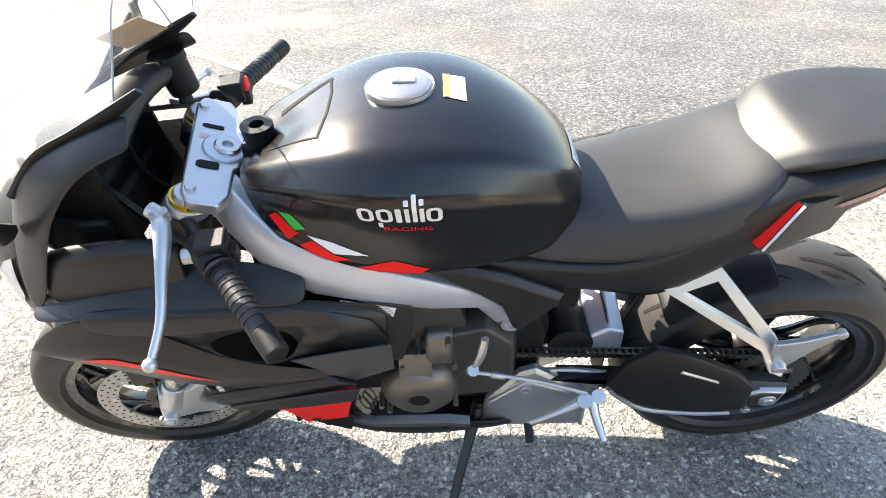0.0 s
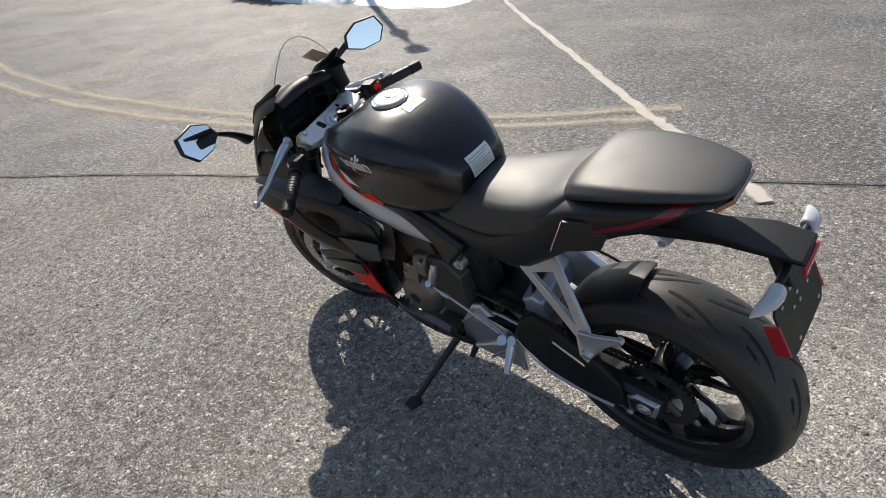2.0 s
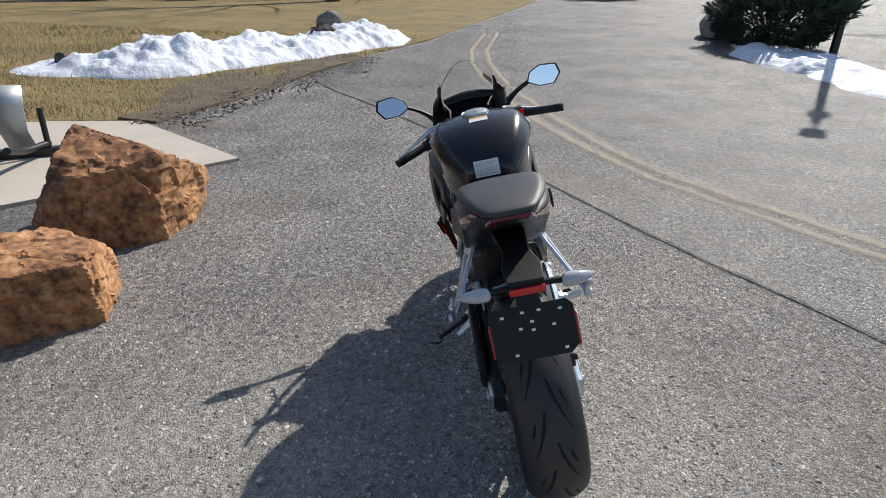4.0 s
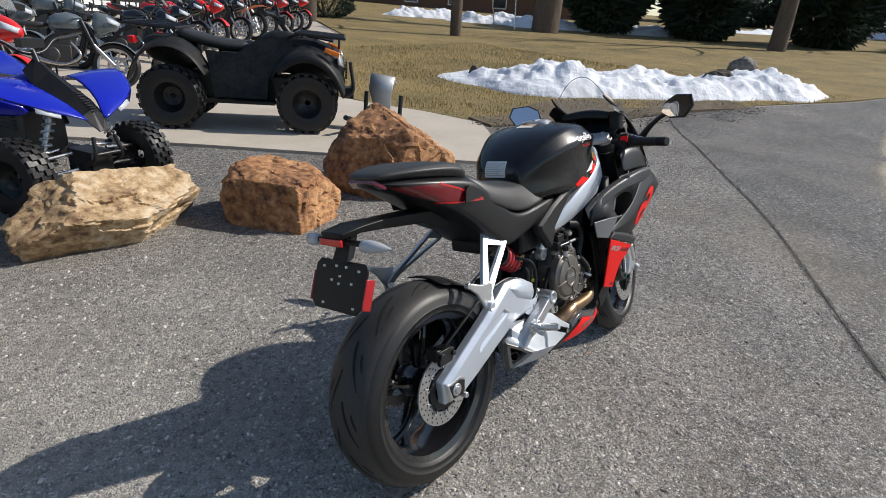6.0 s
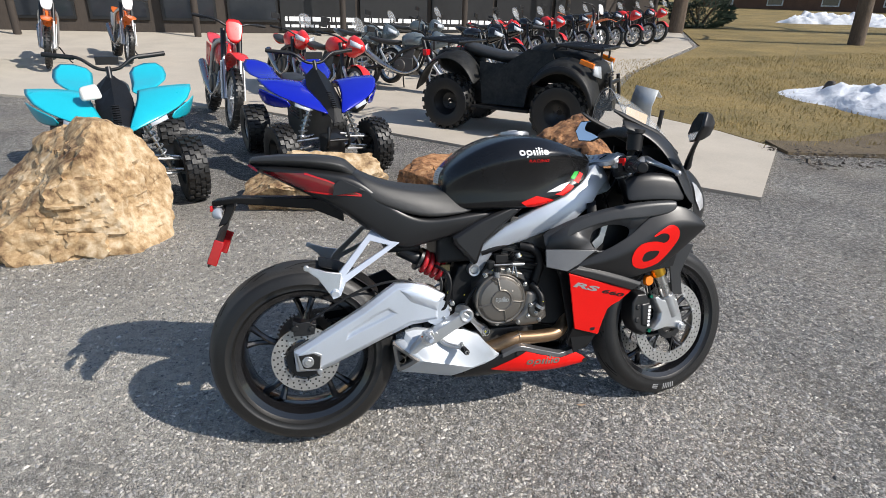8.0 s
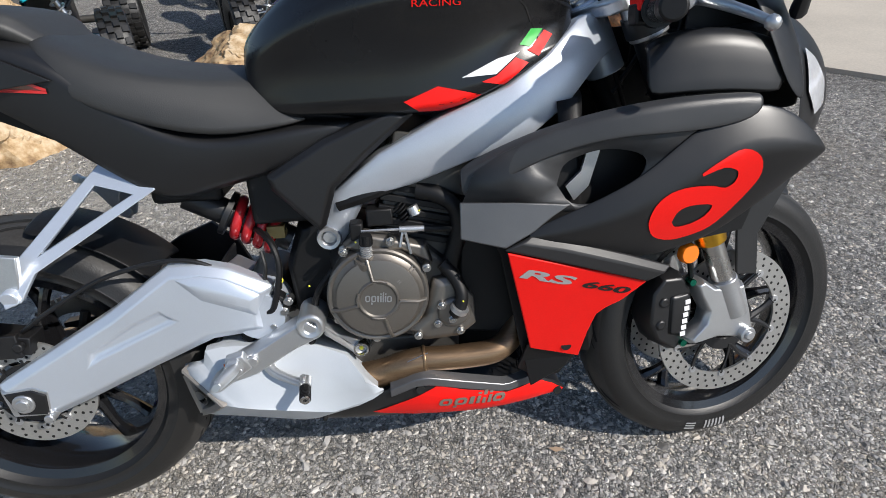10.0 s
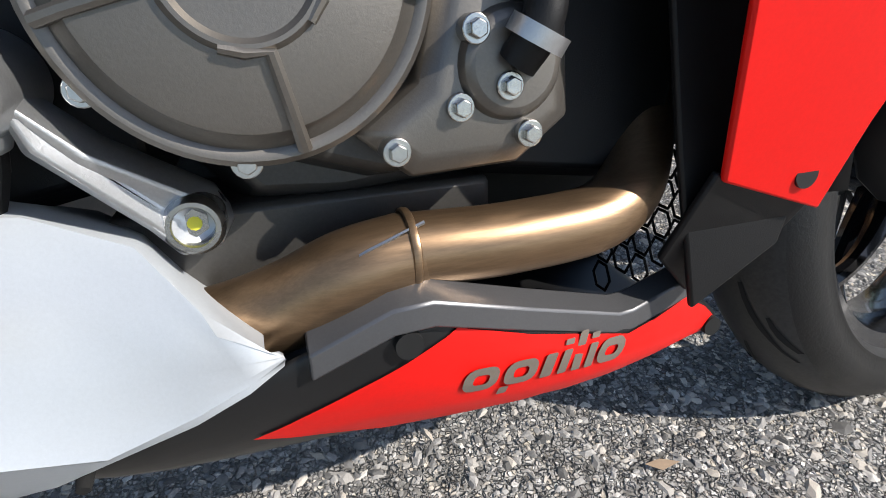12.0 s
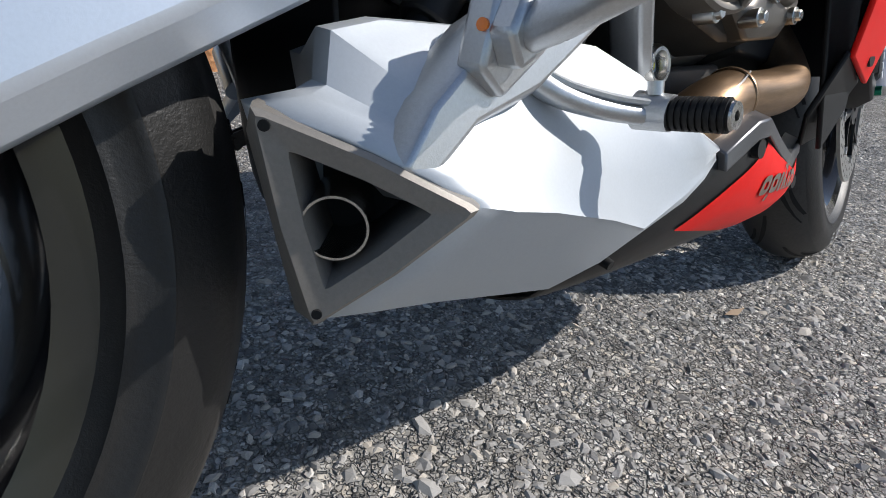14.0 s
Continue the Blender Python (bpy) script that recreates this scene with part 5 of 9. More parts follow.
tube(bm, [(0.60, -0.11, 0.64), (0.66, -0.12, 0.66), (0.72, -0.115, 0.68)], 0.012, segs=8)
part("hose", bm, "black_plastic", engine, "black rubber hoses")
bm = bmesh.new()
for p in (((0.793, -0.165, 0.447), (0.797, -0.167, 0.455)), ((0.724, -0.128, 0.634), (0.730, -0.130, 0.620))):
    rod(bm, *p, 0.0165 if p[0][2] < 0.5 else 0.010, segs=16)
tube(bm, [(0.636, -0.145, 0.602), (0.697, -0.146, 0.601), (0.760, -0.144, 0.598)], 0.0022, segs=6)
rod(bm, (0.700, -0.146, 0.601), (0.742, -0.145, 0.599), 0.0055, segs=10)
for q in ((0.699, 0.570), (0.717, 0.556)):
    tube(bm, [(0.706 + (q[0] - 0.70) * 0.2, -0.146, 0.598), (q[0], -0.150, q[1])], 0.0024, segs=6, curve=False)
pieces("cable_bracket", bm, "aluminium", engine)
bm = bmesh.new()
for k in range(5):
    rod(bm, (0.700 + 0.003 * k, -0.115 - 0.002 * k, 0.636 - 0.005 * k), (0.702 + 0.003 * k, -0.115 - 0.002 * k, 0.6335 - 0.005 * k), 0.014 if k % 2 else 0.011, segs=16)
box(bm, 0.668, -0.11, 0.618, 0.045, 0.04, 0.03)
box(bm, 0.628, -0.13, 0.600, 0.022, 0.03, 0.03)
pieces("throttle_body", bm, "black_plastic", engine, bevel=0.003)
bm = bmesh.new()
for x, y, z in ((0.626, -0.158, 0.588), (0.736, -0.136, 0.628), (0.801, -0.1765, 0.470), (0.535, -0.13, 0.502)):
    bmesh.ops.create_icosphere(bm, subdivisions=2, radius=0.0019, matrix=Matrix.Translation((x, y, z)))
pieces("paint_mark", bm, "yellow", engine, "yellow inspection paint marks")
# left engine covers
bm = bmesh.new()
lathe(bm, [(0.0005, 0.160), (0.020, 0.160), (0.022, 0.168), (0.030, 0.169), (0.056, 0.164), (0.074, 0.150), (0.082, 0.132), (0.084, 0.10), (0.0005, 0.10)], 0.766, 0.405, segs=48)
loft(bm, [[(0.735, y0, z), (0.735, y1, z), (0.800, y1, z), (0.800, y0, z)] for z, y0, y1 in ((0.43, 0.09, 0.156), (0.49, 0.09, 0.150), (0.53, 0.09, 0.136))])
part("alternator_cover", bm, "bronze", engine, "bronze-grey alternator cover", angle=35)
bm = bmesh.new()
rod(bm, (0.766, 0.150, 0.405), (0.766, 0.1665, 0.405), 0.019, segs=28)
part("cover_boss", bm, "black_plastic", engine)
bm = bmesh.new()
loft(bm, [[(0.690, y0, z), (0.690, y1, z), (0.745, y1, z), (0.745, y0, z)] for z, y0, y1 in ((0.500, 0.08, 0.142), (0.555, 0.08, 0.146), (0.585, 0.08, 0.130))])
part("side_casing", bm, "bronze", engine, bevel=0.008)
for x, z in ((0.700, 0.575), (0.758, 0.545), (0.792, 0.500), (0.690, 0.498), (0.852, 0.350), (0.836, 0.330), (0.690, 0.352)):
    bm = bmesh.new()
    rod(bm, (x, 0.11, z), (x, 0.150, z), 0.0062, segs=12)
    part("bolt", bm, "steel", engine)
# exhaust
bm = bmesh.new()
tube(bm, [(0.955, -0.02, 0.48), (0.935, -0.06, 0.42), (0.908, -0.105, 0.362), (0.868, -0.128, 0.335), (0.80, -0.132, 0.329), (0.725, -0.132, 0.331)], 0.0235, segs=28, steps=10)
exhaust = part("exhaust_pipe", bm, "pipe", bike, "heat-tinted bronze exhaust pipe")
bm = bmesh.new()
tube(bm, [(0.732, -0.132, 0.331), (0.692, -0.132, 0.323), (0.658, -0.122, 0.305), (0.615, -0.110, 0.292), (0.555, -0.095, 0.285)], [0.025, 0.0265, 0.0275, 0.026, 0.022], segs=28, steps=10)
part("collector", bm, "pipe", exhaust)
bm = bmesh.new()
tube(bm, [(0.735, -0.146, 0.3525), (0.712, -0.1505, 0.346), (0.692, -0.152, 0.3385), (0.668, -0.148, 0.320)], 0.0013, segs=6)
part("weld_seam", bm, "steel", exhaust)
bm = bmesh.new()
for x in (0.7275,):
    lathe_m = [(0.0250, -0.0030), (0.0262, -0.0022), (0.0268, 0.0), (0.0262, 0.0022), (0.0250, 0.0030)]
    k0 = len(bm.verts)
    lathe(bm, lathe_m, segs=32)
    bm.verts.ensure_lookup_table()
    bmesh.ops.transform(bm, matrix=Matrix.Translation((x, -0.132, 0.331)) @ Matrix.Rotation(math.pi / 2, 4, "Z"), verts=bm.verts[k0:])
part("weld_ring", bm, "pipe", exhaust)
# muffler: a three-sided shell under the engine, its open end facing back and out
SHELL = [  # top, outer ridge, lower edge, bottom inside, inside
    ((0.288, -0.127, 0.355), (0.366, -0.179, 0.304), (0.304, -0.124, 0.250), (0.305, -0.105, 0.250), (0.290, -0.114, 0.345)),
    ((0.314, -0.127, 0.358), (0.385, -0.181, 0.299), (0.330, -0.125, 0.245), (0.328, -0.090, 0.242), (0.318, -0.110, 0.348)),
    ((0.324, -0.126, 0.362), (0.392, -0.1815, 0.297), (0.340, -0.125, 0.243), (0.335, -0.080, 0.238), (0.328, -0.106, 0.352)),
    ((0.331, -0.123, 0.386), (0.402, -0.182, 0.295), (0.352, -0.125, 0.241), (0.345, -0.070, 0.234), (0.336, -0.080, 0.378)),
    ((0.360, -0.122, 0.391), (0.421, -0.1825, 0.291), (0.380, -0.125, 0.236), (0.370, -0.050, 0.225), (0.360, -0.010, 0.385)),
    ((0.450, -0.122, 0.387), (0.490, -0.173, 0.271), (0.440, -0.125, 0.223), (0.440, -0.040, 0.205), (0.450, 0.000, 0.370)),
    ((0.535, -0.124, 0.377), (0.551, -0.159, 0.250), (0.486, -0.124, 0.213), (0.500, -0.030, 0.190), (0.530, 0.020, 0.340)),
    ((0.582, -0.131, 0.356), (0.600, -0.164, 0.268), (0.596, -0.156, 0.260), (0.560, -0.060, 0.220), (0.570, 0.000, 0.320)),
    ((0.610, -0.153, 0.323), (0.628, -0.164, 0.280), (0.626, -0.158, 0.274), (0.600, -0.080, 0.250), (0.600, -0.040, 0.300)),
    ((0.638, -0.161, 0.297), (0.648, -0.162, 0.291), (0.646, -0.158, 0.288), (0.625, -0.120, 0.275), (0.625, -0.110, 0.285))]


def shell_ring(row):
    t, r, l, b, i = row
    mid = lambda p, q, k, push: tuple((1 - k) * a + k * c + d for a, c, d in zip(p, q, push))
    inward = tuple(p + q for p, q in zip(t, (0, 0.014, 0.003)))
    return [t, mid(t, r, 0.35, (0, -0.005, 0.004)), mid(t, r, 0.75, (0, -0.004, 0.003)), mid(t, r, 0.93, (0, 0, 0.001)), r, mid(r, l, 0.08, (0, 0, 0)), mid(r, l, 0.5, (0, -0.003, -0.002)),
            l, mid(l, b, 0.1, (0, 0, 0)), b, i, inward]


bm = bmesh.new()
skin(bm, [[bm.verts.new(p) for p in shell_ring(r)] for r in SHELL], True, False)
muffler = part("muffler", bm, "muffler", bike, "pale silver under-engine muffler shell", solid=0.004, angle=32)
muffler.modifiers["thickness"].offset = 1
# three-cornered end cap, open in the middle
corner = [Vector(SHELL[0][k]) for k in range(3)]
mid = sum(corner, Vector()) / 3
out_n = (corner[1] - corner[0]).cross(corner[2] - corner[0]).normalized()
out_n = out_n if out_n.y < 0 else -out_n
loop = []
for k in range(3):
    a, b, c = corner[k - 1], corner[k], corner[(k + 1) % 3]
    for w, cut in (((a - b), 0.05), (((a - b) + (c - b)) / 2, 0.022), ((c - b), 0.05)):
        loop.append(b + w * cut)
    loop.append((b + c) / 2 + (((b + c) / 2) - mid).normalized() * 0.002)
bm = bmesh.new()
rings = [[mid + (p - mid) * k + out_n * d for p in loop] for k, d in ((1.06, -0.022), (1.075, -0.004), (1.05, 0.004), (0.98, 0.007), (0.66, 0.005), (0.60, -0.002), (0.54, -0.040))]
skin(bm, [[bm.verts.new(p) for p in r] for r in rings], True, False)
M["frame_end"] = material("grey-brown end cap", (0.24, 0.222, 0.20), 0.5, metal=0.3, var=0.1, bump=0.1, fine=400)
cap = part("muffler_end", bm, "frame_end", muffler, "grey end cap of the muffler", solid=0.002, angle=30)
# near-black plate across the recess, painting the shade inside the end
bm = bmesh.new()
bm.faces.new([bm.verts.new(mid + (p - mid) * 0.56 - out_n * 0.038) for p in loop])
part("end_plate", bm, "groove", muffler, "dark plate for the shaded inside of the muffler end")
bm = bmesh.new()
slab(bm, [SHELL[0][0], SHELL[0][4], SHELL[0][3], SHELL[0][2]], 0.004)
part("end_side", bm, "frame_end", muffler)
bm = bmesh.new()
rod_c = Vector((0.314, -0.138, 0.299))
q = out_n.to_track_quat("Y", "Z").to_matrix().to_4x4()
lathe(bm, [(0.0148, -0.045), (0.0148, 0.004), (0.0160, 0.004), (0.0160, -0.045)], segs=40)
bmesh.ops.transform(bm, matrix=Matrix.Translation(rod_c) @ q, verts=bm.verts[:])
part("exhaust_tip", bm, "steel", muffler, "thin round steel exhaust outlet")
for k, p in enumerate((corner[0].lerp(mid, 0.13), corner[2].lerp(mid, 0.13))):
    bm = bmesh.new()
    rod(bm, p + out_n * 0.003, p + out_n * 0.0076, 0.0030, 0.0026, segs=12)
    part("shell_screw", bm, "groove", muffler, "dark recessed screw")
bm = bmesh.new()
rod(bm, (0.530, -0.136, 0.228), (0.530, -0.146, 0.224), 0.0050, 0.004, segs=12)
part("shell_screw", bm, "groove", muffler, "dark recessed screw")

# added black sheet: stands for the shade in the gap ahead of the rear tyre
bm = bmesh.new()
sheet(bm, [[(0.352 + 0.03 * ((z - 0.36) / 0.2) ** 2, y, z) for y in (-0.098, -0.05, 0.0, 0.06)] for z in (0.27, 0.33, 0.40, 0.47, 0.54)])
part("gap_sheet", bm, "black_plastic", bike, "added black sheet filling the gap before the tyre", solid=0.004, subsurf=1)

# -- right rearset --
bm = bmesh.new()
chamfered(bm, [(0.528, 0.456), (0.500, 0.445), (0.445, 0.412), (0.395, 0.388), (0.352, 0.354), (0.330, 0.325), (0.346, 0.306), (0.385, 0.336), (0.430, 0.350), (0.500, 0.392), (0.545, 0.412), (0.552, 0.438)], -0.132, -0.166, 0.006)
fore = [(0.545, 0.448), (0.552, 0.410), (0.590, 0.362), (0.602, 0.343), (0.622, 0.342), (0.632, 0.358), (0.624, 0.376), (0.578, 0.412)]
loft(bm, [[(x, -0.160 + (x - 0.545) * 0.55 + dy, z) for x, z in shrink(fore, d)] for dy, d in ((0.036, 0.002), (0.010, 0.0), (0.0, 0.006), (0.004, 0.013))])
rod(bm, (0.425, -0.160, 0.384), (0.425, -0.173, 0.384), 0.010, segs=20)
rod(bm, (0.400, -0.160, 0.372), (0.400, -0.171, 0.372), 0.009, segs=20)
rod(bm, (0.440, -0.120, 0.366), (0.440, -0.148, 0.362), 0.014, segs=24)
lathe(bm, [(0.001, -0.160), (0.009, -0.160), (0.012, -0.168), (0.021, -0.171), (0.025, -0.166), (0.026, -0.10), (0.001, -0.10)], 0.533, 0.440, segs=36)
rod(bm, (0.480, -0.135, 0.412), (0.480, -0.09, 0.412), 0.014, segs=16)
rearset = part("right_rearset", bm, "aluminium", bike, "cast aluminium footrest bracket", bevel=0.002)
bm = bmesh.new()
rod(bm, (0.533, -0.160, 0.440), (0.533, -0.165, 0.440), 0.008, segs=6)
part("pivot_bolt", bm, "steel", rearset)
bm = bmesh.new()
lathe(bm, [(0.0105, -0.112), (0.0110, -0.129), (0.0115, -0.130), (0.0140, -0.130), (0.0165, -0.126), (0.0165, -0.095), (0.0105, -0.095)], 0.612, 0.362, segs=28)
part("bracket_eye", bm, "steel", rearset)
bm = bmesh.new()
rod(bm, (0.612, -0.100, 0.362), (0.612, -0.1215, 0.362), 0.0078, segs=6)
part("eye_bolt", bm, "steel", rearset)
bm = bmesh.new()
rod(bm, (0.612, -0.1215, 0.362), (0.612, -0.1222, 0.362), 0.0040, segs=10)
part("eye_mark", bm, "yellow", rearset)
# rider footrest: clamp and a knurled peg pointing outwards
bm = bmesh.new()
slab(bm, [(0.392, -0.163, 0.352), (0.374, -0.168, 0.366), (0.382, -0.172, 0.398), (0.412, -0.170, 0.404), (0.424, -0.165, 0.374)], 0.018)
slab(bm, [(0.386, -0.182, 0.364), (0.378, -0.184, 0.380), (0.386, -0.186, 0.396), (0.406, -0.186, 0.398), (0.412, -0.182, 0.376)], 0.016)
rod(bm, (0.398, -0.166, 0.366), (0.398, -0.182, 0.398), 0.008, segs=14)
footrest = part("rider_footrest", bm, "aluminium", rearset, "aluminium rider footrest hinge", bevel=0.003)
bm = bmesh.new()
a, b = Vector((0.398, -0.178, 0.380)), Vector((0.392, -0.268, 0.402))
tube(bm, [a, a.lerp(b, 0.3), a.lerp(b, 0.8), b], [0.013, 0.0145, 0.012, 0.009], segs=16, flat=0.72, curve=False)
for k in range(11):
    c = a.lerp(b, 0.22 + 0.065 * k)
    box(bm, c.x, c.y, c.z + 0.009 - 0.0002 * k, 0.017 - 0.0005 * k, 0.0022, 0.003)
part("peg", bm, "aluminium", rearset, "grooved aluminium peg", bevel=0.0008)
bm = bmesh.new()
rod(bm, (0.380, -0.174, 0.384), (0.377, -0.175, 0.3842), 0.0030, segs=12)
part("hinge_pin", bm, "orange", rearset, "orange-marked hinge pin")
# brake cylinder with its bolts and hose
bm = bmesh.new()
rod(bm, (0.405, -0.098, 0.392), (0.452, -0.100, 0.452), 0.016, segs=20)
rod(bm, (0.450, -0.100, 0.450), (0.470, -0.102, 0.476), 0.019, segs=20)
rod(bm, (0.396, -0.098, 0.380), (0.408, -0.098, 0.396), 0.010, segs=16)
box(bm, 0.468, -0.108, 0.470, 0.034, 0.026, 0.026, Matrix.Rotation(-0.9, 4, "Y"))
cyl = part("brake_cylinder", bm, "black_plastic", bike, "black rear brake cylinder", bevel=0.002)
for x, z in ((0.462, 0.428), (0.484, 0.455), (0.494, 0.474)):
    bm = bmesh.new()
    rod(bm, (x, -0.108, z), (x, -0.128, z), 0.0085, segs=16)
    rod(bm, (x, -0.126, z), (x, -0.133, z), 0.0058, segs=6)
    part("cylinder_bolt", bm, "steel", cyl, bevel=0.0006)
bm = bmesh.new()
tube(bm, [(0.478, -0.106, 0.492), (0.486, -0.112, 0.535), (0.480, -0.108, 0.575), (0.466, -0.090, 0.592)], 0.0048, segs=10)
tube(bm, [(0.452, -0.112, 0.500), (0.462, -0.116, 0.535), (0.458, -0.108, 0.566)], 0.0035, segs=8)
part("cylinder_hose", bm, "rubber", cyl, "black rubber hoses")
bm = bmesh.new()
bmesh.ops.create_icosphere(bm, subdivisions=2, radius=0.006, matrix=Matrix.Translation((0.484, -0.118, 0.512)))
part("hose_mark", bm, "yellow", cyl)
bm = bmesh.new()
tube(bm, [(0.440, -0.142, 0.364), (0.455, -0.156, 0.350), (0.482, -0.168, 0.340), (0.512, -0.180, 0.334)], [0.011, 0.0095, 0.0085, 0.0085], segs=12, flat=0.8)
tube(bm, [(0.446, -0.155, 0.362), (0.459, -0.164, 0.354), (0.484, -0.175, 0.346), (0.508, -0.186, 0.341)], 0.0022, segs=6)
rod(bm, (0.511, -0.172, 0.337), (0.513, -0.194, 0.335), 0.0120, 0.0110, segs=20)
rod(bm, (0.510, -0.184, 0.346), (0.510, -0.184, 0.354), 0.0050, segs=10)
pedal = part("brake_pedal", bm, "aluminium", rearset, "polished aluminium brake pedal")
bm = bmesh.new()
for k in range(9):
    a = Vector((0.513, -0.192, 0.335)).lerp(Vector((0.517, -0.227, 0.334)), k / 9)
    b = Vector((0.513, -0.192, 0.335)).lerp(Vector((0.517, -0.227, 0.334)), (k + 0.6) / 9)
    rod(bm, a, b, 0.0102, segs=18)
rod(bm, (0.513, -0.192, 0.335), (0.517, -0.227, 0.334), 0.0088, segs=18)
pieces("pedal_rubber", bm, "black_plastic", rearset, "black ribbed pedal rubber")
bm = bmesh.new()
lathe(bm, [(0.003, -0.227), (0.003, -0.2295), (0.0078, -0.2295), (0.0085, -0.227)], 0.517, 0.334, segs=20)
part("pedal_end", bm, "steel", rearset)
# left rearset, shift linkage
bm = bmesh.new()
chamfered(bm, [(0.636, 0.215), (0.623, 0.326), (0.554, 0.434), (0.521, 0.448), (0.471, 0.407), (0.415, 0.366), (0.391, 0.333), (0.393, 0.208), (0.510, 0.209)], 0.112, 0.132, 0.008)
for line in ([(0.614, 0.333), (0.538, 0.412), (0.431, 0.358)], [(0.525, 0.206), (0.409, 0.330), (0.401, 0.218)]):
    tube(bm, [(x, 0.134, z) for x, z in line], 0.0055, segs=8, curve=False)
lathe(bm, [(0.006, 0.130), (0.006, 0.139), (0.012, 0.140), (0.014, 0.130)], 0.539, 0.382, segs=24)
left_set = part("left_rearset", bm, "aluminium", bike, "cast aluminium left footrest plate", bevel=0.002)
bm = bmesh.new()
tube(bm, [(0.656, 0.168, 0.511), (0.539, 0.170, 0.476), (0.421, 0.172, 0.421)], 0.0042, segs=8)
rod(bm, (0.618, 0.169, 0.500), (0.592, 0.169, 0.492), 0.0075, segs=10)
tube(bm, [(0.631, 0.150, 0.594), (0.639, 0.162, 0.558), (0.656, 0.167, 0.514)], [0.010, 0.012, 0.009], segs=10, flat=0.7)
rod(bm, (0.658, 0.158, 0.501), (0.654, 0.178, 0.531), 0.011, segs=16)
tube(bm, [(0.418, 0.160, 0.371), (0.470, 0.170, 0.342), (0.532, 0.175, 0.307)], [0.013, 0.009, 0.008], segs=10)
rod(bm, (0.417, 0.150, 0.354), (0.420, 0.172, 0.391), 0.016, segs=20)
shift = part("shift_lever", bm, "aluminium", left_set, "aluminium shift lever and rod")
bm = bmesh.new()
rod(bm, (0.534, 0.175, 0.307), (0.532, 0.210, 0.287), 0.0095, segs=14)
part("lever_rubber", bm, "black_plastic", left_set)
bm = bmesh.new()
tube(bm, [(0.400, 0.150, 0.373), (0.393, 0.185, 0.346), (0.381, 0.228, 0.320)], [0.017, 0.013, 0.009], segs=12, flat=0.7)
rod(bm, (0.388, 0.140, 0.360), (0.391, 0.165, 0.394), 0.015, segs=16)
part("footrest", bm, "aluminium", left_set)
# side stand
bm = bmesh.new()
tube(bm, [(0.635, 0.105, 0.285), (0.645, 0.125, 0.26), (0.690, 0.235, 0.175), (0.727, 0.335, 0.098)], [0.016, 0.014, 0.011, 0.010], segs=12)
slab(bm, [(0.705, 0.345, 0.0825), (0.735, 0.325, 0.078), (0.765, 0.345, 0.0735), (0.76, 0.385, 0.0820), (0.72, 0.385, 0.0855)], 0.008)
part("side_stand", bm, "black_satin", bike, "black steel side stand")

# -- rear shock --
bm = bmesh.new()
pts = []
a, b = Vector((0.408, -0.040, 0.612)), Vector((0.474, -0.038, 0.574))
ax = (b - a).normalized()
u = ax.orthogonal().normalized()
v = ax.cross(u)
for k in range(73):
    t = k / 72
    w = 2 * math.pi * 3.6 * t
    pts.append(a.lerp(b, t) + 0.033 * (math.cos(w) * u + math.sin(w) * v))
tube(bm, pts, 0.0090, segs=10, curve=False)
part("shock_spring", bm, "red_spring", bike, "red coil spring of the rear shock")
bm = bmesh.new()
rod(bm, a - ax * 0.09, b + ax * 0.03, 0.024, segs=20)
rod(bm, a - ax * 0.008, a - ax * 0.018, 0.041, segs=24)
rod(bm, b + ax * 0.004, b + ax * 0.012, 0.041, segs=24)
part("shock_body", bm, "black_satin", bike)
bm = bmesh.new()
box(bm, 0.482, -0.066, 0.588, 0.030, 0.026, 0.022)
part("connector", bm, material("tan connector plastic", (0.30, 0.22, 0.08), 0.5), bike)
bm = bmesh.new()
box(bm, 0.34, 0.0, 0.685, 0.12, 0.14, 0.07)
box(bm, 0.52, 0, 0.66, 0.14, 0.2, 0.10)
part("battery_tray", bm, "black_plastic", bike, bevel=0.01)

# -- fairing --
def shell(name, columns, mat, label="", thick=0.004, s=1, parent=None, subsurf=2, sharp=()):
    bm = bmesh.new()
    sheet(bm, [[(x, s * y, z) for y, z in col] for x, col in columns])
    if sharp:
        n = len(columns[0][1])
        crease = bm.edges.layers.float.new("crease_edge")
        bm.verts.ensure_lookup_table()
        for row in range(len(columns) - 1):
            for i in sharp:
                bm.edges.get((bm.verts[row * n + i], bm.verts[(row + 1) * n + i]))[crease] = 0.7
    return part(name, bm, mat, parent or bike, label, solid=thick * (1 if s > 0 else 1), subsurf=subsurf)


bm = bmesh.new()
nose_cols = [
    (1.548, [(0, 0.762), (0.015, 0.760), (0.03, 0.755), (0.035, 0.745), (0.03, 0.735)]),
    (1.530, [(0, 0.805), (0.03, 0.800), (0.055, 0.785), (0.065, 0.755), (0.055, 0.725)]),
    (1.492, [(0, 0.872), (0.05, 0.863), (0.09, 0.835), (0.108, 0.785), (0.10, 0.715)]),
    (1.445, [(0, 0.918), (0.065, 0.903), (0.125, 0.862), (0.150, 0.80), (0.15, 0.70)]),
    (1.385, [(0, 0.950), (0.080, 0.932), (0.148, 0.885), (0.185, 0.81), (0.195, 0.695)])]
nose_cols = [(x - 0.034, c) for x, c in nose_cols]
sheet(bm, [[(x, -y, z) for y, z in c[:0:-1]] + [(x, y, z) for y, z in c] for x, c in nose_cols])
nose = part("nose_fairing", bm, "black_satin", bike, "satin black nose fairing", solid=0.004, subsurf=2)
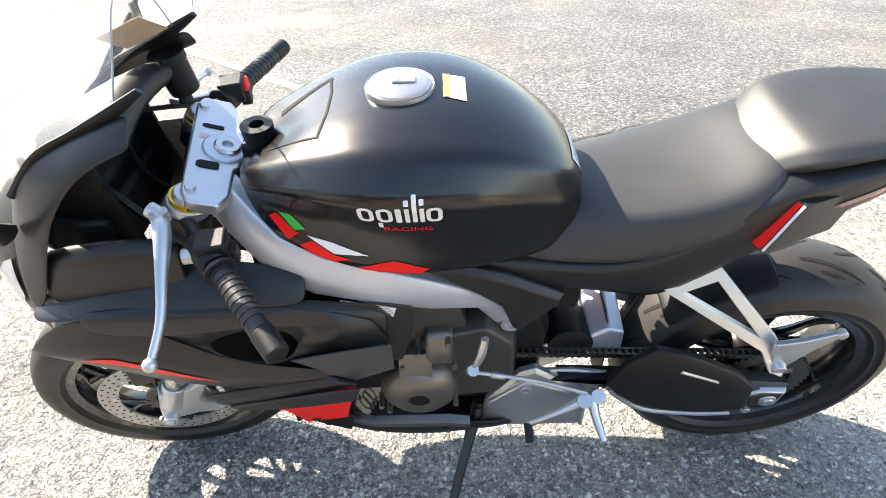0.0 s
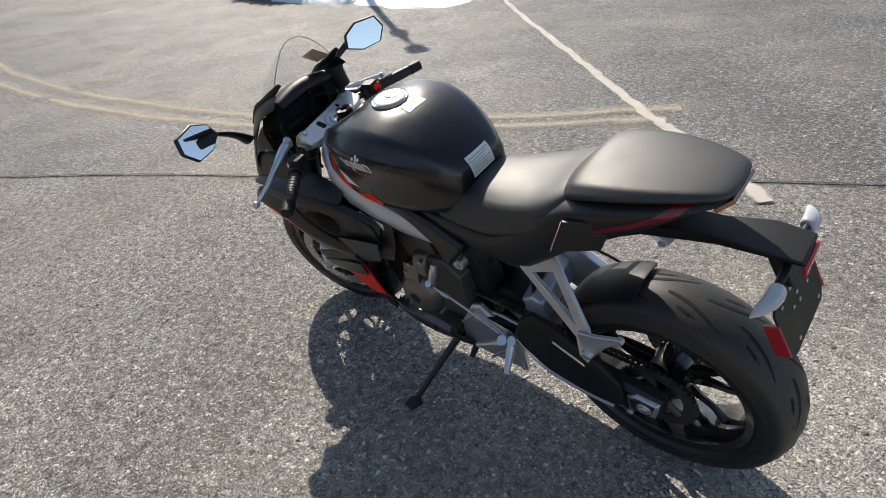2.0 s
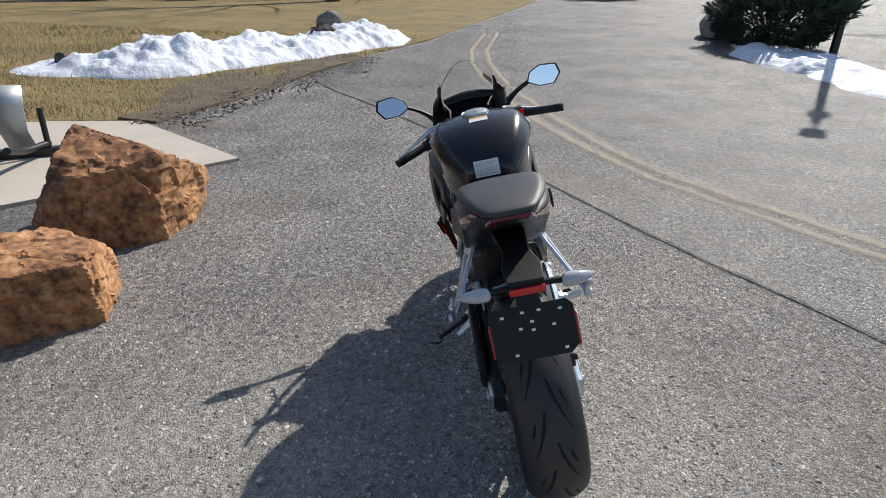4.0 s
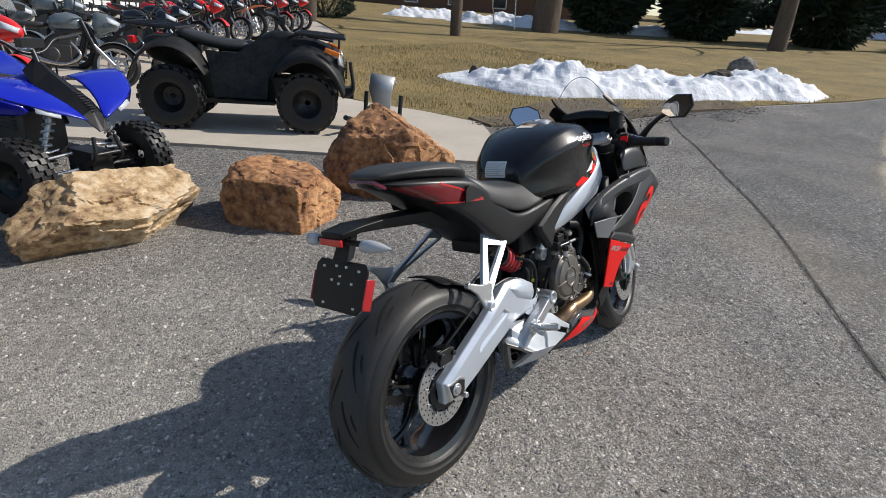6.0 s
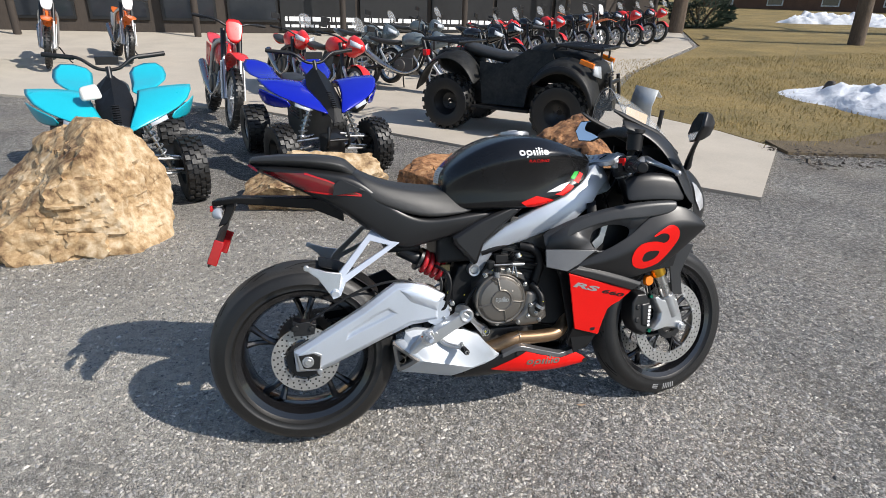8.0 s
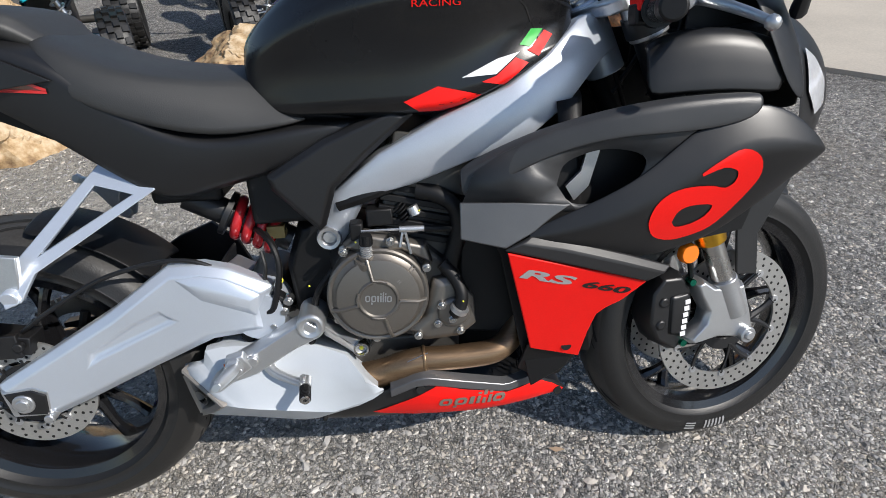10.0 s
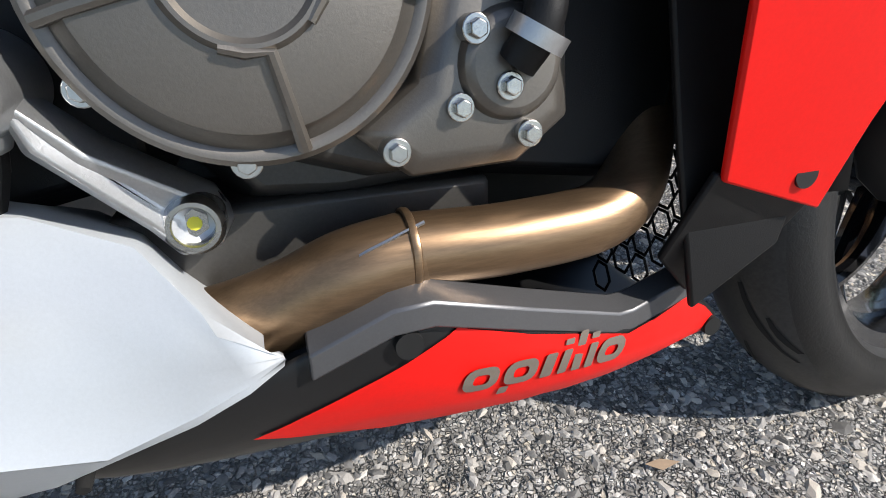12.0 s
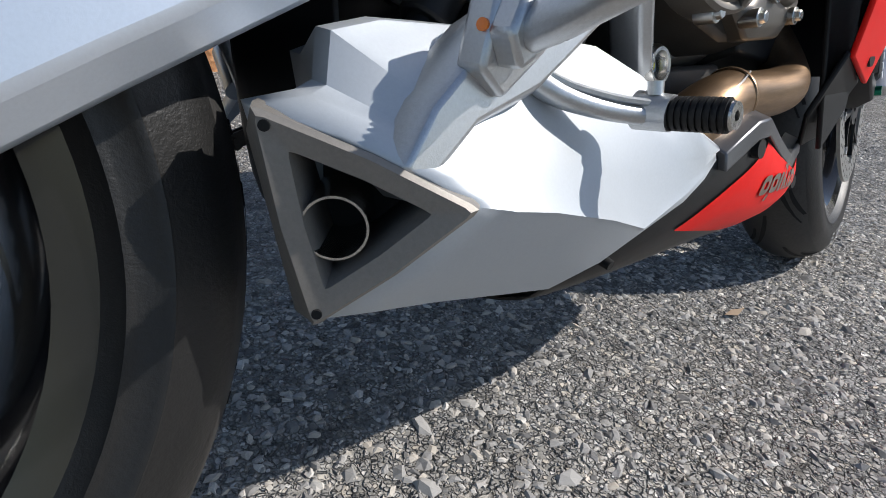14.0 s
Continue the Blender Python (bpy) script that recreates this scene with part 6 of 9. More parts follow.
for s in (-1, 1):
    upper = shell("upper_fairing", [
        (1.355, [(0.079, 0.940), (0.140, 0.890), (0.180, 0.825), (0.197, 0.770)]),
        (1.315, [(0.115, 0.982), (0.155, 0.925), (0.186, 0.860), (0.202, 0.800)]),
        (1.275, [(0.124, 1.012), (0.158, 0.968), (0.182, 0.925), (0.194, 0.890)]),
        (1.235, [(0.128, 1.034), (0.152, 1.008), (0.169, 0.984), (0.178, 0.964)]),
        (1.165, [(0.126, 1.062), (0.145, 1.050), (0.157, 1.039), (0.164, 1.026)]),
        (1.095, [(0.120, 1.086), (0.136, 1.071), (0.147, 1.056), (0.154, 1.044)])], "black_satin", "satin black upper side fairing", s=s)
    low = shell("side_fairing", [
        (1.385, [(0.222, 0.712), (0.224, 0.706), (0.218, 0.700), (0.210, 0.695)]),
        (1.322, [(0.222, 0.777), (0.246, 0.722), (0.234, 0.682), (0.202, 0.634)]),
        (1.227, [(0.226, 0.800), (0.250, 0.728), (0.234, 0.657), (0.196, 0.557)]),
        (1.147, [(0.228, 0.750), (0.250, 0.676), (0.234, 0.614), (0.196, 0.537)]),
        (1.085, [(0.234, 0.692), (0.248, 0.642), (0.234, 0.592), (0.202, 0.532)]),
        (1.000, [(0.230, 0.650), (0.240, 0.608), (0.230, 0.584), (0.211, 0.560)]),
        (0.900, [(0.214, 0.606), (0.222, 0.597), (0.220, 0.590), (0.214, 0.582)])], "black_satin", "satin black side fairing panel", s=s, sharp=(1,))
    # right arm takes the lighter tone, sunlight put into its colour; left stays black
    shell("fairing_arm", [
        (1.260, [(0.220, 0.806), (0.236, 0.800), (0.240, 0.765)]),
        (1.140, [(0.215, 0.806), (0.232, 0.798), (0.238, 0.748)]),
        (1.050, [(0.205, 0.795), (0.224, 0.786), (0.230, 0.752)]),
        (0.950, [(0.180, 0.770), (0.200, 0.760), (0.206, 0.728)]),
        (0.870, [(0.165, 0.738), (0.184, 0.728), (0.190, 0.685)]),
        (0.800, [(0.150, 0.702), (0.168, 0.692), (0.176, 0.640)])], "sidelight_grey" if s < 0 else "black_satin", s=s, sharp=(1,))
    if s > 0:
        shell("fairing_shelf", [
            (1.350, [(0.150, 0.786), (0.195, 0.792), (0.226, 0.780)]),
            (1.246, [(0.150, 0.828), (0.198, 0.818), (0.234, 0.797)]),
            (1.100, [(0.150, 0.842), (0.194, 0.826), (0.226, 0.795)]),
            (1.000, [(0.146, 0.826), (0.182, 0.808), (0.208, 0.780)]),
            (0.920, [(0.148, 0.796), (0.170, 0.782), (0.190, 0.756)])], "black_satin", "black inner shelf of the fairing", s=s)
    bm = bmesh.new()
    side_plate(bm, [(1.175, 0.76), (1.335, 0.76), (1.345, 0.90), (1.300, 0.965), (1.200, 0.985)], s * 0.100, 0.006)
    part("cockpit_liner", bm, "black_plastic", bike)
    bm = bmesh.new()
    sheet(bm, [[(x, s * (y - 0.030), z1 + 0.006), (x, s * (y - 0.006), z1), (x, s * y, (z0 + z1) / 2), (x, s * (y + 0.008), z0)] for x, y, z0, z1 in
               ((1.095, 0.178, 0.798, 0.868), (1.130, 0.186, 0.800, 0.888), (1.190, 0.192, 0.802, 0.894), (1.260, 0.194, 0.800, 0.886), (1.315, 0.190, 0.792, 0.866))])
    part("nose_side", bm, "black_satin", bike, "black side panel of the nose", solid=0.004, subsurf=1)
    # middle panel with its air scoop
    bm = bmesh.new()
    edges = []
    for line in ([(0.800, 0.640), (0.826, 0.700), (0.870, 0.728), (0.950, 0.762), (1.050, 0.788), (1.140, 0.800), (1.230, 0.790), (1.245, 0.755), (1.170, 0.728), (1.100, 0.676), (1.000, 0.634), (0.985, 0.630), (0.890, 0.644)],
                 spline([(0.952, 0.676), (0.962, 0.706), (0.990, 0.722), (1.030, 0.730), (1.075, 0.722), (1.086, 0.704), (1.066, 0.674), (1.018, 0.648), (0.975, 0.646), (0.952, 0.676)], 3)[:-1]):
        vs = [bm.verts.new((x, s * (float(np.interp(x, [0.8, 0.95, 1.1, 1.25], [0.176, 0.202, 0.230, 0.236])) + (0.70 - z) * 0.10), z)) for x, z in [(p[0], p[1]) for p in line]]
        edges += [bm.edges.new((vs[k], vs[(k + 1) % len(vs)])) for k in range(len(vs))]
    bmesh.ops.triangle_fill(bm, use_beauty=True, edges=edges)
    # sunlit tone on the right only; the left keeps plain satin black
    part("middle_fairing", bm, "sidelight_grey" if s < 0 else "black_satin", bike, "satin black fairing panel with an air scoop", solid=0.004)
    if s > 0:
        bm = bmesh.new()
        side_plate(bm, [(0.785, 0.570), (0.762, 0.640), (0.758, 0.700), (0.800, 0.718), (0.870, 0.736), (0.930, 0.720), (0.930, 0.640), (0.880, 0.575)], lambda x, z: 0.150 + (x - 0.76) * 0.20 + (0.70 - z) * 0.12, 0.005)
        part("fairing_flank", bm, "black_satin", bike, bevel=0.002)
    bm = bmesh.new()
    side_plate(bm, [(0.798, 0.656), (0.890, 0.652), (0.972, 0.646), (0.944, 0.628), (0.912, 0.604), (0.868, 0.580), (0.796, 0.598)], lambda x, z, s=s: s * (0.204 + (0.62 - z) * 0.20 + (x - 0.80) * 0.10), 0.006)
    # left insert darker: shade put into its colour, same plastic as the right
    part("grey_panel", bm, "grey_plastic" if s < 0 else "sidelight_grey", bike, "textured dark grey fairing insert", bevel=0.002)
    bm = bmesh.new()
    loft(bm, [[(x, s * y, z), (x + 0.030, s * (y + 0.001), z + 0.014 * w), (x + 0.046, s * (y - 0.010), z + 0.024 * w), (x + 0.046, s * (y - 0.018), z + 0.020 * w), (x + 0.002, s * (y - 0.008), z - 0.003)]
               for x, y, z, w in ((0.862, 0.232, 0.582, 0.75), (0.930, 0.229, 0.560, 1.0), (1.030, 0.224, 0.527, 1.0), (1.112, 0.216, 0.498, 0.9))])
    part("fairing_lip", bm, "lip_dark", bike, "dark satin lip over the red panel", bevel=0.003)

    def panel_y(x, z, s=s):
        return s * (0.172 + (z - 0.365) * 0.27)

    RED = [(0.868, 0.577), (1.114, 0.495), (1.077, 0.458), (1.050, 0.443), (1.036, 0.430), (1.026, 0.389), (1.017, 0.328), (0.922, 0.360), (0.896, 0.466)]
    bm = bmesh.new()
    side_plate(bm, RED, panel_y, 0.006)
    red_panel = part("lower_panel", bm, "red", bike, "bright red lower fairing panel", bevel=0.002)
    bm = bmesh.new()
    rod(bm, (0.990, panel_y(0, 0.357) - s * 0.01, 0.357), (0.990, panel_y(0, 0.357) + s * 0.0036, 0.357), 0.0095, segs=20)
    part("panel_screw", bm, "black_satin", red_panel)
    bm = bmesh.new()
    side_plate(bm, [(0.918, 0.366), (1.018, 0.332), (0.992, 0.268), (0.945, 0.262), (0.905, 0.300)], lambda x, z, s=s: s * (0.120 + (z - 0.25) * 0.42), 0.006)
    part("lower_panel_edge", bm, "black_plastic", red_panel, bevel=0.002)
    bm = bmesh.new()
    side_plate(bm, [(0.845, 0.60), (0.872, 0.54), (0.905, 0.37), (0.93, 0.26), (1.00, 0.30), (1.03, 0.42), (1.11, 0.49), (1.11, 0.60)], s * 0.150, 0.006)
    part("radiator_shroud", bm, "black_plastic", bike, bevel=0.002)
    if s > 0:
        bm = bmesh.new()
        side_plate(bm, [(0.856, 0.590), (0.930, 0.570), (1.120, 0.502), (1.098, 0.474), (1.000, 0.480), (0.880, 0.518)], lambda x, z: panel_y(x, z) + 0.010, 0.006)
        part("panel_cover", bm, "black_satin", red_panel, "black cover over the red panel", bevel=0.002)
    # model mark: slanted silver letters and black numerals along the panel's upper edge
    for text, x0, size, wide, mat, lab in () if s > 0 else (("RS", 0.886, 0.026, 3.3, "grey_print", "slanted silver letters"), ("660", 0.996, 0.0205, 2.75, "black_satin", "slanted black numerals")):
        bm = bmesh.new()
        me = word_mesh(text, size, size * 0.035)
        bm.from_mesh(me)
        for v in bm.verts:
            u, h = v.co.x * wide if s < 0 else -v.co.x * wide, v.co.y
            px2 = (x0 + u if s < 0 else 1.088 - (x0 - 0.888) + u) + h * 0.85 * -s
            pz = 0.5285 - (px2 - 0.888) * 0.292 + h
            v.co = (px2, panel_y(px2, pz) + s * 0.0042, pz)
        part("model_mark", bm, mat, red_panel, lab)
    # large red mark on the side panel: a closed bowl with a hooked stem; the left panel shows a slim flash
    if s > 0:
        decal("side_flash", [(1.300, 0.706), (1.235, 0.716), (1.150, 0.670), (1.085, 0.634), (1.150, 0.646), (1.235, 0.690)], 0.30, "red", low, low, "slim red flash", cuts=3, off=0.002)
    bm = bmesh.new()
    ring = spline([(1.165, 0.690), (1.196, 0.710), (1.229, 0.724), (1.258, 0.710), (1.269, 0.682), (1.261, 0.655), (1.238, 0.616), (1.213, 0.588), (1.183, 0.576), (1.146, 0.571), (1.110, 0.583),
                   (1.093, 0.612), (1.098, 0.643), (1.120, 0.663), (1.151, 0.670), (1.188, 0.668), (1.213, 0.662), (1.227, 0.672), (1.225, 0.689), (1.201, 0.697), (1.167, 0.686)], 3)
    hole = spline([(1.134, 0.609), (1.140, 0.628), (1.159, 0.636), (1.189, 0.635), (1.201, 0.629), (1.192, 0.611), (1.170, 0.600), (1.145, 0.598), (1.134, 0.609)], 3)[:-1]
    edges = []
    for line in (ring, hole):
        vs = [bm.verts.new((p[0], s * 0.30, p[1])) for p in line]
        edges += [bm.edges.new((vs[k], vs[(k + 1) % len(vs)])) for k in range(len(vs))]
    bmesh.ops.triangle_fill(bm, use_beauty=True, edges=edges)
    for _ in range(2):
        bmesh.ops.subdivide_edges(bm, edges=[e for e in bm.edges if e.calc_length() > 0.008], cuts=1)
        bmesh.ops.triangulate(bm, faces=bm.faces[:])
    if s < 0:
        wrap(part("side_mark", bm, "red", low, "large red brand mark"), low, 0.0015)
    # mirrors
    bm = bmesh.new()
    hexa = [(0.290, 1.022), (0.300, 1.062), (0.345, 1.088), (0.415, 1.085), (0.432, 1.045), (0.405, 1.003), (0.340, 1.000)]
    loft(bm, [[(1.238, s * y, z) for y, z in hexa], [(1.244, s * y, z) for y, z in [(0.363 + (a - 0.363) * 1.05, 1.045 + (b - 1.045) * 1.05) for a, b in hexa]],
              [(1.262, s * (0.36 + (y - 0.363) * 0.9), 1.043 + (z - 1.045) * 0.9) for y, z in hexa], [(1.285, s * (0.35 + (y - 0.363) * 0.5), 1.038 + (z - 1.045) * 0.5) for y, z in hexa]])
    turn_in = Matrix.Translation((1.262, s * 0.315, 0)) @ Matrix.Rotation(s * radians(24), 4, 'Z') @ Matrix.Diagonal((1, 1.07, 1, 1)) @ Matrix.Translation((-1.262, -s * 0.315, 0))
    for v in bm.verts:
        v.co.x += (v.co.z - 1.045) * (0.30 if s > 0 else 0.27)
        v.co = turn_in @ v.co
    mirror = part("mirror", bm, "black_satin", bike, "black-shelled mirror", bevel=0.003)
    bm = bmesh.new()
    bm.faces.new([bm.verts.new(turn_in @ Vector((1.2365 + (z - 1.045) * (0.279 if s > 0 else 0.251), s * (0.363 + (y - 0.363) * 0.93), 1.045 + (z - 1.045) * 0.93))) for y, z in hexa])
    part("mirror_glass", bm, "mirror", mirror, "mirror glass")
    bm = bmesh.new()
    tube(bm, [(1.335, s * 0.165, 0.915), (1.320, s * 0.200, 0.955), (1.300, s * 0.250, 0.995), (1.275, s * 0.315, 1.030)], [0.022, 0.015, 0.011, 0.011], segs=10, flat=0.6)
    part("mirror_stalk", bm, "black_satin", mirror)
    # headlamp
    bm = bmesh.new()
    patch_mesh(bm, [(1.364, s * 0.3, 0.856), (1.388, s * 0.3, 0.842), (1.424, s * 0.3, 0.805), (1.434, s * 0.3, 0.764), (1.398, s * 0.3, 0.752), (1.368, s * 0.3, 0.792)], 2)
    lamp = wrap(part("headlamp", bm, material("clear headlamp lens", (0.50, 0.51, 0.53), 0.15, coat=1.0, var=0.1, bump=0.0), nose, "clear headlamp lens"), nose, 0.004)
# air-duct metal behind the side openings
for s in (-1, 1):
    bm = bmesh.new()
    slab(bm, [(0.975, s * 0.175, 0.665), (0.998, s * 0.180, 0.690), (1.010, s * 0.182, 0.740), (1.030, s * 0.182, 0.735), (1.012, s * 0.18, 0.665), (0.99, s * 0.175, 0.640)], 0.008)
    if s < 0:
        part("duct_bracket", bm, "aluminium", bike)
    bm = bmesh.new()
    side_plate(bm, [(0.90, 0.50), (1.30, 0.56), (1.34, 0.70), (1.24, 0.78), (1.05, 0.77), (0.88, 0.72)], s * 0.165, 0.006)
    part("inner_fairing", bm, "black_plastic", bike)
bm = bmesh.new()
rows = []
for z in (0.34, 0.50, 0.66, 0.80):
    rows.append([(1.085 - 0.05 * (abs(y) / 0.17) ** 2 - (z - 0.34) * 0.10, y, z) for y in np.linspace(-0.17, 0.17, 7)])
sheet(bm, rows)
part("radiator", bm, "black_plastic", bike, "black curved radiator", solid=0.03)
bm = bmesh.new()
for k in range(5):
    for j in range(4):
        cx, cz = 0.93 + 0.02 * k, 0.24 + 0.028 * j + (0.014 if k % 2 else 0)
        for q in range(6):
            a0, a1 = math.pi / 3 * q, math.pi / 3 * (q + 1)
            rod(bm, (cx, 0.02 + 0.013 * math.cos(a0) - 0.06, cz + 0.014 * math.sin(a0)), (cx, 0.02 + 0.013 * math.cos(a1) - 0.06, cz + 0.014 * math.sin(a1)), 0.0016, segs=4)
bmx = bmesh.new()
side_plate(bmx, [(0.80, 0.24), (0.80, 0.62), (1.02, 0.66), (1.04, 0.40), (1.00, 0.24)], 0.03, 0.006)
part("grille_backing", bmx, "black_plastic", bike)
part("stone_grille", bm, "black_plastic", bike, "black honeycomb grille")
# belly pan
bm = bmesh.new()
cols = [(0.500, [(0.095, 0.225), (0.105, 0.212), (0.100, 0.196), (0.080, 0.182), (0.04, 0.174), (0, 0.171)]),
        (0.560, [(0.134, 0.240), (0.136, 0.228), (0.128, 0.208), (0.100, 0.186), (0.05, 0.174), (0, 0.171)]),
        (0.640, [(0.158, 0.285), (0.157, 0.258), (0.146, 0.226), (0.118, 0.193), (0.06, 0.176), (0, 0.171)]),
        (0.705, [(0.166, 0.310), (0.167, 0.275), (0.155, 0.232), (0.126, 0.195), (0.06, 0.178), (0, 0.172)]),
        (0.730, [(0.166, 0.312), (0.167, 0.272), (0.156, 0.230), (0.127, 0.194), (0.06, 0.178), (0, 0.173)]),
        (0.800, [(0.152, 0.286), (0.160, 0.255), (0.150, 0.220), (0.124, 0.188), (0.06, 0.178), (0, 0.174)]),
        (0.885, [(0.136, 0.258), (0.146, 0.238), (0.138, 0.212), (0.114, 0.186), (0.06, 0.179), (0, 0.176)]),
        (0.950, [(0.121, 0.266), (0.127, 0.238), (0.119, 0.208), (0.098, 0.188), (0.05, 0.182), (0, 0.180)]),
        (1.002, [(0.100, 0.226), (0.103, 0.213), (0.097, 0.199), (0.080, 0.190), (0.04, 0.186), (0, 0.185)]),
        (1.020, [(0.090, 0.206), (0.092, 0.200), (0.088, 0.194), (0.074, 0.190), (0.04, 0.187), (0, 0.187)])]
sheet(bm, [[(x, y, z) for y, z in c] + [(x, -y, z) for y, z in c[-2::-1]] for x, c in cols])
belly = part("belly_pan", bm, "black_satin", bike, "black belly pan", solid=0.005, subsurf=1)
for s in (-1, 1):
    if s < 0:
        decal("belly_flash", [(0.622, 0.231), (0.747, 0.290), (0.800, 0.270), (0.885, 0.244), (0.953, 0.250), (0.985, 0.230), (1.012, 0.206), (1.008, 0.195), (0.97, 0.1925), (0.90, 0.190), (0.82, 0.193), (0.74, 0.205)], s * 0.19, "red", belly, belly, "bright red belly pan flash", cuts=4, off=0.0015)
        bm = bmesh.new()
        wordmark(bm, 0.130, 0.030, Matrix(((1, 0.25, 0, 0.748), (0, 0, 1, s * 0.19), (-0.10, 1, 0, 0.240), (0, 0, 0, 1))))
        for block in pieces("mark_block", bm, "faded_print", belly, "grey brand mark block"):
            wrap(block, belly, 0.003)
    bm = bmesh.new()
    lip = [(0.660, 0.160, 0.294), (0.708, 0.165, 0.315), (0.732, 0.165, 0.316), (0.800, 0.151, 0.291), (0.878, 0.136, 0.264), (0.892, 0.133, 0.263), (0.950, 0.120, 0.272)]
    loft(bm, [[(x, s * (y + 0.006), z - 0.019), (x, s * (y + 0.005), z - 0.003), (x, s * (y - 0.013), z + 0.005), (x, s * (y - 0.015), z - 0.014)] for x, y, z in lip])
    part("belly_lip", bm, "lip", belly, "satin grey belly pan lip", bevel=0.0015)
    for x, y, z in ((0.716, 0.166, 0.288), (0.998, 0.104, 0.208)):
        bm = bmesh.new()
        rod(bm, (x, s * (y - 0.012), z), (x, s * (y + 0.0045), z), 0.0085, segs=16)
        part("belly_screw", bm, "groove", belly)
# windscreen
bm = bmesh.new()
half_rows = [
    [(1.388, 0, 0.962), (1.375, 0.045, 0.958), (1.345, 0.090, 0.955), (1.305, 0.120, 0.966)],
    [(1.335, 0, 1.035), (1.325, 0.050, 1.028), (1.290, 0.096, 1.020), (1.245, 0.124, 1.023)],
    [(1.250, 0, 1.115), (1.240, 0.050, 1.105), (1.210, 0.094, 1.080), (1.175, 0.123, 1.058)],
    [(1.165, 0, 1.168), (1.155, 0.045, 1.158), (1.145, 0.088, 1.122), (1.142, 0.121, 1.075)],
    [(1.108, 0, 1.190), (1.106, 0.038, 1.180), (1.105, 0.075, 1.148), (1.112, 0.118, 1.090)]]
sheet(bm, [[(x, -y, z) for x, y, z in r[:0:-1]] + r for r in half_rows])
screen = part("windscreen", bm, "screen", bike, "clear curved windscreen", solid=0.003, subsurf=2)
screen.visible_shadow = False
for s in (-1, 1):
    bm = bmesh.new()
    tube(bm, [(1.318, s * 0.124, 0.955), (1.245, s * 0.127, 1.022), (1.175, s * 0.126, 1.056), (1.115, s * 0.123, 1.084), (1.072, s * 0.116, 1.108)], [0.010, 0.010, 0.010, 0.011, 0.006], segs=8, flat=0.6)
    part("screen_trim", bm, "black_plastic", screen)
bm = bmesh.new()
top = half_rows[-1]
tube(bm, [(x, -y, z) for x, y, z in top[:0:-1]] + top, 0.0014, segs=6, steps=6)
part("screen_edge", bm, material("polished screen edge", (0.30, 0.31, 0.32), 0.15, coat=0.5, bump=0), screen, "polished edge of the windscreen")
bm = bmesh.new()
slab(bm, [(1.222, -0.082, 1.091), (1.140, -0.080, 1.122), (1.118, -0.113, 1.090), (1.196, -0.114, 1.058)], 0.001)
# white sticker; the tan colour paints how it darkens against the light
part("screen_label", bm, material("paper tag in a backlit tan", (0.52, 0.40, 0.28), 0.6, var=0.08, bump=0.05), screen, "paper label stuck inside the screen")
bm = bmesh.new()
half_rows = [[(1.365, 0, 0.962), (1.352, 0.05, 0.955), (1.325, 0.092, 0.945)], [(1.300, 0, 1.010), (1.288, 0.055, 1.003), (1.262, 0.106, 0.992)],
             [(1.220, 0, 1.048), (1.212, 0.060, 1.040), (1.195, 0.116, 1.026)], [(1.150, 0, 1.066), (1.146, 0.060, 1.060), (1.136, 0.116, 1.050)], [(1.140, 0, 1.020), (1.138, 0.060, 1.014), (1.130, 0.114, 1.008)]]
sheet(bm, [[(x, -y, z) for x, y, z in r[:0:-1]] + r for r in half_rows])
part("inner_cowl", bm, "black_plastic", bike, "black cowl under the windscreen", solid=0.004, subsurf=1)
# cockpit
bm = bmesh.new()
loft(bm, [[(x, -w, z), (x, w, z), (x, w * 1.05, z - d), (x, -w * 1.05, z - d)] for x, w, z, d in ((1.235, 0.088, 0.915, 0.02), (1.250, 0.094, 0.930, 0.05), (1.305, 0.086, 0.990, 0.10), (1.335, 0.07, 0.980, 0.09))])
loft(bm, [[(x, -w, z), (x, w, z), (x, w, z - 0.09), (x, -w, z - 0.09)] for x, w, z in ((1.22, 0.11, 0.885), (1.26, 0.125, 0.895), (1.33, 0.105, 0.900), (1.40, 0.06, 0.88))])
dash = part("instrument_housing", bm, "black_plastic", bike, "black instrument housing", bevel=0.008)
bm = bmesh.new()
slab(bm, [(1.248, -0.075, 0.933), (1.248, 0.075, 0.933), (1.296, 0.070, 0.985), (1.296, -0.070, 0.985)], 0.006)
part("display", bm, "display", dash, "dark glossy instrument display")

# -- steering: fork, clamp, bars --
def fork_x(z):
    return 1.362 - 0.425 * (z - 0.302)


def fork_at(z, y, dx=0.0):
    return Vector((fork_x(z) + dx, y, z))


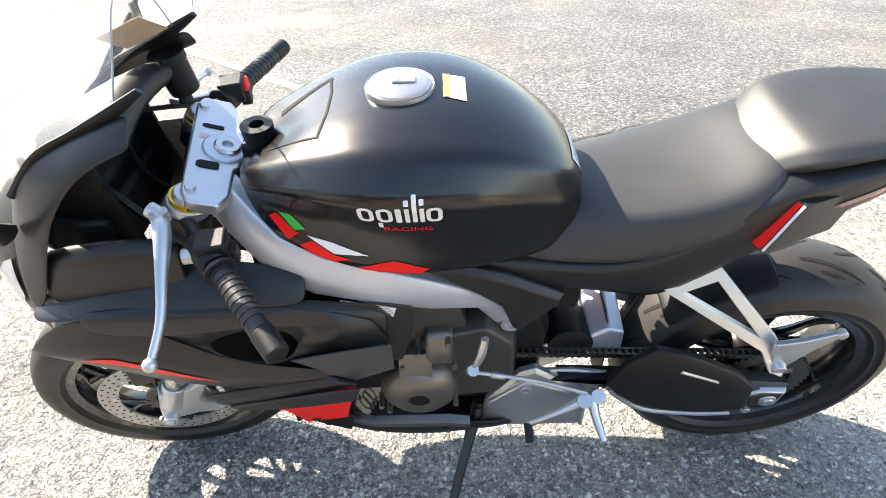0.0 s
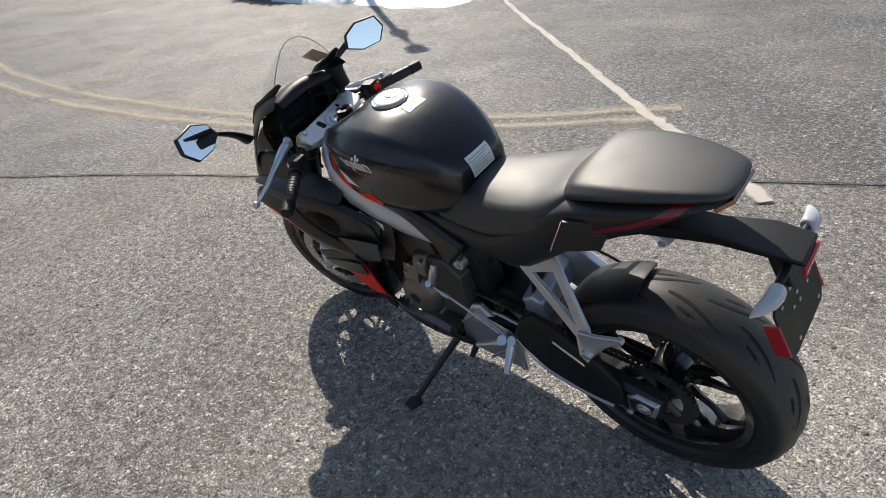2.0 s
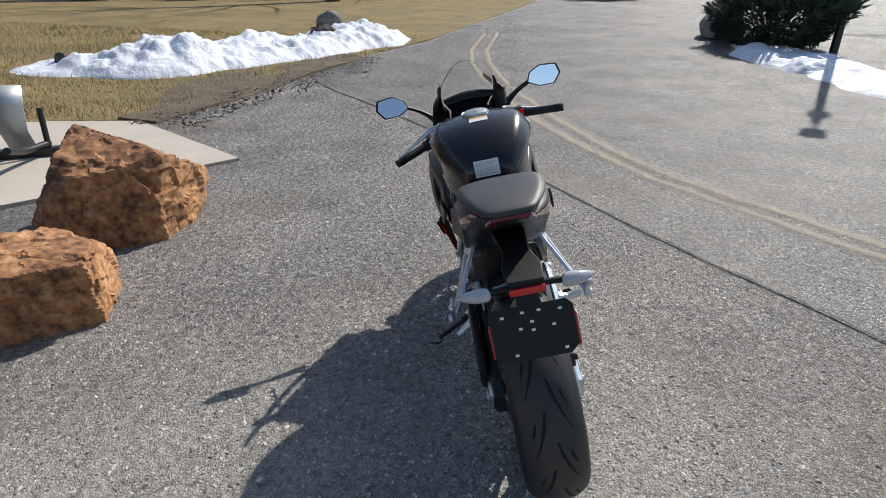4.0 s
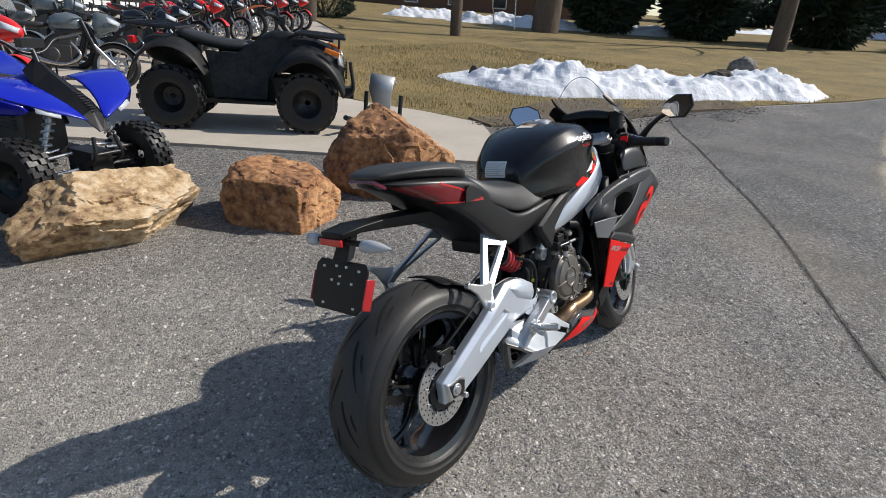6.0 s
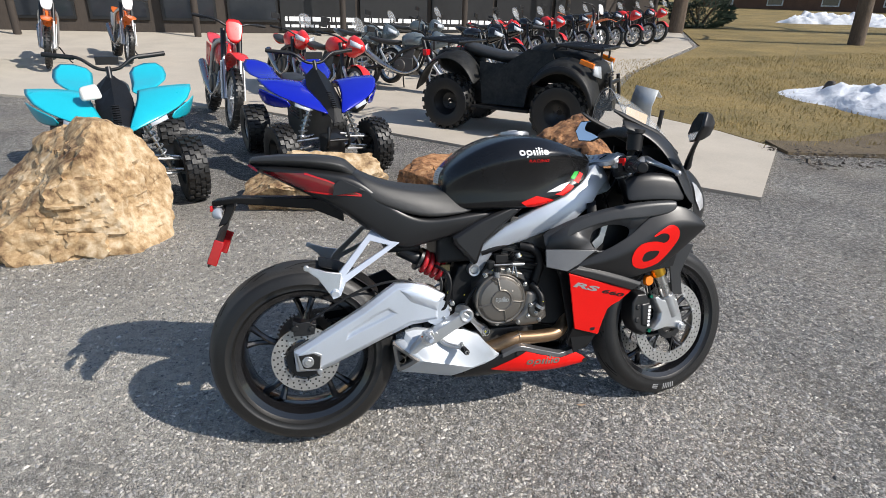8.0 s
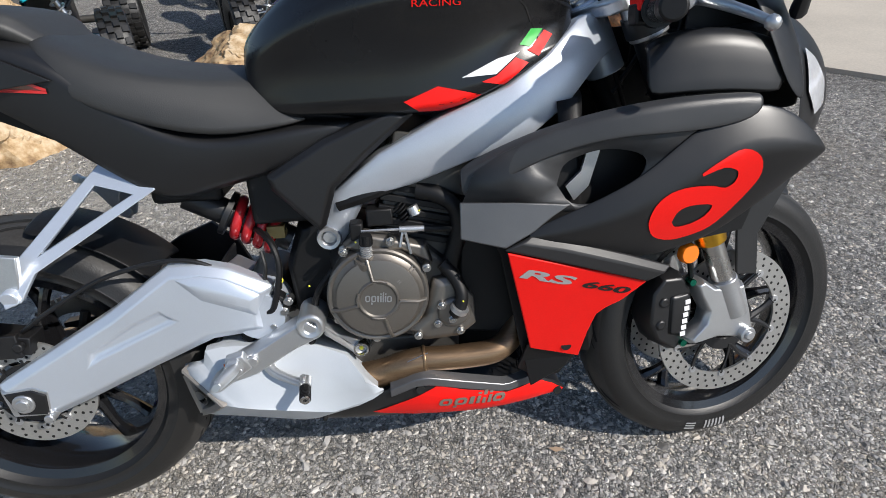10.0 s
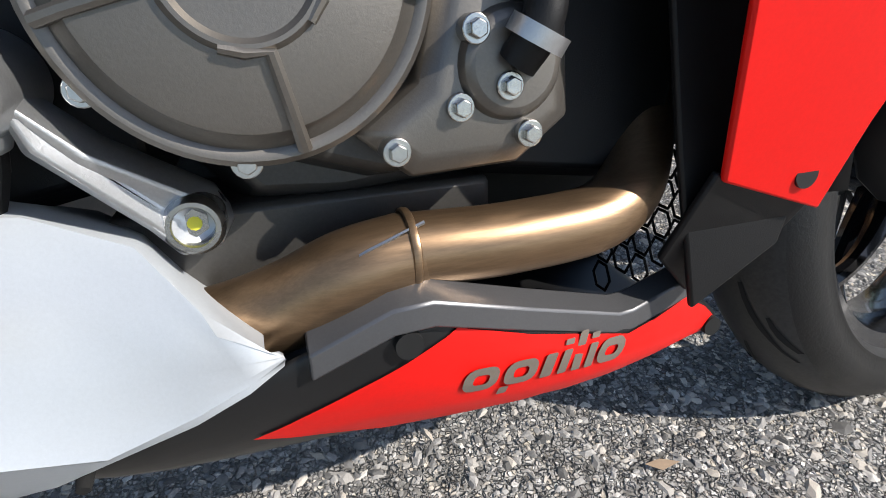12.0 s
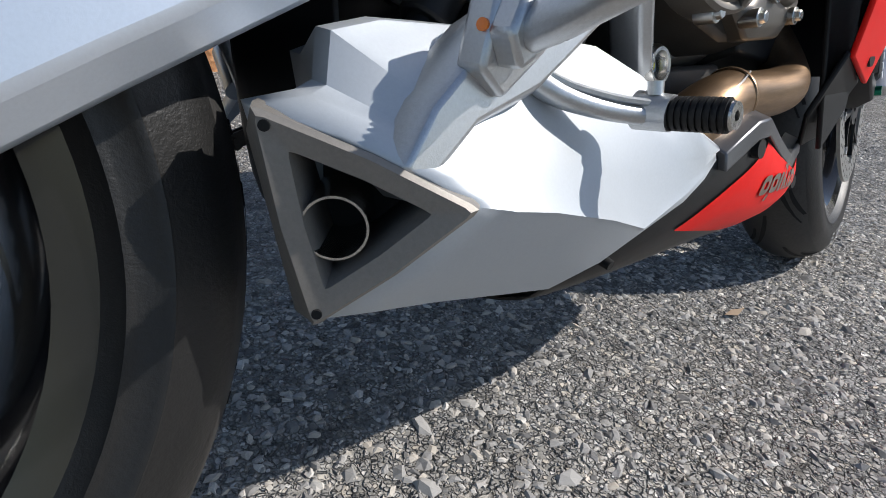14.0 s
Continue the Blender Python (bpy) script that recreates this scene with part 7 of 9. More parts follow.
bm = bmesh.new()
for s in (-1, 1):
    y = s * 0.104
    rod(bm, fork_at(0.53, y), fork_at(0.91, y), 0.027, segs=28)
fork = at(part("fork", bm, "black_satin", bike, "upside-down front fork"), STEER)
for s in (-1, 1):
    y = s * 0.104
    bm = bmesh.new()
    rod(bm, fork_at(0.505, y), fork_at(0.545, y), 0.029, segs=28)
    part("fork_collar", bm, "gold", fork, "gold fork collar", bevel=0.003)
    bm = bmesh.new()
    rod(bm, fork_at(0.38, y), fork_at(0.51, y), 0.0215, segs=28)
    part("fork_tube", bm, "steel", fork, "chromed fork tube")
    bm = bmesh.new()
    foot = [(1.240, 0.424), (1.260, 0.432), (1.284, 0.414), (1.330, 0.408), (1.352, 0.414), (1.374, 0.350), (1.384, 0.312), (1.372, 0.288), (1.345, 0.292), (1.300, 0.300), (1.246, 0.292), (1.234, 0.306), (1.268, 0.338), (1.272, 0.362), (1.252, 0.396)]
    chamfered(bm, foot, s * 0.085, s * 0.122, 0.006)
    rod(bm, fork_at(0.345, y), fork_at(0.425, y), 0.027, segs=24)
    rod(bm, (1.362, s * 0.05, 0.302), (1.362, s * 0.134, 0.302), 0.017, segs=20)
    rod(bm, (1.362, s * 0.13, 0.302), (1.362, s * 0.139, 0.302), 0.010, segs=6)
    part("fork_foot", bm, "aluminium", fork, "silver cast fork foot", bevel=0.002)
    bm = bmesh.new()
    chamfered(bm, [(1.146, 0.350), (1.150, 0.415), (1.176, 0.448), (1.222, 0.446), (1.246, 0.414), (1.248, 0.340), (1.236, 0.292), (1.212, 0.276), (1.166, 0.306)], s * 0.050, s * 0.108, 0.009)
    chamfered(bm, [(1.192, 0.322), (1.192, 0.404), (1.234, 0.410), (1.242, 0.372), (1.232, 0.312)], s * 0.100, s * 0.114, 0.006)
    rod(bm, (1.176, s * 0.10, 0.345), (1.176, s * 0.112, 0.345), 0.011, segs=20)
    rod(bm, (1.180, s * 0.10, 0.392), (1.180, s * 0.112, 0.392), 0.011, segs=20)
    cal = part("brake_caliper", bm, "black_satin", fork, "black radial brake caliper", bevel=0.004)
    bm = bmesh.new()
    for k in range(6):
        box(bm, 1.222 + 0.0012 * k, s * 0.1145, 0.322 + 0.0135 * k, 0.011, 0.0015, 0.0095, Matrix.Rotation(-0.12, 4, "Y"))
    pieces("mark_block", bm, "white", fork, "small white brand mark block")
    for z, x in ((0.300, 1.226), (0.428, 1.236)):
        bm = bmesh.new()
        rod(bm, (x, s * 0.10, z), (x, s * 0.116, z), 0.007, segs=12)
        part("caliper_bolt", bm, material("green anodised bolt", (0.02, 0.22, 0.14), 0.3, metal=1.0, bump=0), fork)
    bm = bmesh.new()
    lathe(bm, [(0.0005, s * 0.122), (0.017, s * 0.122), (0.020, s * 0.118), (0.020, s * 0.108), (0.0005, s * 0.108)], 1.220, 0.490, segs=28)
    part("amber_reflector", bm, "orange", fork, "round amber reflector")
    bm = bmesh.new()
    tube(bm, [(1.25, s * 0.09, 0.43), (1.235, s * 0.10, 0.47), (1.23, s * 0.09, 0.56), (1.20, s * 0.07, 0.70), (1.14, s * 0.05, 0.84)], 0.005, segs=8)
    part("brake_hose", bm, "black_plastic", fork)
    bm = bmesh.new()
    slab(bm, [(1.208, s * 0.102, 0.505), (1.236, s * 0.102, 0.510), (1.28, s * 0.098, 0.560), (1.24, s * 0.098, 0.565)], 0.01)
    part("reflector_bracket", bm, "black_plastic", fork)
    bm = bmesh.new()
    rod(bm, fork_at(0.878, y), fork_at(0.930, y), 0.032, segs=28)
    part("clamp_ring", bm, "aluminium", fork, bevel=0.002)
    bm = bmesh.new()
    rod(bm, fork_at(0.926, y), fork_at(0.938, y), 0.0285, segs=28)
    part("fork_cap_ring", bm, "gold", fork)
    bm = bmesh.new()
    rod(bm, fork_at(0.936, y), fork_at(0.946, y), 0.0255, 0.022, segs=28)
    rod(bm, fork_at(0.944, y), fork_at(0.950, y), 0.013, segs=24)
    rod(bm, fork_at(0.948, y), fork_at(0.957, y), 0.0085, segs=6)
    part("fork_cap", bm, "aluminium", fork, bevel=0.001)
# front mudguard
bm = bmesh.new()
rows = []
for k in range(13):
    a = radians(66 + 86 * k / 12)
    rr = 0.327
    rows.append([(1.362 + (rr - abs(y) ** 2 * 7) * math.cos(a), y, 0.302 + (rr - abs(y) ** 2 * 7) * math.sin(a)) for y in (-0.078, -0.06, -0.03, 0, 0.03, 0.06, 0.078)])
sheet(bm, rows)
guard = at(part("front_mudguard", bm, "black_satin", bike, "black front mudguard", solid=0.003, subsurf=1), STEER)
for s in (-1, 1):
    bm = bmesh.new()
    slab(bm, [(1.47, s * 0.076, 0.600), (1.40, s * 0.080, 0.612), (1.345, s * 0.082, 0.55), (1.352, s * 0.092, 0.42), (1.400, s * 0.092, 0.415), (1.395, s * 0.088, 0.50)], 0.006)
    part("guard_bracket", bm, "black_satin", guard, bevel=0.002)
# top clamp
bm = bmesh.new()
CL = Matrix.Translation(HEAD + AXIS * 1.020 + Vector((0.014, 0, 0))) @ Matrix(((0.913, 0, -0.408, 0), (0, 1, 0, 0), (0.408, 0, 0.913, 0), (0, 0, 0, 1)))
outline = [(0.030, -0.132), (0.040, -0.112), (0.041, -0.05), (0.041, 0.05), (0.040, 0.112), (0.030, 0.132), (-0.014, 0.134), (-0.028, 0.110), (-0.031, 0.050), (-0.044, 0.024), (-0.046, 0), (-0.044, -0.024), (-0.031, -0.050), (-0.028, -0.110), (-0.014, -0.134)]
slab(bm, [tuple(CL @ Vector((x, y, 0))) for x, y in outline], 0.022)
clamp = at(part("top_clamp", bm, "aluminium", bike, "bare aluminium top clamp", bevel=0.004), STEER)
bm = bmesh.new()
rod(bm, CL @ Vector((-0.016, 0, 0.008)), CL @ Vector((-0.016, 0, 0.013)), 0.028, segs=28)
lathe_nut = [(0.009, 0.0), (0.009, 0.010), (0.018, 0.010), (0.021, 0.007), (0.021, 0.0)]
part("nut_washer", bm, "steel", clamp)
bm = bmesh.new()
lathe(bm, lathe_nut, segs=24)
bmesh.ops.transform(bm, matrix=CL @ Matrix.Translation((-0.016, 0, 0.012)) @ Matrix.Rotation(math.pi / 2, 4, 'X'), verts=bm.verts[:])
part("steering_nut", bm, "steel", clamp)
for k in range(10):
    a = 2 * math.pi * k / 10
    bm = bmesh.new()
    rod(bm, CL @ Vector((-0.016 + 0.0235 * math.cos(a), 0.0235 * math.sin(a), 0.012)), CL @ Vector((-0.016 + 0.0235 * math.cos(a), 0.0235 * math.sin(a), 0.0138)), 0.0022, segs=8)
    part("nut_hole", bm, "groove", clamp)
bm = bmesh.new()
slab(bm, [tuple(CL @ Vector((x, y, 0.0114))) for x, y in ((0.014, -0.030), (0.028, -0.030), (0.028, -0.018), (0.014, -0.018))], 0.0008)
part("clamp_label", bm, material("faded pink label", (0.72, 0.42, 0.42), 0.5, bump=0), clamp, "faded pink label")
bm = bmesh.new()
for yy, w in ((-0.052, 0.0045), (0.046, 0.0085)):
    slot = [(-0.012, -w * 0.6), (-0.008, -w), (0.016, -w), (0.022, -w * 0.5), (0.022, w * 0.5), (0.016, w), (-0.008, w), (-0.012, w * 0.6)]
    slab(bm, [tuple(CL @ Vector((x + 0.004, yy + y, 0.0116))) for x, y in slot], 0.002)
pieces("clamp_recess", bm, "groove", clamp)
bm = bmesh.new()
lathe(bm, [(0.012, -0.02), (0.012, 0.022), (0.019, 0.026), (0.024, 0.022), (0.026, -0.02)], segs=28)
bmesh.ops.transform(bm, matrix=Matrix.Translation((0.985, 0, 0.960)) @ Matrix.Rotation(radians(90), 4, "X") @ Matrix.Rotation(radians(180), 4, "X"), verts=bm.verts[:])
lock = part("ignition_lock", bm, "black_plastic", bike, "black ignition lock")
bm = bmesh.new()
box(bm, 0.985, -0.005, 0.934, 0.060, 0.055, 0.040)
part("lock_housing", bm, "black_plastic", lock, bevel=0.006)
for s in (-1, 1):
    A, B = Vector((1.110, s * 0.115, 0.915)), Vector((0.978, s * 0.355, 0.902 if s < 0 else 0.888))
    d = (B - A).normalized()
    bm = bmesh.new()
    rod(bm, A, B, 0.011, segs=16)
    rod(bm, fork_at(0.885, s * 0.104), fork_at(0.915, s * 0.104), 0.036, segs=28)
    bar = at(part("handlebar", bm, "black_satin", bike, "black clip-on handlebar"), STEER)
    bm = bmesh.new()
    rod(bm, A + d * 0.135, B - d * 0.022, 0.0165, segs=24)
    for k in range(9):
        rod(bm, A + d * (0.138 + 0.0115 * k), A + d * (0.143 + 0.0115 * k), 0.0175, segs=24)
    rod(bm, A + d * 0.130, A + d * 0.136, 0.024, segs=24)
    pieces("grip_ring", bm, "rubber", bar, "ribbed black rubber grip")
    bm = bmesh.new()
    rod(bm, B - d * 0.022, B + d * 0.022, 0.0175, 0.0165, segs=24)
    part("bar_end", bm, "black_plastic", bar, bevel=0.003)
    bm = bmesh.new()
    c = A + d * 0.095
    rod(bm, c - d * 0.028, c + d * 0.028, 0.026, 0.024, segs=18)
    box(bm, c.x - 0.01, c.y, c.z + 0.012, 0.045, 0.04, 0.04)
    box(bm, c.x - 0.03, c.y, c.z - 0.005, 0.02, 0.025, 0.03)
    pod = part("switch_pod", bm, "black_plastic", bar, "black switch pod", bevel=0.004)
    if s < 0:
        bm = bmesh.new()
        box(bm, c.x - 0.035, c.y - 0.005, c.z + 0.012, 0.008, 0.03, 0.026)
        part("stop_switch", bm, "red", bar, "red stop switch", bevel=0.003)
        bm = bmesh.new()
        rod(bm, (1.120, -0.150, 0.960), (1.127, -0.152, 1.018), 0.026, 0.028, segs=28)
        rod(bm, (1.127, -0.152, 1.016), (1.1285, -0.1525, 1.032), 0.031, segs=28)
        rod(bm, (1.12, -0.13, 0.945), (1.122, -0.148, 0.975), 0.012)
        part("brake_reservoir", bm, "black_plastic", bar, "black brake fluid reservoir", bevel=0.002)
    bm = bmesh.new()
    p0 = c + Vector((0.035, s * 0.0, 0.002))
    if s > 0:
        lp = [(1.126, 0.150, 0.948), (1.116, 0.182, 0.946), (1.118, 0.244, 0.920), (1.122, 0.296, 0.894), (1.137, 0.346, 0.870)]
    else:
        lp = [p0, (1.153, -0.165, 0.930), (1.145, -0.225, 0.915), (1.140, -0.295, 0.895), (1.130, -0.345, 0.880)]
    tube(bm, [tuple(p) for p in lp], [0.013, 0.014, 0.009, 0.007, 0.006], segs=10, flat=0.6)
    bmesh.ops.create_icosphere(bm, subdivisions=2, radius=0.0105, matrix=Matrix.Translation(lp[-1]))
    rod(bm, p0, p0 - Vector((0.03, 0, 0)), 0.012)
    if s > 0:
        rod(bm, (1.138, 0.138, 0.952), (1.120, 0.150, 0.944), 0.012, segs=16)
        rod(bm, (1.120, 0.150, 0.938), (1.120, 0.150, 0.956), 0.010, segs=12)
    part("lever", bm, "aluminium", bar, "bare aluminium hand lever")
    bm = bmesh.new()
    tube(bm, [(c.x + 0.03, c.y - s * 0.02, c.z), (1.20, s * 0.09, 0.96), (1.21, s * 0.05, 0.88), (1.15, s * 0.06, 0.78)], 0.0045, segs=8)
    part("cable", bm, "black_plastic", bar)

# ---- boulders ----
def rock_material(name, light, mid, dark):
    m = material(name, light, 0.85, rgb2=dark, scale=2.2, fine=18, bump=0.32, distance=0.014)
    ramp = [n for n in m.node_tree.nodes if n.type == "VALTORGB"][0]
    ramp.color_ramp.elements[0].position, ramp.color_ramp.elements[1].position = 0.36, 0.62
    e = ramp.color_ramp.elements.new(0.49)
    e.color = (*mid, 1)
    return m


M["rock_rust"] = rock_material("rusty sandstone", (0.55, 0.31, 0.15), (0.32, 0.15, 0.062), (0.08, 0.035, 0.018))
M["rock_tan"] = rock_material("tan and ochre rock", (0.64, 0.51, 0.35), (0.42, 0.285, 0.15), (0.13, 0.07, 0.035))
M["soil_clod"] = rock_material("frozen soil", (0.14, 0.115, 0.09), (0.08, 0.065, 0.05), (0.04, 0.032, 0.025))
M["rock_grey"] = rock_material("grey rock", (0.34, 0.31, 0.27), (0.20, 0.18, 0.15), (0.08, 0.07, 0.06))


def boulder(m, size, mat, label, seed, faces=(), planes=10, rough=0.05, detail=5):
    """A broken boulder: a body cut by its large flat faces and some at random, then chipped and layered at smaller scales."""
    rnd = random.Random(seed)
    cuts = [(Vector(n).normalized(), d) for n, d in faces]
    for k in range(planes):
        z = rnd.uniform(-0.75, 0.95)
        a = rnd.uniform(0, 2 * math.pi)
        r = math.sqrt(1 - z * z)
        cuts.append((Vector((r * math.cos(a), r * math.sin(a), z)), rnd.uniform(0.80, 1.0)))
    bm = bmesh.new()
    bmesh.ops.create_icosphere(bm, subdivisions=detail, radius=1)
    off = Vector((seed * 3.7, seed * 1.3, 0))
    for v in bm.verts:
        n = v.co.normalized()
        r = min([1.05] + [d / max(0.05, n.dot(c)) for c, d in cuts])
        p = n * r
        chips = noise.voronoi(p * 2.3 + off)[0]
        p += n * rough * (0.8 * noise.fractal(p * 2.2 + off, 0.9, 2.1, 6) + 2.2 * min(0.3, chips[1] - chips[0]) - 0.4) * 0.9
        small = noise.voronoi(p * 9 + off)[0]
        p += n * rough * 0.25 * (min(0.3, small[1] - small[0]) - 0.2)
        bed = p.z * 5.5 + 0.9 * noise.noise(p * 1.6 + off)
        p += n * 0.016 * (abs(bed - math.floor(bed) - 0.5) - 0.25)
        # ledges: blocks broken off along the bedding, with a sharp step between them
        wv = p + 0.16 * noise.noise_vector(p * 2.4 + off) + 0.05 * noise.noise_vector(p * 7 + off)
        c1 = noise.cell(Vector((wv.x * 2.1, wv.y * 2.1, wv.z * 4.6)) + off)
        c2 = noise.cell(Vector((wv.x * 5.2 + 3, wv.y * 5.2, wv.z * 10.5)) + off)
        p += n * (0.034 * c1 + 0.013 * c2)
        v.co = Vector((p.x * size[0] / 2, p.y * size[1] / 2, max(-0.42, p.z) * size[2] * 0.70 + size[2] * 0.29))
    ob = part("boulder", bm, mat, angle=22)
    ob.matrix_basis = m
    return tagged(ob, label, "boulder", "boulders along the apron")


boulder(pose(2.10, 2.42, 0, 0, 0, 0), (1.02, 0.98, 0.68), "rock_rust", "large rusty brown boulder with sunlit orange top", 3, [((0.42, -0.30, 0.86), 0.70), ((-0.86, -0.42, 0.10), 0.74), ((-0.1, -0.95, 0.05), 0.76), ((-0.3, 0.9, 0.4), 0.8), ((-0.45, -0.10, 0.90), 0.80), ((0.9, 0.1, 0.1), 0.80)], 5, 0.03, 6)
boulder(pose(1.00, 2.26, 0, 0, 0, 0), (0.80, 0.80, 0.47), "rock_rust", "low blocky rusty boulder with a flat top", 8, [((0.10, -0.10, 1), 0.62), ((-0.85, -0.52, 0.05), 0.70), ((0.35, -0.93, 0.1), 0.66), ((0.9, 0.4, 0.2), 0.72), ((-0.3, -0.2, 0.9), 0.74), ((0.6, -0.3, 0.7), 0.72)], 3, 0.03, 6)
boulder(pose(0.02, 2.56, 0, 0, 0, 12), (1.04, 0.72, 0.46), "rock_tan", "low tan boulder with a ragged edge", 14, [((0.05, -0.55, 0.83), 0.58), ((-0.35, -0.75, -0.45), 0.60), ((0.5, -0.75, -0.45), 0.60), ((-0.7, -0.1, 0.6), 0.74), ((0.2, 0.5, 0.8), 0.72)], 4, 0.045, 6)
boulder(pose(-1.38, 2.02, 0, 0, 0, 20), (1.08, 0.98, 0.74), "rock_tan", "tall pale ochre boulder with broken faces", 21, [((0.75, -0.55, 0.35), 0.66), ((-0.2, -0.95, 0.15), 0.70), ((-0.7, -0.2, 0.75), 0.60)], 5, 0.05, 6)
for x, y, sx, sd in ((15.0, -7.2, 1.3, 31), (15.9, -7.8, 1.0, 32), (16.6, 3.7, 0.9, 33)):
    boulder(pose(x, y, rise(x, y), 0, 0, sd * 40), (sx, sx * 0.8, sx * 0.55), "rock_grey", "weathered grey boulder at the road's edge", sd, (), 12, 0.06, 4)


# ---- snow ----
def snow_bank(line, width, height, label, seed):
    bm = bmesh.new()
    pts = spline([(*p, 0) for p in line], 30)
    rows = []
    n = len(pts)
    for i, p in enumerate(pts):
        d = pts[min(i + 1, n - 1)] - pts[max(i - 1, 0)]
        d = d / np.linalg.norm(d)
        nn = np.array((-d[1], d[0]))
        t = i / (n - 1)
        taper = min(1, t / 0.22, (1 - t) / 0.12) ** 0.7 if 0 < t < 1 else 0.0
        row = []
        for k in range(41):
            u = k / 20 - 1
            q = p[:2] + nn * u * width * (0.55 + 0.45 * taper) * (1 + 0.25 * noise.noise(Vector((t * 9, u, seed))))
            h = height * taper * max(0, 1 - abs(u) ** 2.2)
            h *= 0.8 + 0.55 * noise.fractal(Vector((q[0] * 0.9, q[1] * 0.9, seed)), 0.8, 2.2, 5)
            lump = abs(noise.noise(Vector((q[0] * 2.6, q[1] * 2.6, seed)))) * 0.75 + abs(noise.noise(Vector((q[0] * 6.5, q[1] * 6.5, seed)))) * 0.35 + 0.12 * noise.noise(Vector((q[0] * 15, q[1] * 15, seed)))
            h += height * taper * lump * 0.42 * (1 - u * u) ** 0.5 - 0.06 * height
            row.append((q[0], q[1], rise(q[0], q[1]) + max(0, h) - 0.02 + (0.0 if abs(u) < 1 else -0.06)))
        rows.append(row)
    sheet(bm, rows)
    ob = part("snow_bank", bm, "snow", angle=60)
    return tagged(ob, label, "snow", "melting snow", "stuff")


snow_bank([(8.75, 7.8), (8.9, 6.6), (9.4, 5.5), (10.3, 4.7), (11.8, 3.6), (13.4, 2.5), (14.8, 1.5)], 1.1, 0.44, "melting snow bank with dirty edges on the lawn", 1.5)
snow_bank([(6.6, -6.9), (8.0, -6.9), (10, -7.2), (13.5, -7.2)], 0.8, 0.16, "thin patches of melting snow", 4.2)
snow_bank([(9.0, -6.9), (9.9, -6.6), (11.6, -6.5), (12.4, -7.2)], 0.5, 0.22, "snow strip under the evergreen shrub", 6.1)
for k, (x, y, w) in enumerate(((25.4, 24.6, 1.6), (30, 17.4, 2.2), (33, 14.5, 2.4), (27.5, 20.8, 1.8), (12.4, 24.5, 1.2))):
    snow_bank([(x - w * 1.4, y + w * 0.9), (x, y), (x + w * 1.3, y - w)], w * 0.55, 0.55, "heap of old snow far across the lawn", 9 + k)

for k, (x, y, s_) in enumerate(((9.3, 5.2, 0.30), (9.75, 4.75, 0.22), (12.9, 3.2, 0.42), (13.4, 2.9, 0.36), (10.6, 4.0, 0.18), (8.7, 6.9, 0.2))):
    boulder(pose(x, y, rise(x, y) + 0.12, 0, 0, 50 * k), (s_ * 1.5, s_, s_ * 0.9), "soil_clod", "dark frozen clod of soil on the snow", 60 + k, (), 9, 0.09, 4)

snow_bank([(50, 15), (58, 11), (66, 7), (76, 1), (88, -12)], 1.6, 0.5, "long strip of old snow beyond the lawn", 17.0)

# clods and litter along the ragged edge between the verge and the asphalt
for k, area in enumerate(((5.0, 6.4, 3.05, 3.95), (6.2, 7.8, 2.85, 3.65), (7.6, 9.4, 2.45, 3.25), (9.2, 11.4, 1.65, 2.65))):
    me = pebbles("soil_clods", 420, area, (0.006, 0.034), 71 + k, 0.004)
    for v in me.vertices:
        v.co.z += rise(v.co.x, v.co.y) + (0.028 if v.co.y > 3.35 or v.co.x > 7.6 else 0.0)
    tagged(mesh_part("soil_clods", me, "soil_clod", smooth=False), "small dark clods and litter along the asphalt's edge", "soil", kind="stuff")

# dry grass along the near lawn and a leaf on the asphalt
rnd = random.Random(5)
verts, faces = [], []
while len(faces) < 26000:
    x, y = rnd.uniform(5.0, 15), rnd.uniform(0.8, 12)
    if not (y > 3.95 - (x - 5.2) * 0.02 - max(0, x - 8) * 0.5 and (x > 5.25 or y < 4)):
        continue
    z = rise(x, y) + 0.01
    a, h, w = rnd.uniform(0, 6.28), rnd.uniform(0.03, 0.085), rnd.uniform(0.004, 0.009)
    lx, ly = rnd.uniform(-0.04, 0.04), rnd.uniform(-0.04, 0.04)
    o = len(verts)
    verts += [(x - w * math.cos(a), y - w * math.sin(a), z), (x + w * math.cos(a), y + w * math.sin(a), z), (x + lx, y + ly, z + h)]
    faces.append((o, o + 1, o + 2))
me = bpy.data.meshes.new("grass")
me.from_pydata(verts, [], faces)
M["straw"] = material("dry grass blades", (0.46, 0.335, 0.135), 0.9, rgb2=(0.20, 0.16, 0.062), scale=0.8, fine=5, bump=0)
tagged(mesh_part("grass", me, "straw", smooth=False), "short dry winter grass", "grass", kind="stuff")
bm = bmesh.new()
slab(bm, [(-0.018, 0, 0.004), (0, 0.007, 0.006), (0.020, 0.002, 0.010), (0.0, -0.007, 0.005)], 0.0008)
leaf = part("leaf", bm, material("dry leaf", (0.42, 0.30, 0.20), 0.7))
leaf.matrix_basis = pose(1.046, -0.034, 0.001, 0, 0, -20)
tagged(leaf, "small dry leaf lying on the asphalt", "leaf")


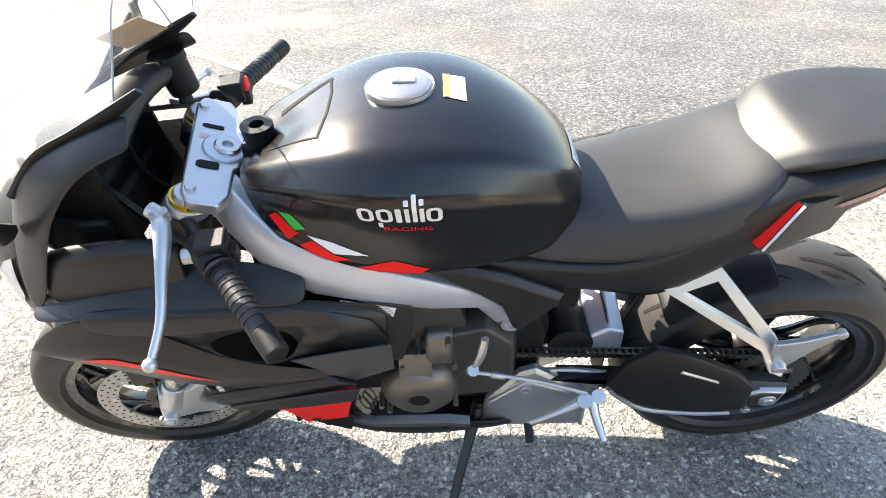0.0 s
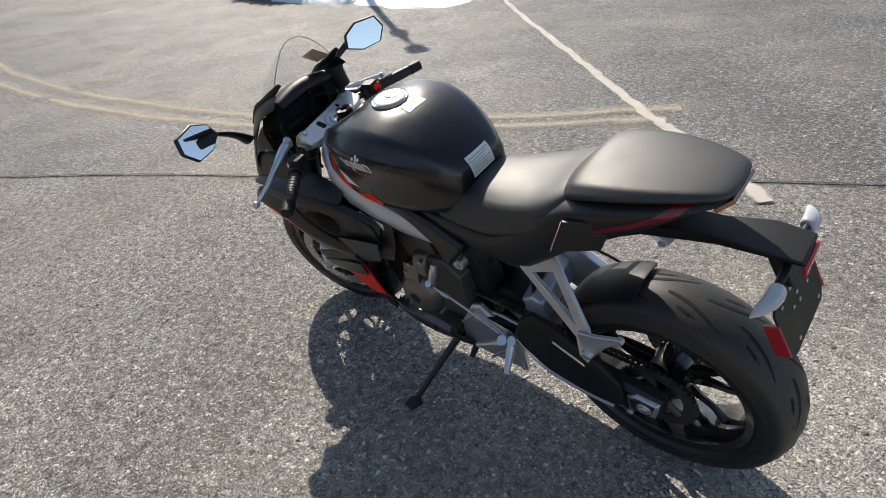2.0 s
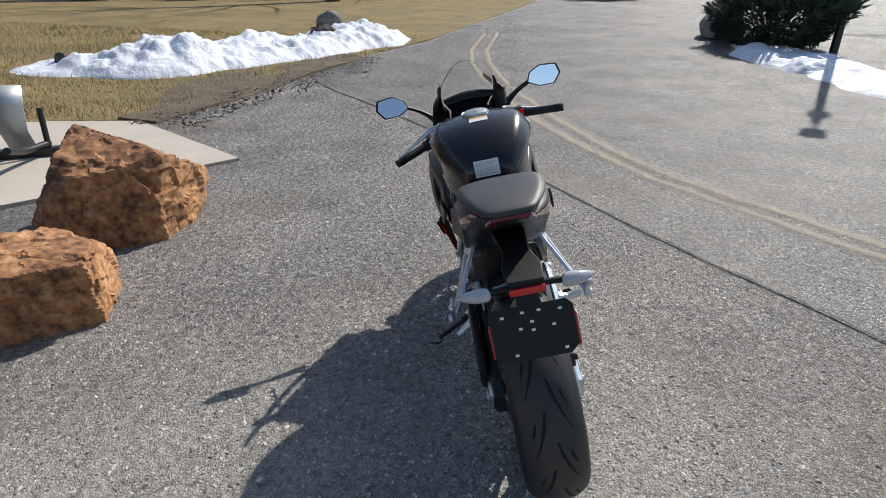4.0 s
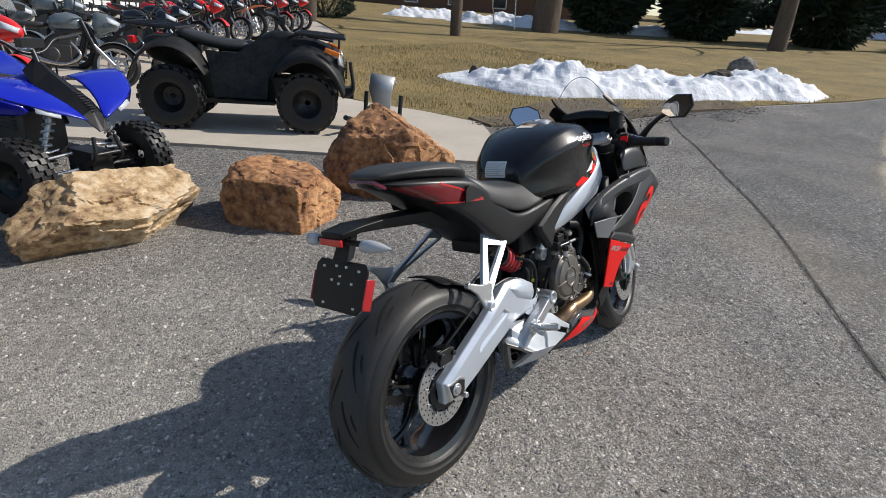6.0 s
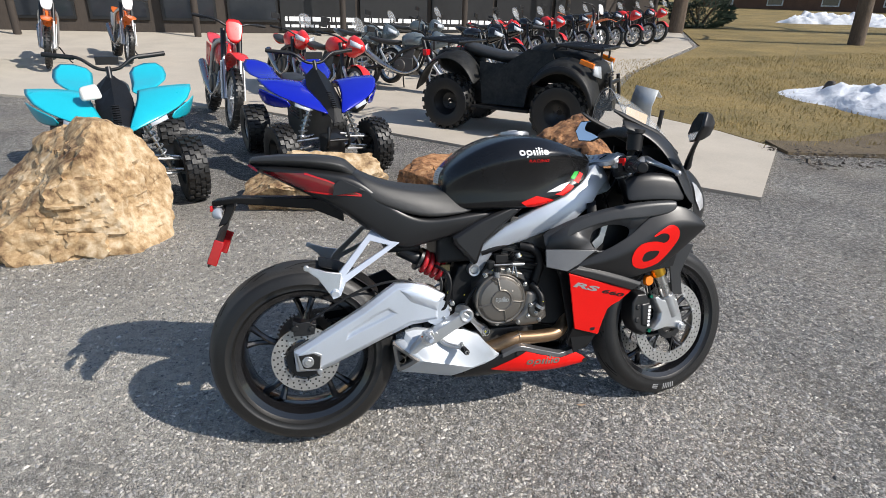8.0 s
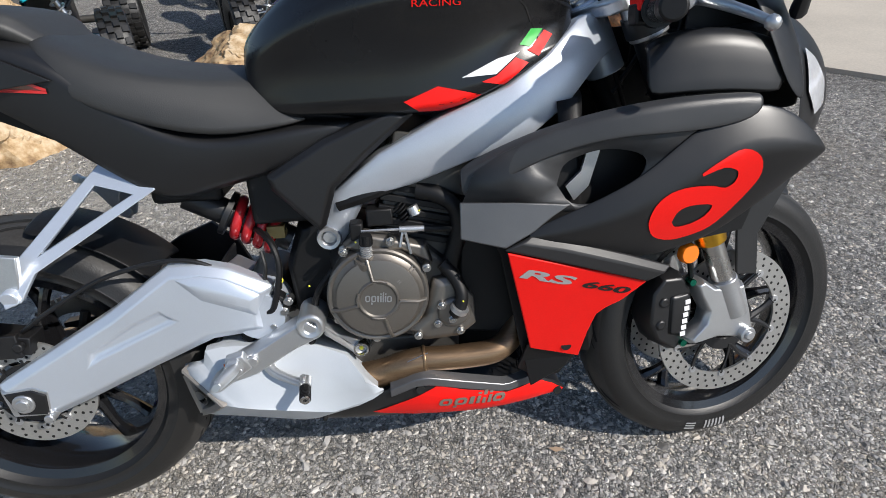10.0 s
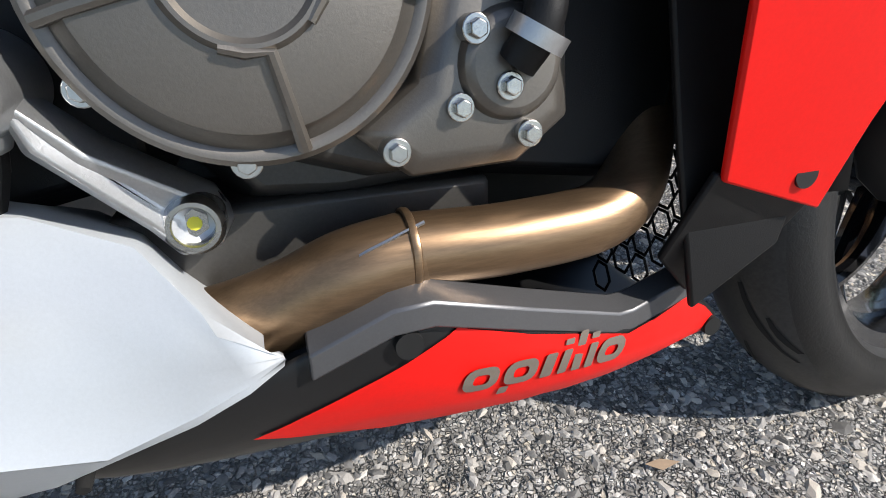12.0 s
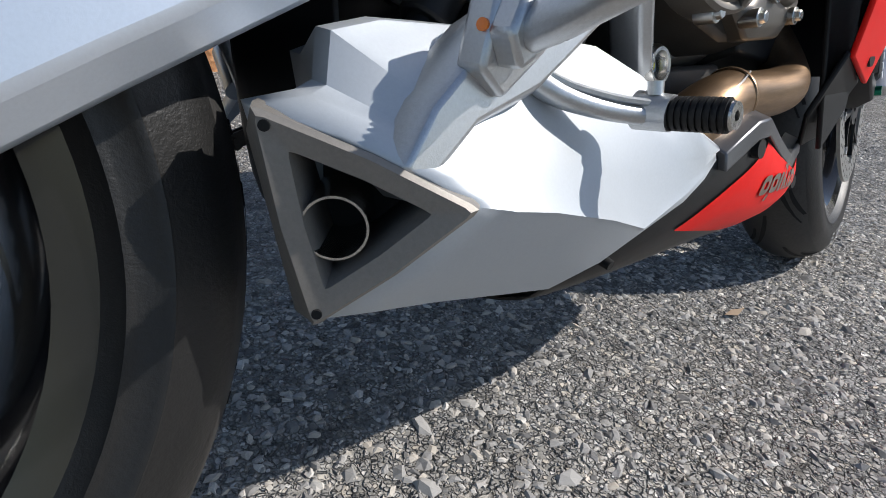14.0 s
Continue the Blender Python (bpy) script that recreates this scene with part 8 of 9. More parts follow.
# ---- quads ----
M["blue"] = material("blue plastic", (0.005, 0.014, 0.38), 0.22, coat=0.4, var=0.05, bump=0.0)
M["cyan"] = material("cyan plastic", (0.01, 0.46, 0.58), 0.32, coat=0.3, var=0.05, bump=0.0)
M["race_red"] = material("red plastic", (0.75, 0.03, 0.03), 0.3, coat=0.3, var=0.06, bump=0.0)
M["race_green"] = material("green plastic", (0.06, 0.48, 0.04), 0.3, coat=0.3, var=0.06, bump=0.0)
M["race_orange"] = material("orange plastic", (0.80, 0.16, 0.02), 0.3, coat=0.3, var=0.06, bump=0.0)
M["grey_paint"] = material("grey bike paint", (0.16, 0.19, 0.20), 0.3, metal=0.3, coat=0.3, bump=0.0)
M["camo"] = material("dark camouflage plastic", (0.030, 0.030, 0.028), 0.5, spec=0.22, rgb2=(0.007, 0.007, 0.007), scale=9, fine=25, bump=0.1)
M["lens_pale"] = material("pale lamp lens", (0.55, 0.58, 0.62), 0.1, coat=0.8, bump=0.0)


def knobby(name, parent, m, r, w, rim_mat="black_satin", knobs=22, label=""):
    """A fat off-road tyre with lugs, and its rim."""
    bm = bmesh.new()
    lathe(bm, [(r * 0.48, w * 0.42), (r * 0.70, w * 0.52), (r * 0.88, w * 0.50), (r * 0.95, w * 0.36), (r * 0.955, 0), (r * 0.95, -w * 0.36), (r * 0.88, -w * 0.50), (r * 0.70, -w * 0.52), (r * 0.48, -w * 0.42)], segs=40)
    ty = at(part(name, bm, "rubber", parent, label), m)
    bm = bmesh.new()
    for k in range(knobs):
        for j, y in enumerate((-0.36, -0.12, 0.12, 0.36)):
            a = 2 * math.pi * (k + (0.5 if j % 2 else 0)) / knobs
            rr = r * (0.965 if abs(y) < 0.2 else 0.94)
            box(bm, rr * math.cos(a), y * w, rr * math.sin(a), r * 0.10, w * 0.20, r * 0.15, Matrix.Rotation(-a, 4, "Y"))
    part("tread", bm, "rubber", ty)
    bm = bmesh.new()
    lathe(bm, [(0.03, 0.02), (r * 0.30, 0.0), (r * 0.40, -w * 0.20), (r * 0.50, -w * 0.40), (r * 0.50, w * 0.40), (r * 0.44, w * 0.38), (r * 0.36, w * 0.14), (r * 0.2, w * 0.10), (0.03, w * 0.10)], segs=28)
    for k in range(4):
        a = math.pi / 2 * k
        for s in (-1, 1):
            rod(bm, (r * 0.17 * math.cos(a), s * w * 0.10, r * 0.17 * math.sin(a)), (r * 0.17 * math.cos(a), s * w * 0.18, r * 0.17 * math.sin(a)), 0.012, segs=8)
    part("rim", bm, rim_mat, ty)
    return ty


def coil(bm, a, b, r, turns, wire):
    a, b = Vector(a), Vector(b)
    ax = (b - a).normalized()
    u = ax.orthogonal().normalized()
    v = ax.cross(u)
    n = int(turns * 12)
    tube(bm, [a.lerp(b, k / n) + r * (math.cos(2 * math.pi * turns * k / n) * u + math.sin(2 * math.pi * turns * k / n) * v) for k in range(n + 1)], wire, segs=6, curve=False)


def sport_quad(m, paint, label):
    q = thing("sport_quad", m, label, "quad", "quads in front of the shop")
    fx, rx = 0.62, -0.62
    for s in (-1, 1):
        knobby("front_tyre", q, pose(fx, s * 0.46, 0.265, 0, 0, 6), 0.265, 0.17)
        knobby("rear_tyre", q, pose(rx, s * 0.43, 0.255), 0.255, 0.24, "aluminium")
        bm = bmesh.new()
        rows = [[(0.86, s * 0.035, 0.60), (0.84, s * 0.10, 0.64), (0.80, s * 0.17, 0.66)],
                [(0.72, s * 0.10, 0.74), (0.73, s * 0.25, 0.76), (0.74, s * 0.36, 0.74)],
                [(0.52, s * 0.15, 0.82), (0.52, s * 0.34, 0.84), (0.56, s * 0.54, 0.80)],
                [(0.33, s * 0.16, 0.88), (0.32, s * 0.38, 0.93), (0.32, s * 0.60, 0.95)],
                [(0.16, s * 0.16, 0.80), (0.18, s * 0.34, 0.80), (0.22, s * 0.50, 0.78)]]
        sheet(bm, rows)
        sheet(bm, [[(0.74, s * 0.36, 0.74), (0.56, s * 0.54, 0.80), (0.36, s * 0.60, 0.86)], [(0.72, s * 0.35, 0.66), (0.53, s * 0.50, 0.66), (0.34, s * 0.54, 0.66)]])
        part("front_fender", bm, paint, q, solid=0.008, subsurf=1)
        bm = bmesh.new()
        rows = [[(-0.28, s * 0.12, 0.76), (-0.25, s * 0.22, 0.72)], [(-0.45, s * 0.14, 0.80), (-0.45, s * 0.42, 0.82)], [(-0.70, s * 0.14, 0.82), (-0.72, s * 0.50, 0.84)], [(-0.95, s * 0.12, 0.92), (-1.00, s * 0.46, 1.00)]]
        sheet(bm, rows)
        part("rear_fender", bm, paint, q, solid=0.008, subsurf=1)
        bm = bmesh.new()
        patch_mesh(bm, [(0.765, s * 0.20, 0.695), (0.72, s * 0.33, 0.735), (0.745, s * 0.34, 0.695), (0.80, s * 0.22, 0.655)], 1)
        part("headlamp", bm, "lens_pale", q, solid=0.01)
        bm = bmesh.new()
        coil(bm, (0.63, s * 0.30, 0.32), (0.60, s * 0.17, 0.64), 0.034, 7, 0.007)
        part("shock_spring", bm, "aluminium", q)
        bm = bmesh.new()
        rod(bm, (0.63, s * 0.31, 0.29), (0.60, s * 0.165, 0.66), 0.018)
        for xx, zz in ((0.52, 0.25), (0.74, 0.25), (0.56, 0.36), (0.70, 0.36)):
            tube(bm, [(0.5 * (xx + 0.62), s * 0.40, zz), (xx, s * 0.13, zz + 0.03)], 0.012, segs=8, curve=False)
        part("suspension_arm", bm, "steel", q)
        bm = bmesh.new()
        slab(bm, [(0.42, s * 0.20, 0.22), (-0.35, s * 0.20, 0.22), (-0.35, s * 0.40, 0.24), (0.30, s * 0.42, 0.24)], 0.02)
        part("nerf_bar", bm, "black_plastic", q)
        bm = bmesh.new()
        rod(bm, (0.22, s * 0.22, 1.10), (0.15, s * 0.42, 1.12), 0.018)
        part("grip", bm, "rubber", q)
    bm = bmesh.new()
    sheet(bm, [[(0.89, y, 0.56 - abs(y) * 0.2) for y in (-0.03, 0, 0.03)], [(0.80, y, 0.69 - abs(y) * 0.5) for y in (-0.08, 0, 0.08)], [(0.62, y, 0.80 - abs(y) * 0.6) for y in (-0.13, 0, 0.13)], [(0.42, y, 0.90 - abs(y) * 0.7) for y in (-0.13, 0, 0.13)], [(0.28, y, 0.99 - abs(y) * 0.9) for y in (-0.10, 0, 0.10)]])
    nose_cowl = part("nose_cowl", bm, "black_plastic", q, "black nose cowl with louvres", solid=0.01, smooth=False)
    for k in range(9):
        bm = bmesh.new()
        box(bm, 0.82 - 0.018 * k, 0, 0.683 + 0.014 * k, 0.012, 0.05, 0.003, Matrix.Rotation(radians(-45), 4, "Y"))
        part("louvre", bm, "black_satin", nose_cowl)
    body_rows = [(0.30, [(0, 0.90), (0.09, 0.88), (0.13, 0.78), (0.12, 0.62), (0.06, 0.58)]), (0.10, [(0, 0.88), (0.11, 0.85), (0.14, 0.75), (0.12, 0.60), (0.06, 0.56)]), (-0.10, [(0, 0.80), (0.10, 0.78), (0.12, 0.70), (0.11, 0.58), (0.05, 0.55)])]
    body("tank_cover", body_rows, paint, q, subsurf=1)
    body("seat", [(0.02, [(0, 0.86), (0.09, 0.85), (0.12, 0.81), (0.11, 0.77), (0.05, 0.75)]), (-0.35, [(0, 0.80), (0.11, 0.79), (0.14, 0.76), (0.12, 0.72), (0.05, 0.70)]), (-0.75, [(0, 0.86), (0.11, 0.85), (0.14, 0.82), (0.12, 0.78), (0.05, 0.77)])], "seat", q, subsurf=1)
    bm = bmesh.new()
    box(bm, -0.02, 0, 0.45, 0.55, 0.30, 0.34)
    for k in range(5):
        box(bm, 0.02, 0, 0.48 + 0.03 * k, 0.30, 0.34, 0.012)
    rod(bm, (rx, -0.40, 0.255), (rx, 0.40, 0.255), 0.03)
    tube(bm, [(-0.15, 0, 0.35), (-0.45, 0, 0.30), (rx, 0, 0.255)], 0.05)
    pieces("engine_block", bm, "engine", q, bevel=0.01)
    bm = bmesh.new()
    tube(bm, [(0.78, -0.10, 0.30), (0.90, -0.10, 0.38), (0.88, -0.08, 0.52)], 0.014)
    tube(bm, [(0.78, 0.10, 0.30), (0.90, 0.10, 0.38), (0.88, 0.08, 0.52)], 0.014)
    rod(bm, (0.90, -0.10, 0.40), (0.90, 0.10, 0.40), 0.014)
    box(bm, 0.70, 0, 0.30, 0.25, 0.16, 0.20)
    pieces("bumper_bar", bm, "black_satin", q)
    bm = bmesh.new()
    tube(bm, [(0.15, -0.42, 1.12), (0.23, -0.20, 1.10), (0.27, -0.07, 1.02), (0.27, 0.07, 1.02), (0.23, 0.20, 1.10), (0.15, 0.42, 1.12)], 0.013)
    rod(bm, (0.50, 0, 0.55), (0.27, 0, 1.03), 0.02)
    box(bm, 0.26, 0, 1.08, 0.07, 0.16, 0.06)
    part("handlebar", bm, "black_satin", q)
    return q


sport_quad(pose(-0.05, 3.86, 0.0, 0, 0, -72) @ Matrix.Scale(0.92, 4), "blue", "blue and black sport quad with knobbly tyres")
cyan = sport_quad(pose(-1.48, 3.16, 0.0, 0, 0, -72) @ Matrix.Scale(0.92, 4), "cyan", "cyan and black sport quad behind a boulder")
bm = bmesh.new()
loft(bm, [[(0.55 + dx, -0.22 + dy, 0.83 + dz) for dx, dy, dz in ((0, 0, 0), (0.12, 0.02, 0.0), (0.12, 0.16, 0.02), (0, 0.14, 0.03))], [(0.53 + dx, -0.23 + dy, 0.92 + dz) for dx, dy, dz in ((0.02, 0.02, 0), (0.10, 0.02, 0.0), (0.10, 0.14, 0.02), (0.02, 0.13, 0.03))]])
tag_bag = part("paper_tag", bm, "label", cyan, "white paper tag on the fender", bevel=0.02)


def utility_atv(m):
    q = thing("utility_atv", m, "black camouflage utility quad with cargo racks", "quad", "quads in front of the shop")
    fx, rx = 0.70, -0.70
    for s in (-1, 1):
        knobby("front_tyre", q, pose(fx, s * 0.44, 0.325), 0.325, 0.22, "black_satin", 20)
        knobby("rear_tyre", q, pose(rx, s * 0.43, 0.325), 0.325, 0.27, "black_satin", 20)
        for x0, nm in ((fx, "front_fender"), (rx, "rear_fender")):
            bm = bmesh.new()
            rows = []
            for k in range(9):
                a = math.pi * (0.06 + 0.80 * k / 8) if x0 > 0 else math.pi * (0.14 + 0.80 * k / 8)
                x, z = x0 + 0.43 * math.cos(a), 0.36 + 0.47 * math.sin(a)
                rows.append([(x, s * 0.26, z + 0.02), (x, s * 0.46, z), (x, s * 0.58, z - 0.06)])
            sheet(bm, rows)
            part(nm, bm, "camo", q, solid=0.015, subsurf=1)
        bm = bmesh.new()
        slab(bm, [(0.36, s * 0.28, 0.30), (-0.32, s * 0.28, 0.30), (-0.36, s * 0.54, 0.31), (0.36, s * 0.54, 0.31)], 0.03)
        slab(bm, [(0.34, s * 0.24, 0.30), (-0.30, s * 0.24, 0.30), (-0.26, s * 0.22, 0.70), (0.26, s * 0.22, 0.72)], 0.02)
        part("footwell", bm, "black_plastic", q)
        bm = bmesh.new()
        slab(bm, [(-0.28, s * 0.38, 0.33), (0.26, s * 0.38, 0.33), (0.29, s * 0.38, 0.52), (0.40, s * 0.38, 0.68), (0.58, s * 0.38, 0.79), (0.52, s * 0.30, 0.86), (0.22, s * 0.26, 0.88), (-0.05, s * 0.26, 0.72), (-0.36, s * 0.32, 0.74), (-0.31, s * 0.38, 0.56)], 0.03)
        part("side_panel", bm, "camo", q, "dark camouflage side panel")
        bm = bmesh.new()
        rows = []
        for k in range(8):
            a = math.pi * (0.10 + 0.66 * k / 7)
            x, z = fx + 0.43 * math.cos(a), 0.36 + 0.47 * math.sin(a)
            rows.append([(x, s * 0.575, z - 0.05), (x * 0.99 + 0.007, s * 0.60, z - 0.09), (fx + (x - fx) * 0.93, s * 0.59, z - 0.125)])
        sheet(bm, rows)
        part("fender_flare", bm, "black_plastic", q, "black plastic fender flare", solid=0.012, subsurf=1)
        bm = bmesh.new()
        patch_mesh(bm, [(1.10, s * 0.30, 0.66), (1.05, s * 0.46, 0.70), (1.04, s * 0.46, 0.78), (1.07, s * 0.28, 0.77)], 1)
        part("headlamp", bm, "lens_pale", q, solid=0.02)
        bm = bmesh.new()
        box(bm, 0.97, s * 0.505, 0.80, 0.16, 0.05, 0.045, Matrix.Rotation(0.25, 4, "Y"))
        part("amber_marker", bm, "orange", q, "amber marker lamp", bevel=0.008)
        bm = bmesh.new()
        box(bm, -1.02, s * 0.46, 0.80, 0.06, 0.10, 0.06)
        part("tail_lamp", bm, "red_gloss", q, bevel=0.008)
        bm = bmesh.new()
        rod(bm, (0.34, s * 0.20, 1.08), (0.28, s * 0.42, 1.09), 0.019)
        part("grip", bm, "rubber", q)
        bm = bmesh.new()
        for x0 in (fx, rx):
            for zz in (0.28, 0.40):
                tube(bm, [(x0 - 0.08, s * 0.36, zz), (x0 - 0.10, s * 0.10, zz + 0.04)], 0.018, segs=8, curve=False)
                tube(bm, [(x0 + 0.08, s * 0.36, zz), (x0 + 0.10, s * 0.10, zz + 0.04)], 0.018, segs=8, curve=False)
        part("suspension_arm", bm, "black_satin", q)
    body("front_body", [(1.12, [(0, 0.74), (0.22, 0.73), (0.30, 0.68), (0.28, 0.55), (0.18, 0.50)]), (0.95, [(0, 0.86), (0.26, 0.85), (0.34, 0.80), (0.32, 0.60), (0.2, 0.52)]), (0.62, [(0, 0.92), (0.24, 0.91), (0.30, 0.86), (0.28, 0.66), (0.2, 0.55)]), (0.30, [(0, 0.98), (0.12, 0.96), (0.17, 0.88), (0.18, 0.70), (0.12, 0.55)]), (0.10, [(0, 0.84), (0.12, 0.83), (0.16, 0.77), (0.17, 0.65), (0.12, 0.5)])], "camo", q, "dark camouflage bodywork", subsurf=1)
    for s in (-1, 1):
        bm = bmesh.new()
        rod(bm, (0.50, s * 0.20, 0.90), (0.62, s * 0.33, 0.93), 0.012, segs=8)
        part("rack_stay", bm, "black_satin", q)
        bm = bmesh.new()
        slab(bm, [(0.98, s * 0.20, 0.90), (0.70, s * 0.22, 0.925), (0.70, s * 0.29, 0.915), (0.98, s * 0.30, 0.885)], 0.012)
        part("hood_insert", bm, "black_plastic", q, "black hood insert")
    body("seat", [(0.14, [(0, 0.86), (0.10, 0.85), (0.14, 0.81), (0.14, 0.76), (0.08, 0.74)]), (-0.15, [(0, 0.82), (0.14, 0.81), (0.18, 0.78), (0.17, 0.73), (0.1, 0.71)]), (-0.55, [(0, 0.90), (0.16, 0.89), (0.20, 0.86), (0.18, 0.80), (0.1, 0.78)]), (-0.70, [(0, 0.92), (0.14, 0.91), (0.17, 0.88), (0.16, 0.83), (0.1, 0.8)])], "seat", q, subsurf=1)
    body("rear_body", [(-0.45, [(0, 0.80), (0.22, 0.80), (0.28, 0.75), (0.26, 0.60), (0.15, 0.5)]), (-0.75, [(0, 0.86), (0.26, 0.86), (0.32, 0.80), (0.30, 0.62), (0.2, 0.55)]), (-1.05, [(0, 0.84), (0.26, 0.83), (0.32, 0.78), (0.30, 0.68), (0.2, 0.62)])], "camo", q, subsurf=1)
    for nm, x0, x1, z in (("front_rack", 0.58, 1.10, 0.94), ("rear_rack", -1.12, -0.62, 0.93)):
        bm = bmesh.new()
        tube(bm, [(x0, -0.40, z), (x1, -0.40, z - 0.02), (x1, 0.40, z - 0.02), (x0, 0.40, z), (x0, -0.40, z)], 0.014, segs=8, curve=False)
        rack = part(nm, bm, "black_satin", q, "black tubular cargo rack")
        for k in range(7):
            bm = bmesh.new()
            y = -0.36 + 0.12 * k
            rod(bm, (x0, y, z), (x1, y, z - 0.02), 0.011, segs=8)
            part("rack_bar", bm, "black_satin", rack)
        bm = bmesh.new()
        rod(bm, ((x0 + x1) / 2, -0.40, z - 0.012), ((x0 + x1) / 2, 0.40, z - 0.012), 0.012, segs=8)
        part("cross_bar", bm, "black_satin", rack)
        for x in (x0 + 0.06, x1 - 0.06):
            for y in (-0.2, 0.2):
                bm = bmesh.new()
                rod(bm, (x, y, z), (x, y, z - 0.12), 0.012, segs=8)
                part("rack_foot", bm, "black_satin", rack)
    bm = bmesh.new()
    tube(bm, [(1.08, -0.25, 0.38), (1.20, -0.24, 0.45), (1.17, -0.20, 0.68)], 0.02)
    tube(bm, [(1.08, 0.25, 0.38), (1.20, 0.24, 0.45), (1.17, 0.20, 0.68)], 0.02)
    rod(bm, (1.20, -0.24, 0.47), (1.20, 0.24, 0.47), 0.02)
    rod(bm, (1.18, -0.22, 0.62), (1.18, 0.22, 0.62), 0.02)
    for k in range(6):
        box(bm, 1.12, 0, 0.55 + 0.03 * k, 0.02, 0.34, 0.012)
    box(bm, 1.15, 0, 0.40, 0.12, 0.20, 0.10)
    pieces("bumper_bar", bm, "black_satin", q, "black front bumper bar")
    bm = bmesh.new()
    box(bm, 0, 0, 0.42, 1.3, 0.34, 0.22)
    box(bm, -0.05, 0, 0.58, 0.5, 0.30, 0.26)
    part("chassis", bm, "engine", q, bevel=0.02)
    bm = bmesh.new()
    tube(bm, [(0.28, -0.42, 1.09), (0.36, -0.18, 1.07), (0.38, 0, 1.02), (0.36, 0.18, 1.07), (0.28, 0.42, 1.09)], 0.014)
    rod(bm, (0.5, 0, 0.9), (0.38, 0, 1.03), 0.03)
    box(bm, 0.40, 0, 1.03, 0.10, 0.16, 0.07)
    part("handlebar", bm, "black_satin", q)
    for ob in q.children_recursive:
        if "tyre" in ob.name or (ob.parent and "tyre" in ob.parent.name):
            continue
        for v in ob.data.vertices:
            if v.co.z > 0.35:
                v.co.z = 0.35 + (v.co.z - 0.35) * 1.17
    return q


H = math.degrees(math.atan2(4.40 - 5.26, 2.69 - 1.62))
front = Vector((2.69, 4.40, 0))
d = Vector((math.cos(radians(H)), math.sin(radians(H)), 0))
left = Vector((-d.y, d.x, 0))
c = front + left * 0.44 - d * 0.70
utility_atv(pose(c.x, c.y, 0.03, 0, 0, H))
# snow plough blade on its push frame, standing in front of the utility quad
p = c + d * 1.75 + Vector((-0.24, 0.14, 0))
plow = thing("plough_blade", pose(p.x, p.y, 0.035, 0, 0, H + 62), "grey steel snow plough blade on a black push frame", "plough")
bm = bmesh.new()
sheet(bm, [[(0.10, -0.20, 0.02), (0.14, 0.02, 0.02)], [(0.04, -0.17, 0.22), (0.07, 0.05, 0.22)], [(-0.02, -0.20, 0.44), (0.00, 0.10, 0.46)], [(0.03, -0.22, 0.62), (0.06, 0.10, 0.64)], [(0.15, -0.20, 0.54), (0.20, 0.10, 0.54)]])
M["plow"] = material("pale galvanised steel", (0.50, 0.53, 0.55), 0.45, metal=0.5, var=0.1, bump=0.1)
part("blade", bm, "plow", plow, solid=0.012)
bm = bmesh.new()
for y in (-0.30, 0.15):
    tube(bm, [(0.05, y, 0.10), (-0.30, y * 0.6, 0.12), (-0.62, y * 0.5, 0.20)], 0.03)
    rod(bm, (0.02, y, 0.05), (0.05, y, 0.42), 0.025)
box(bm, 0.02, -0.08, 0.035, 0.1, 0.7, 0.07)
part("push_frame", bm, "black_satin", plow)


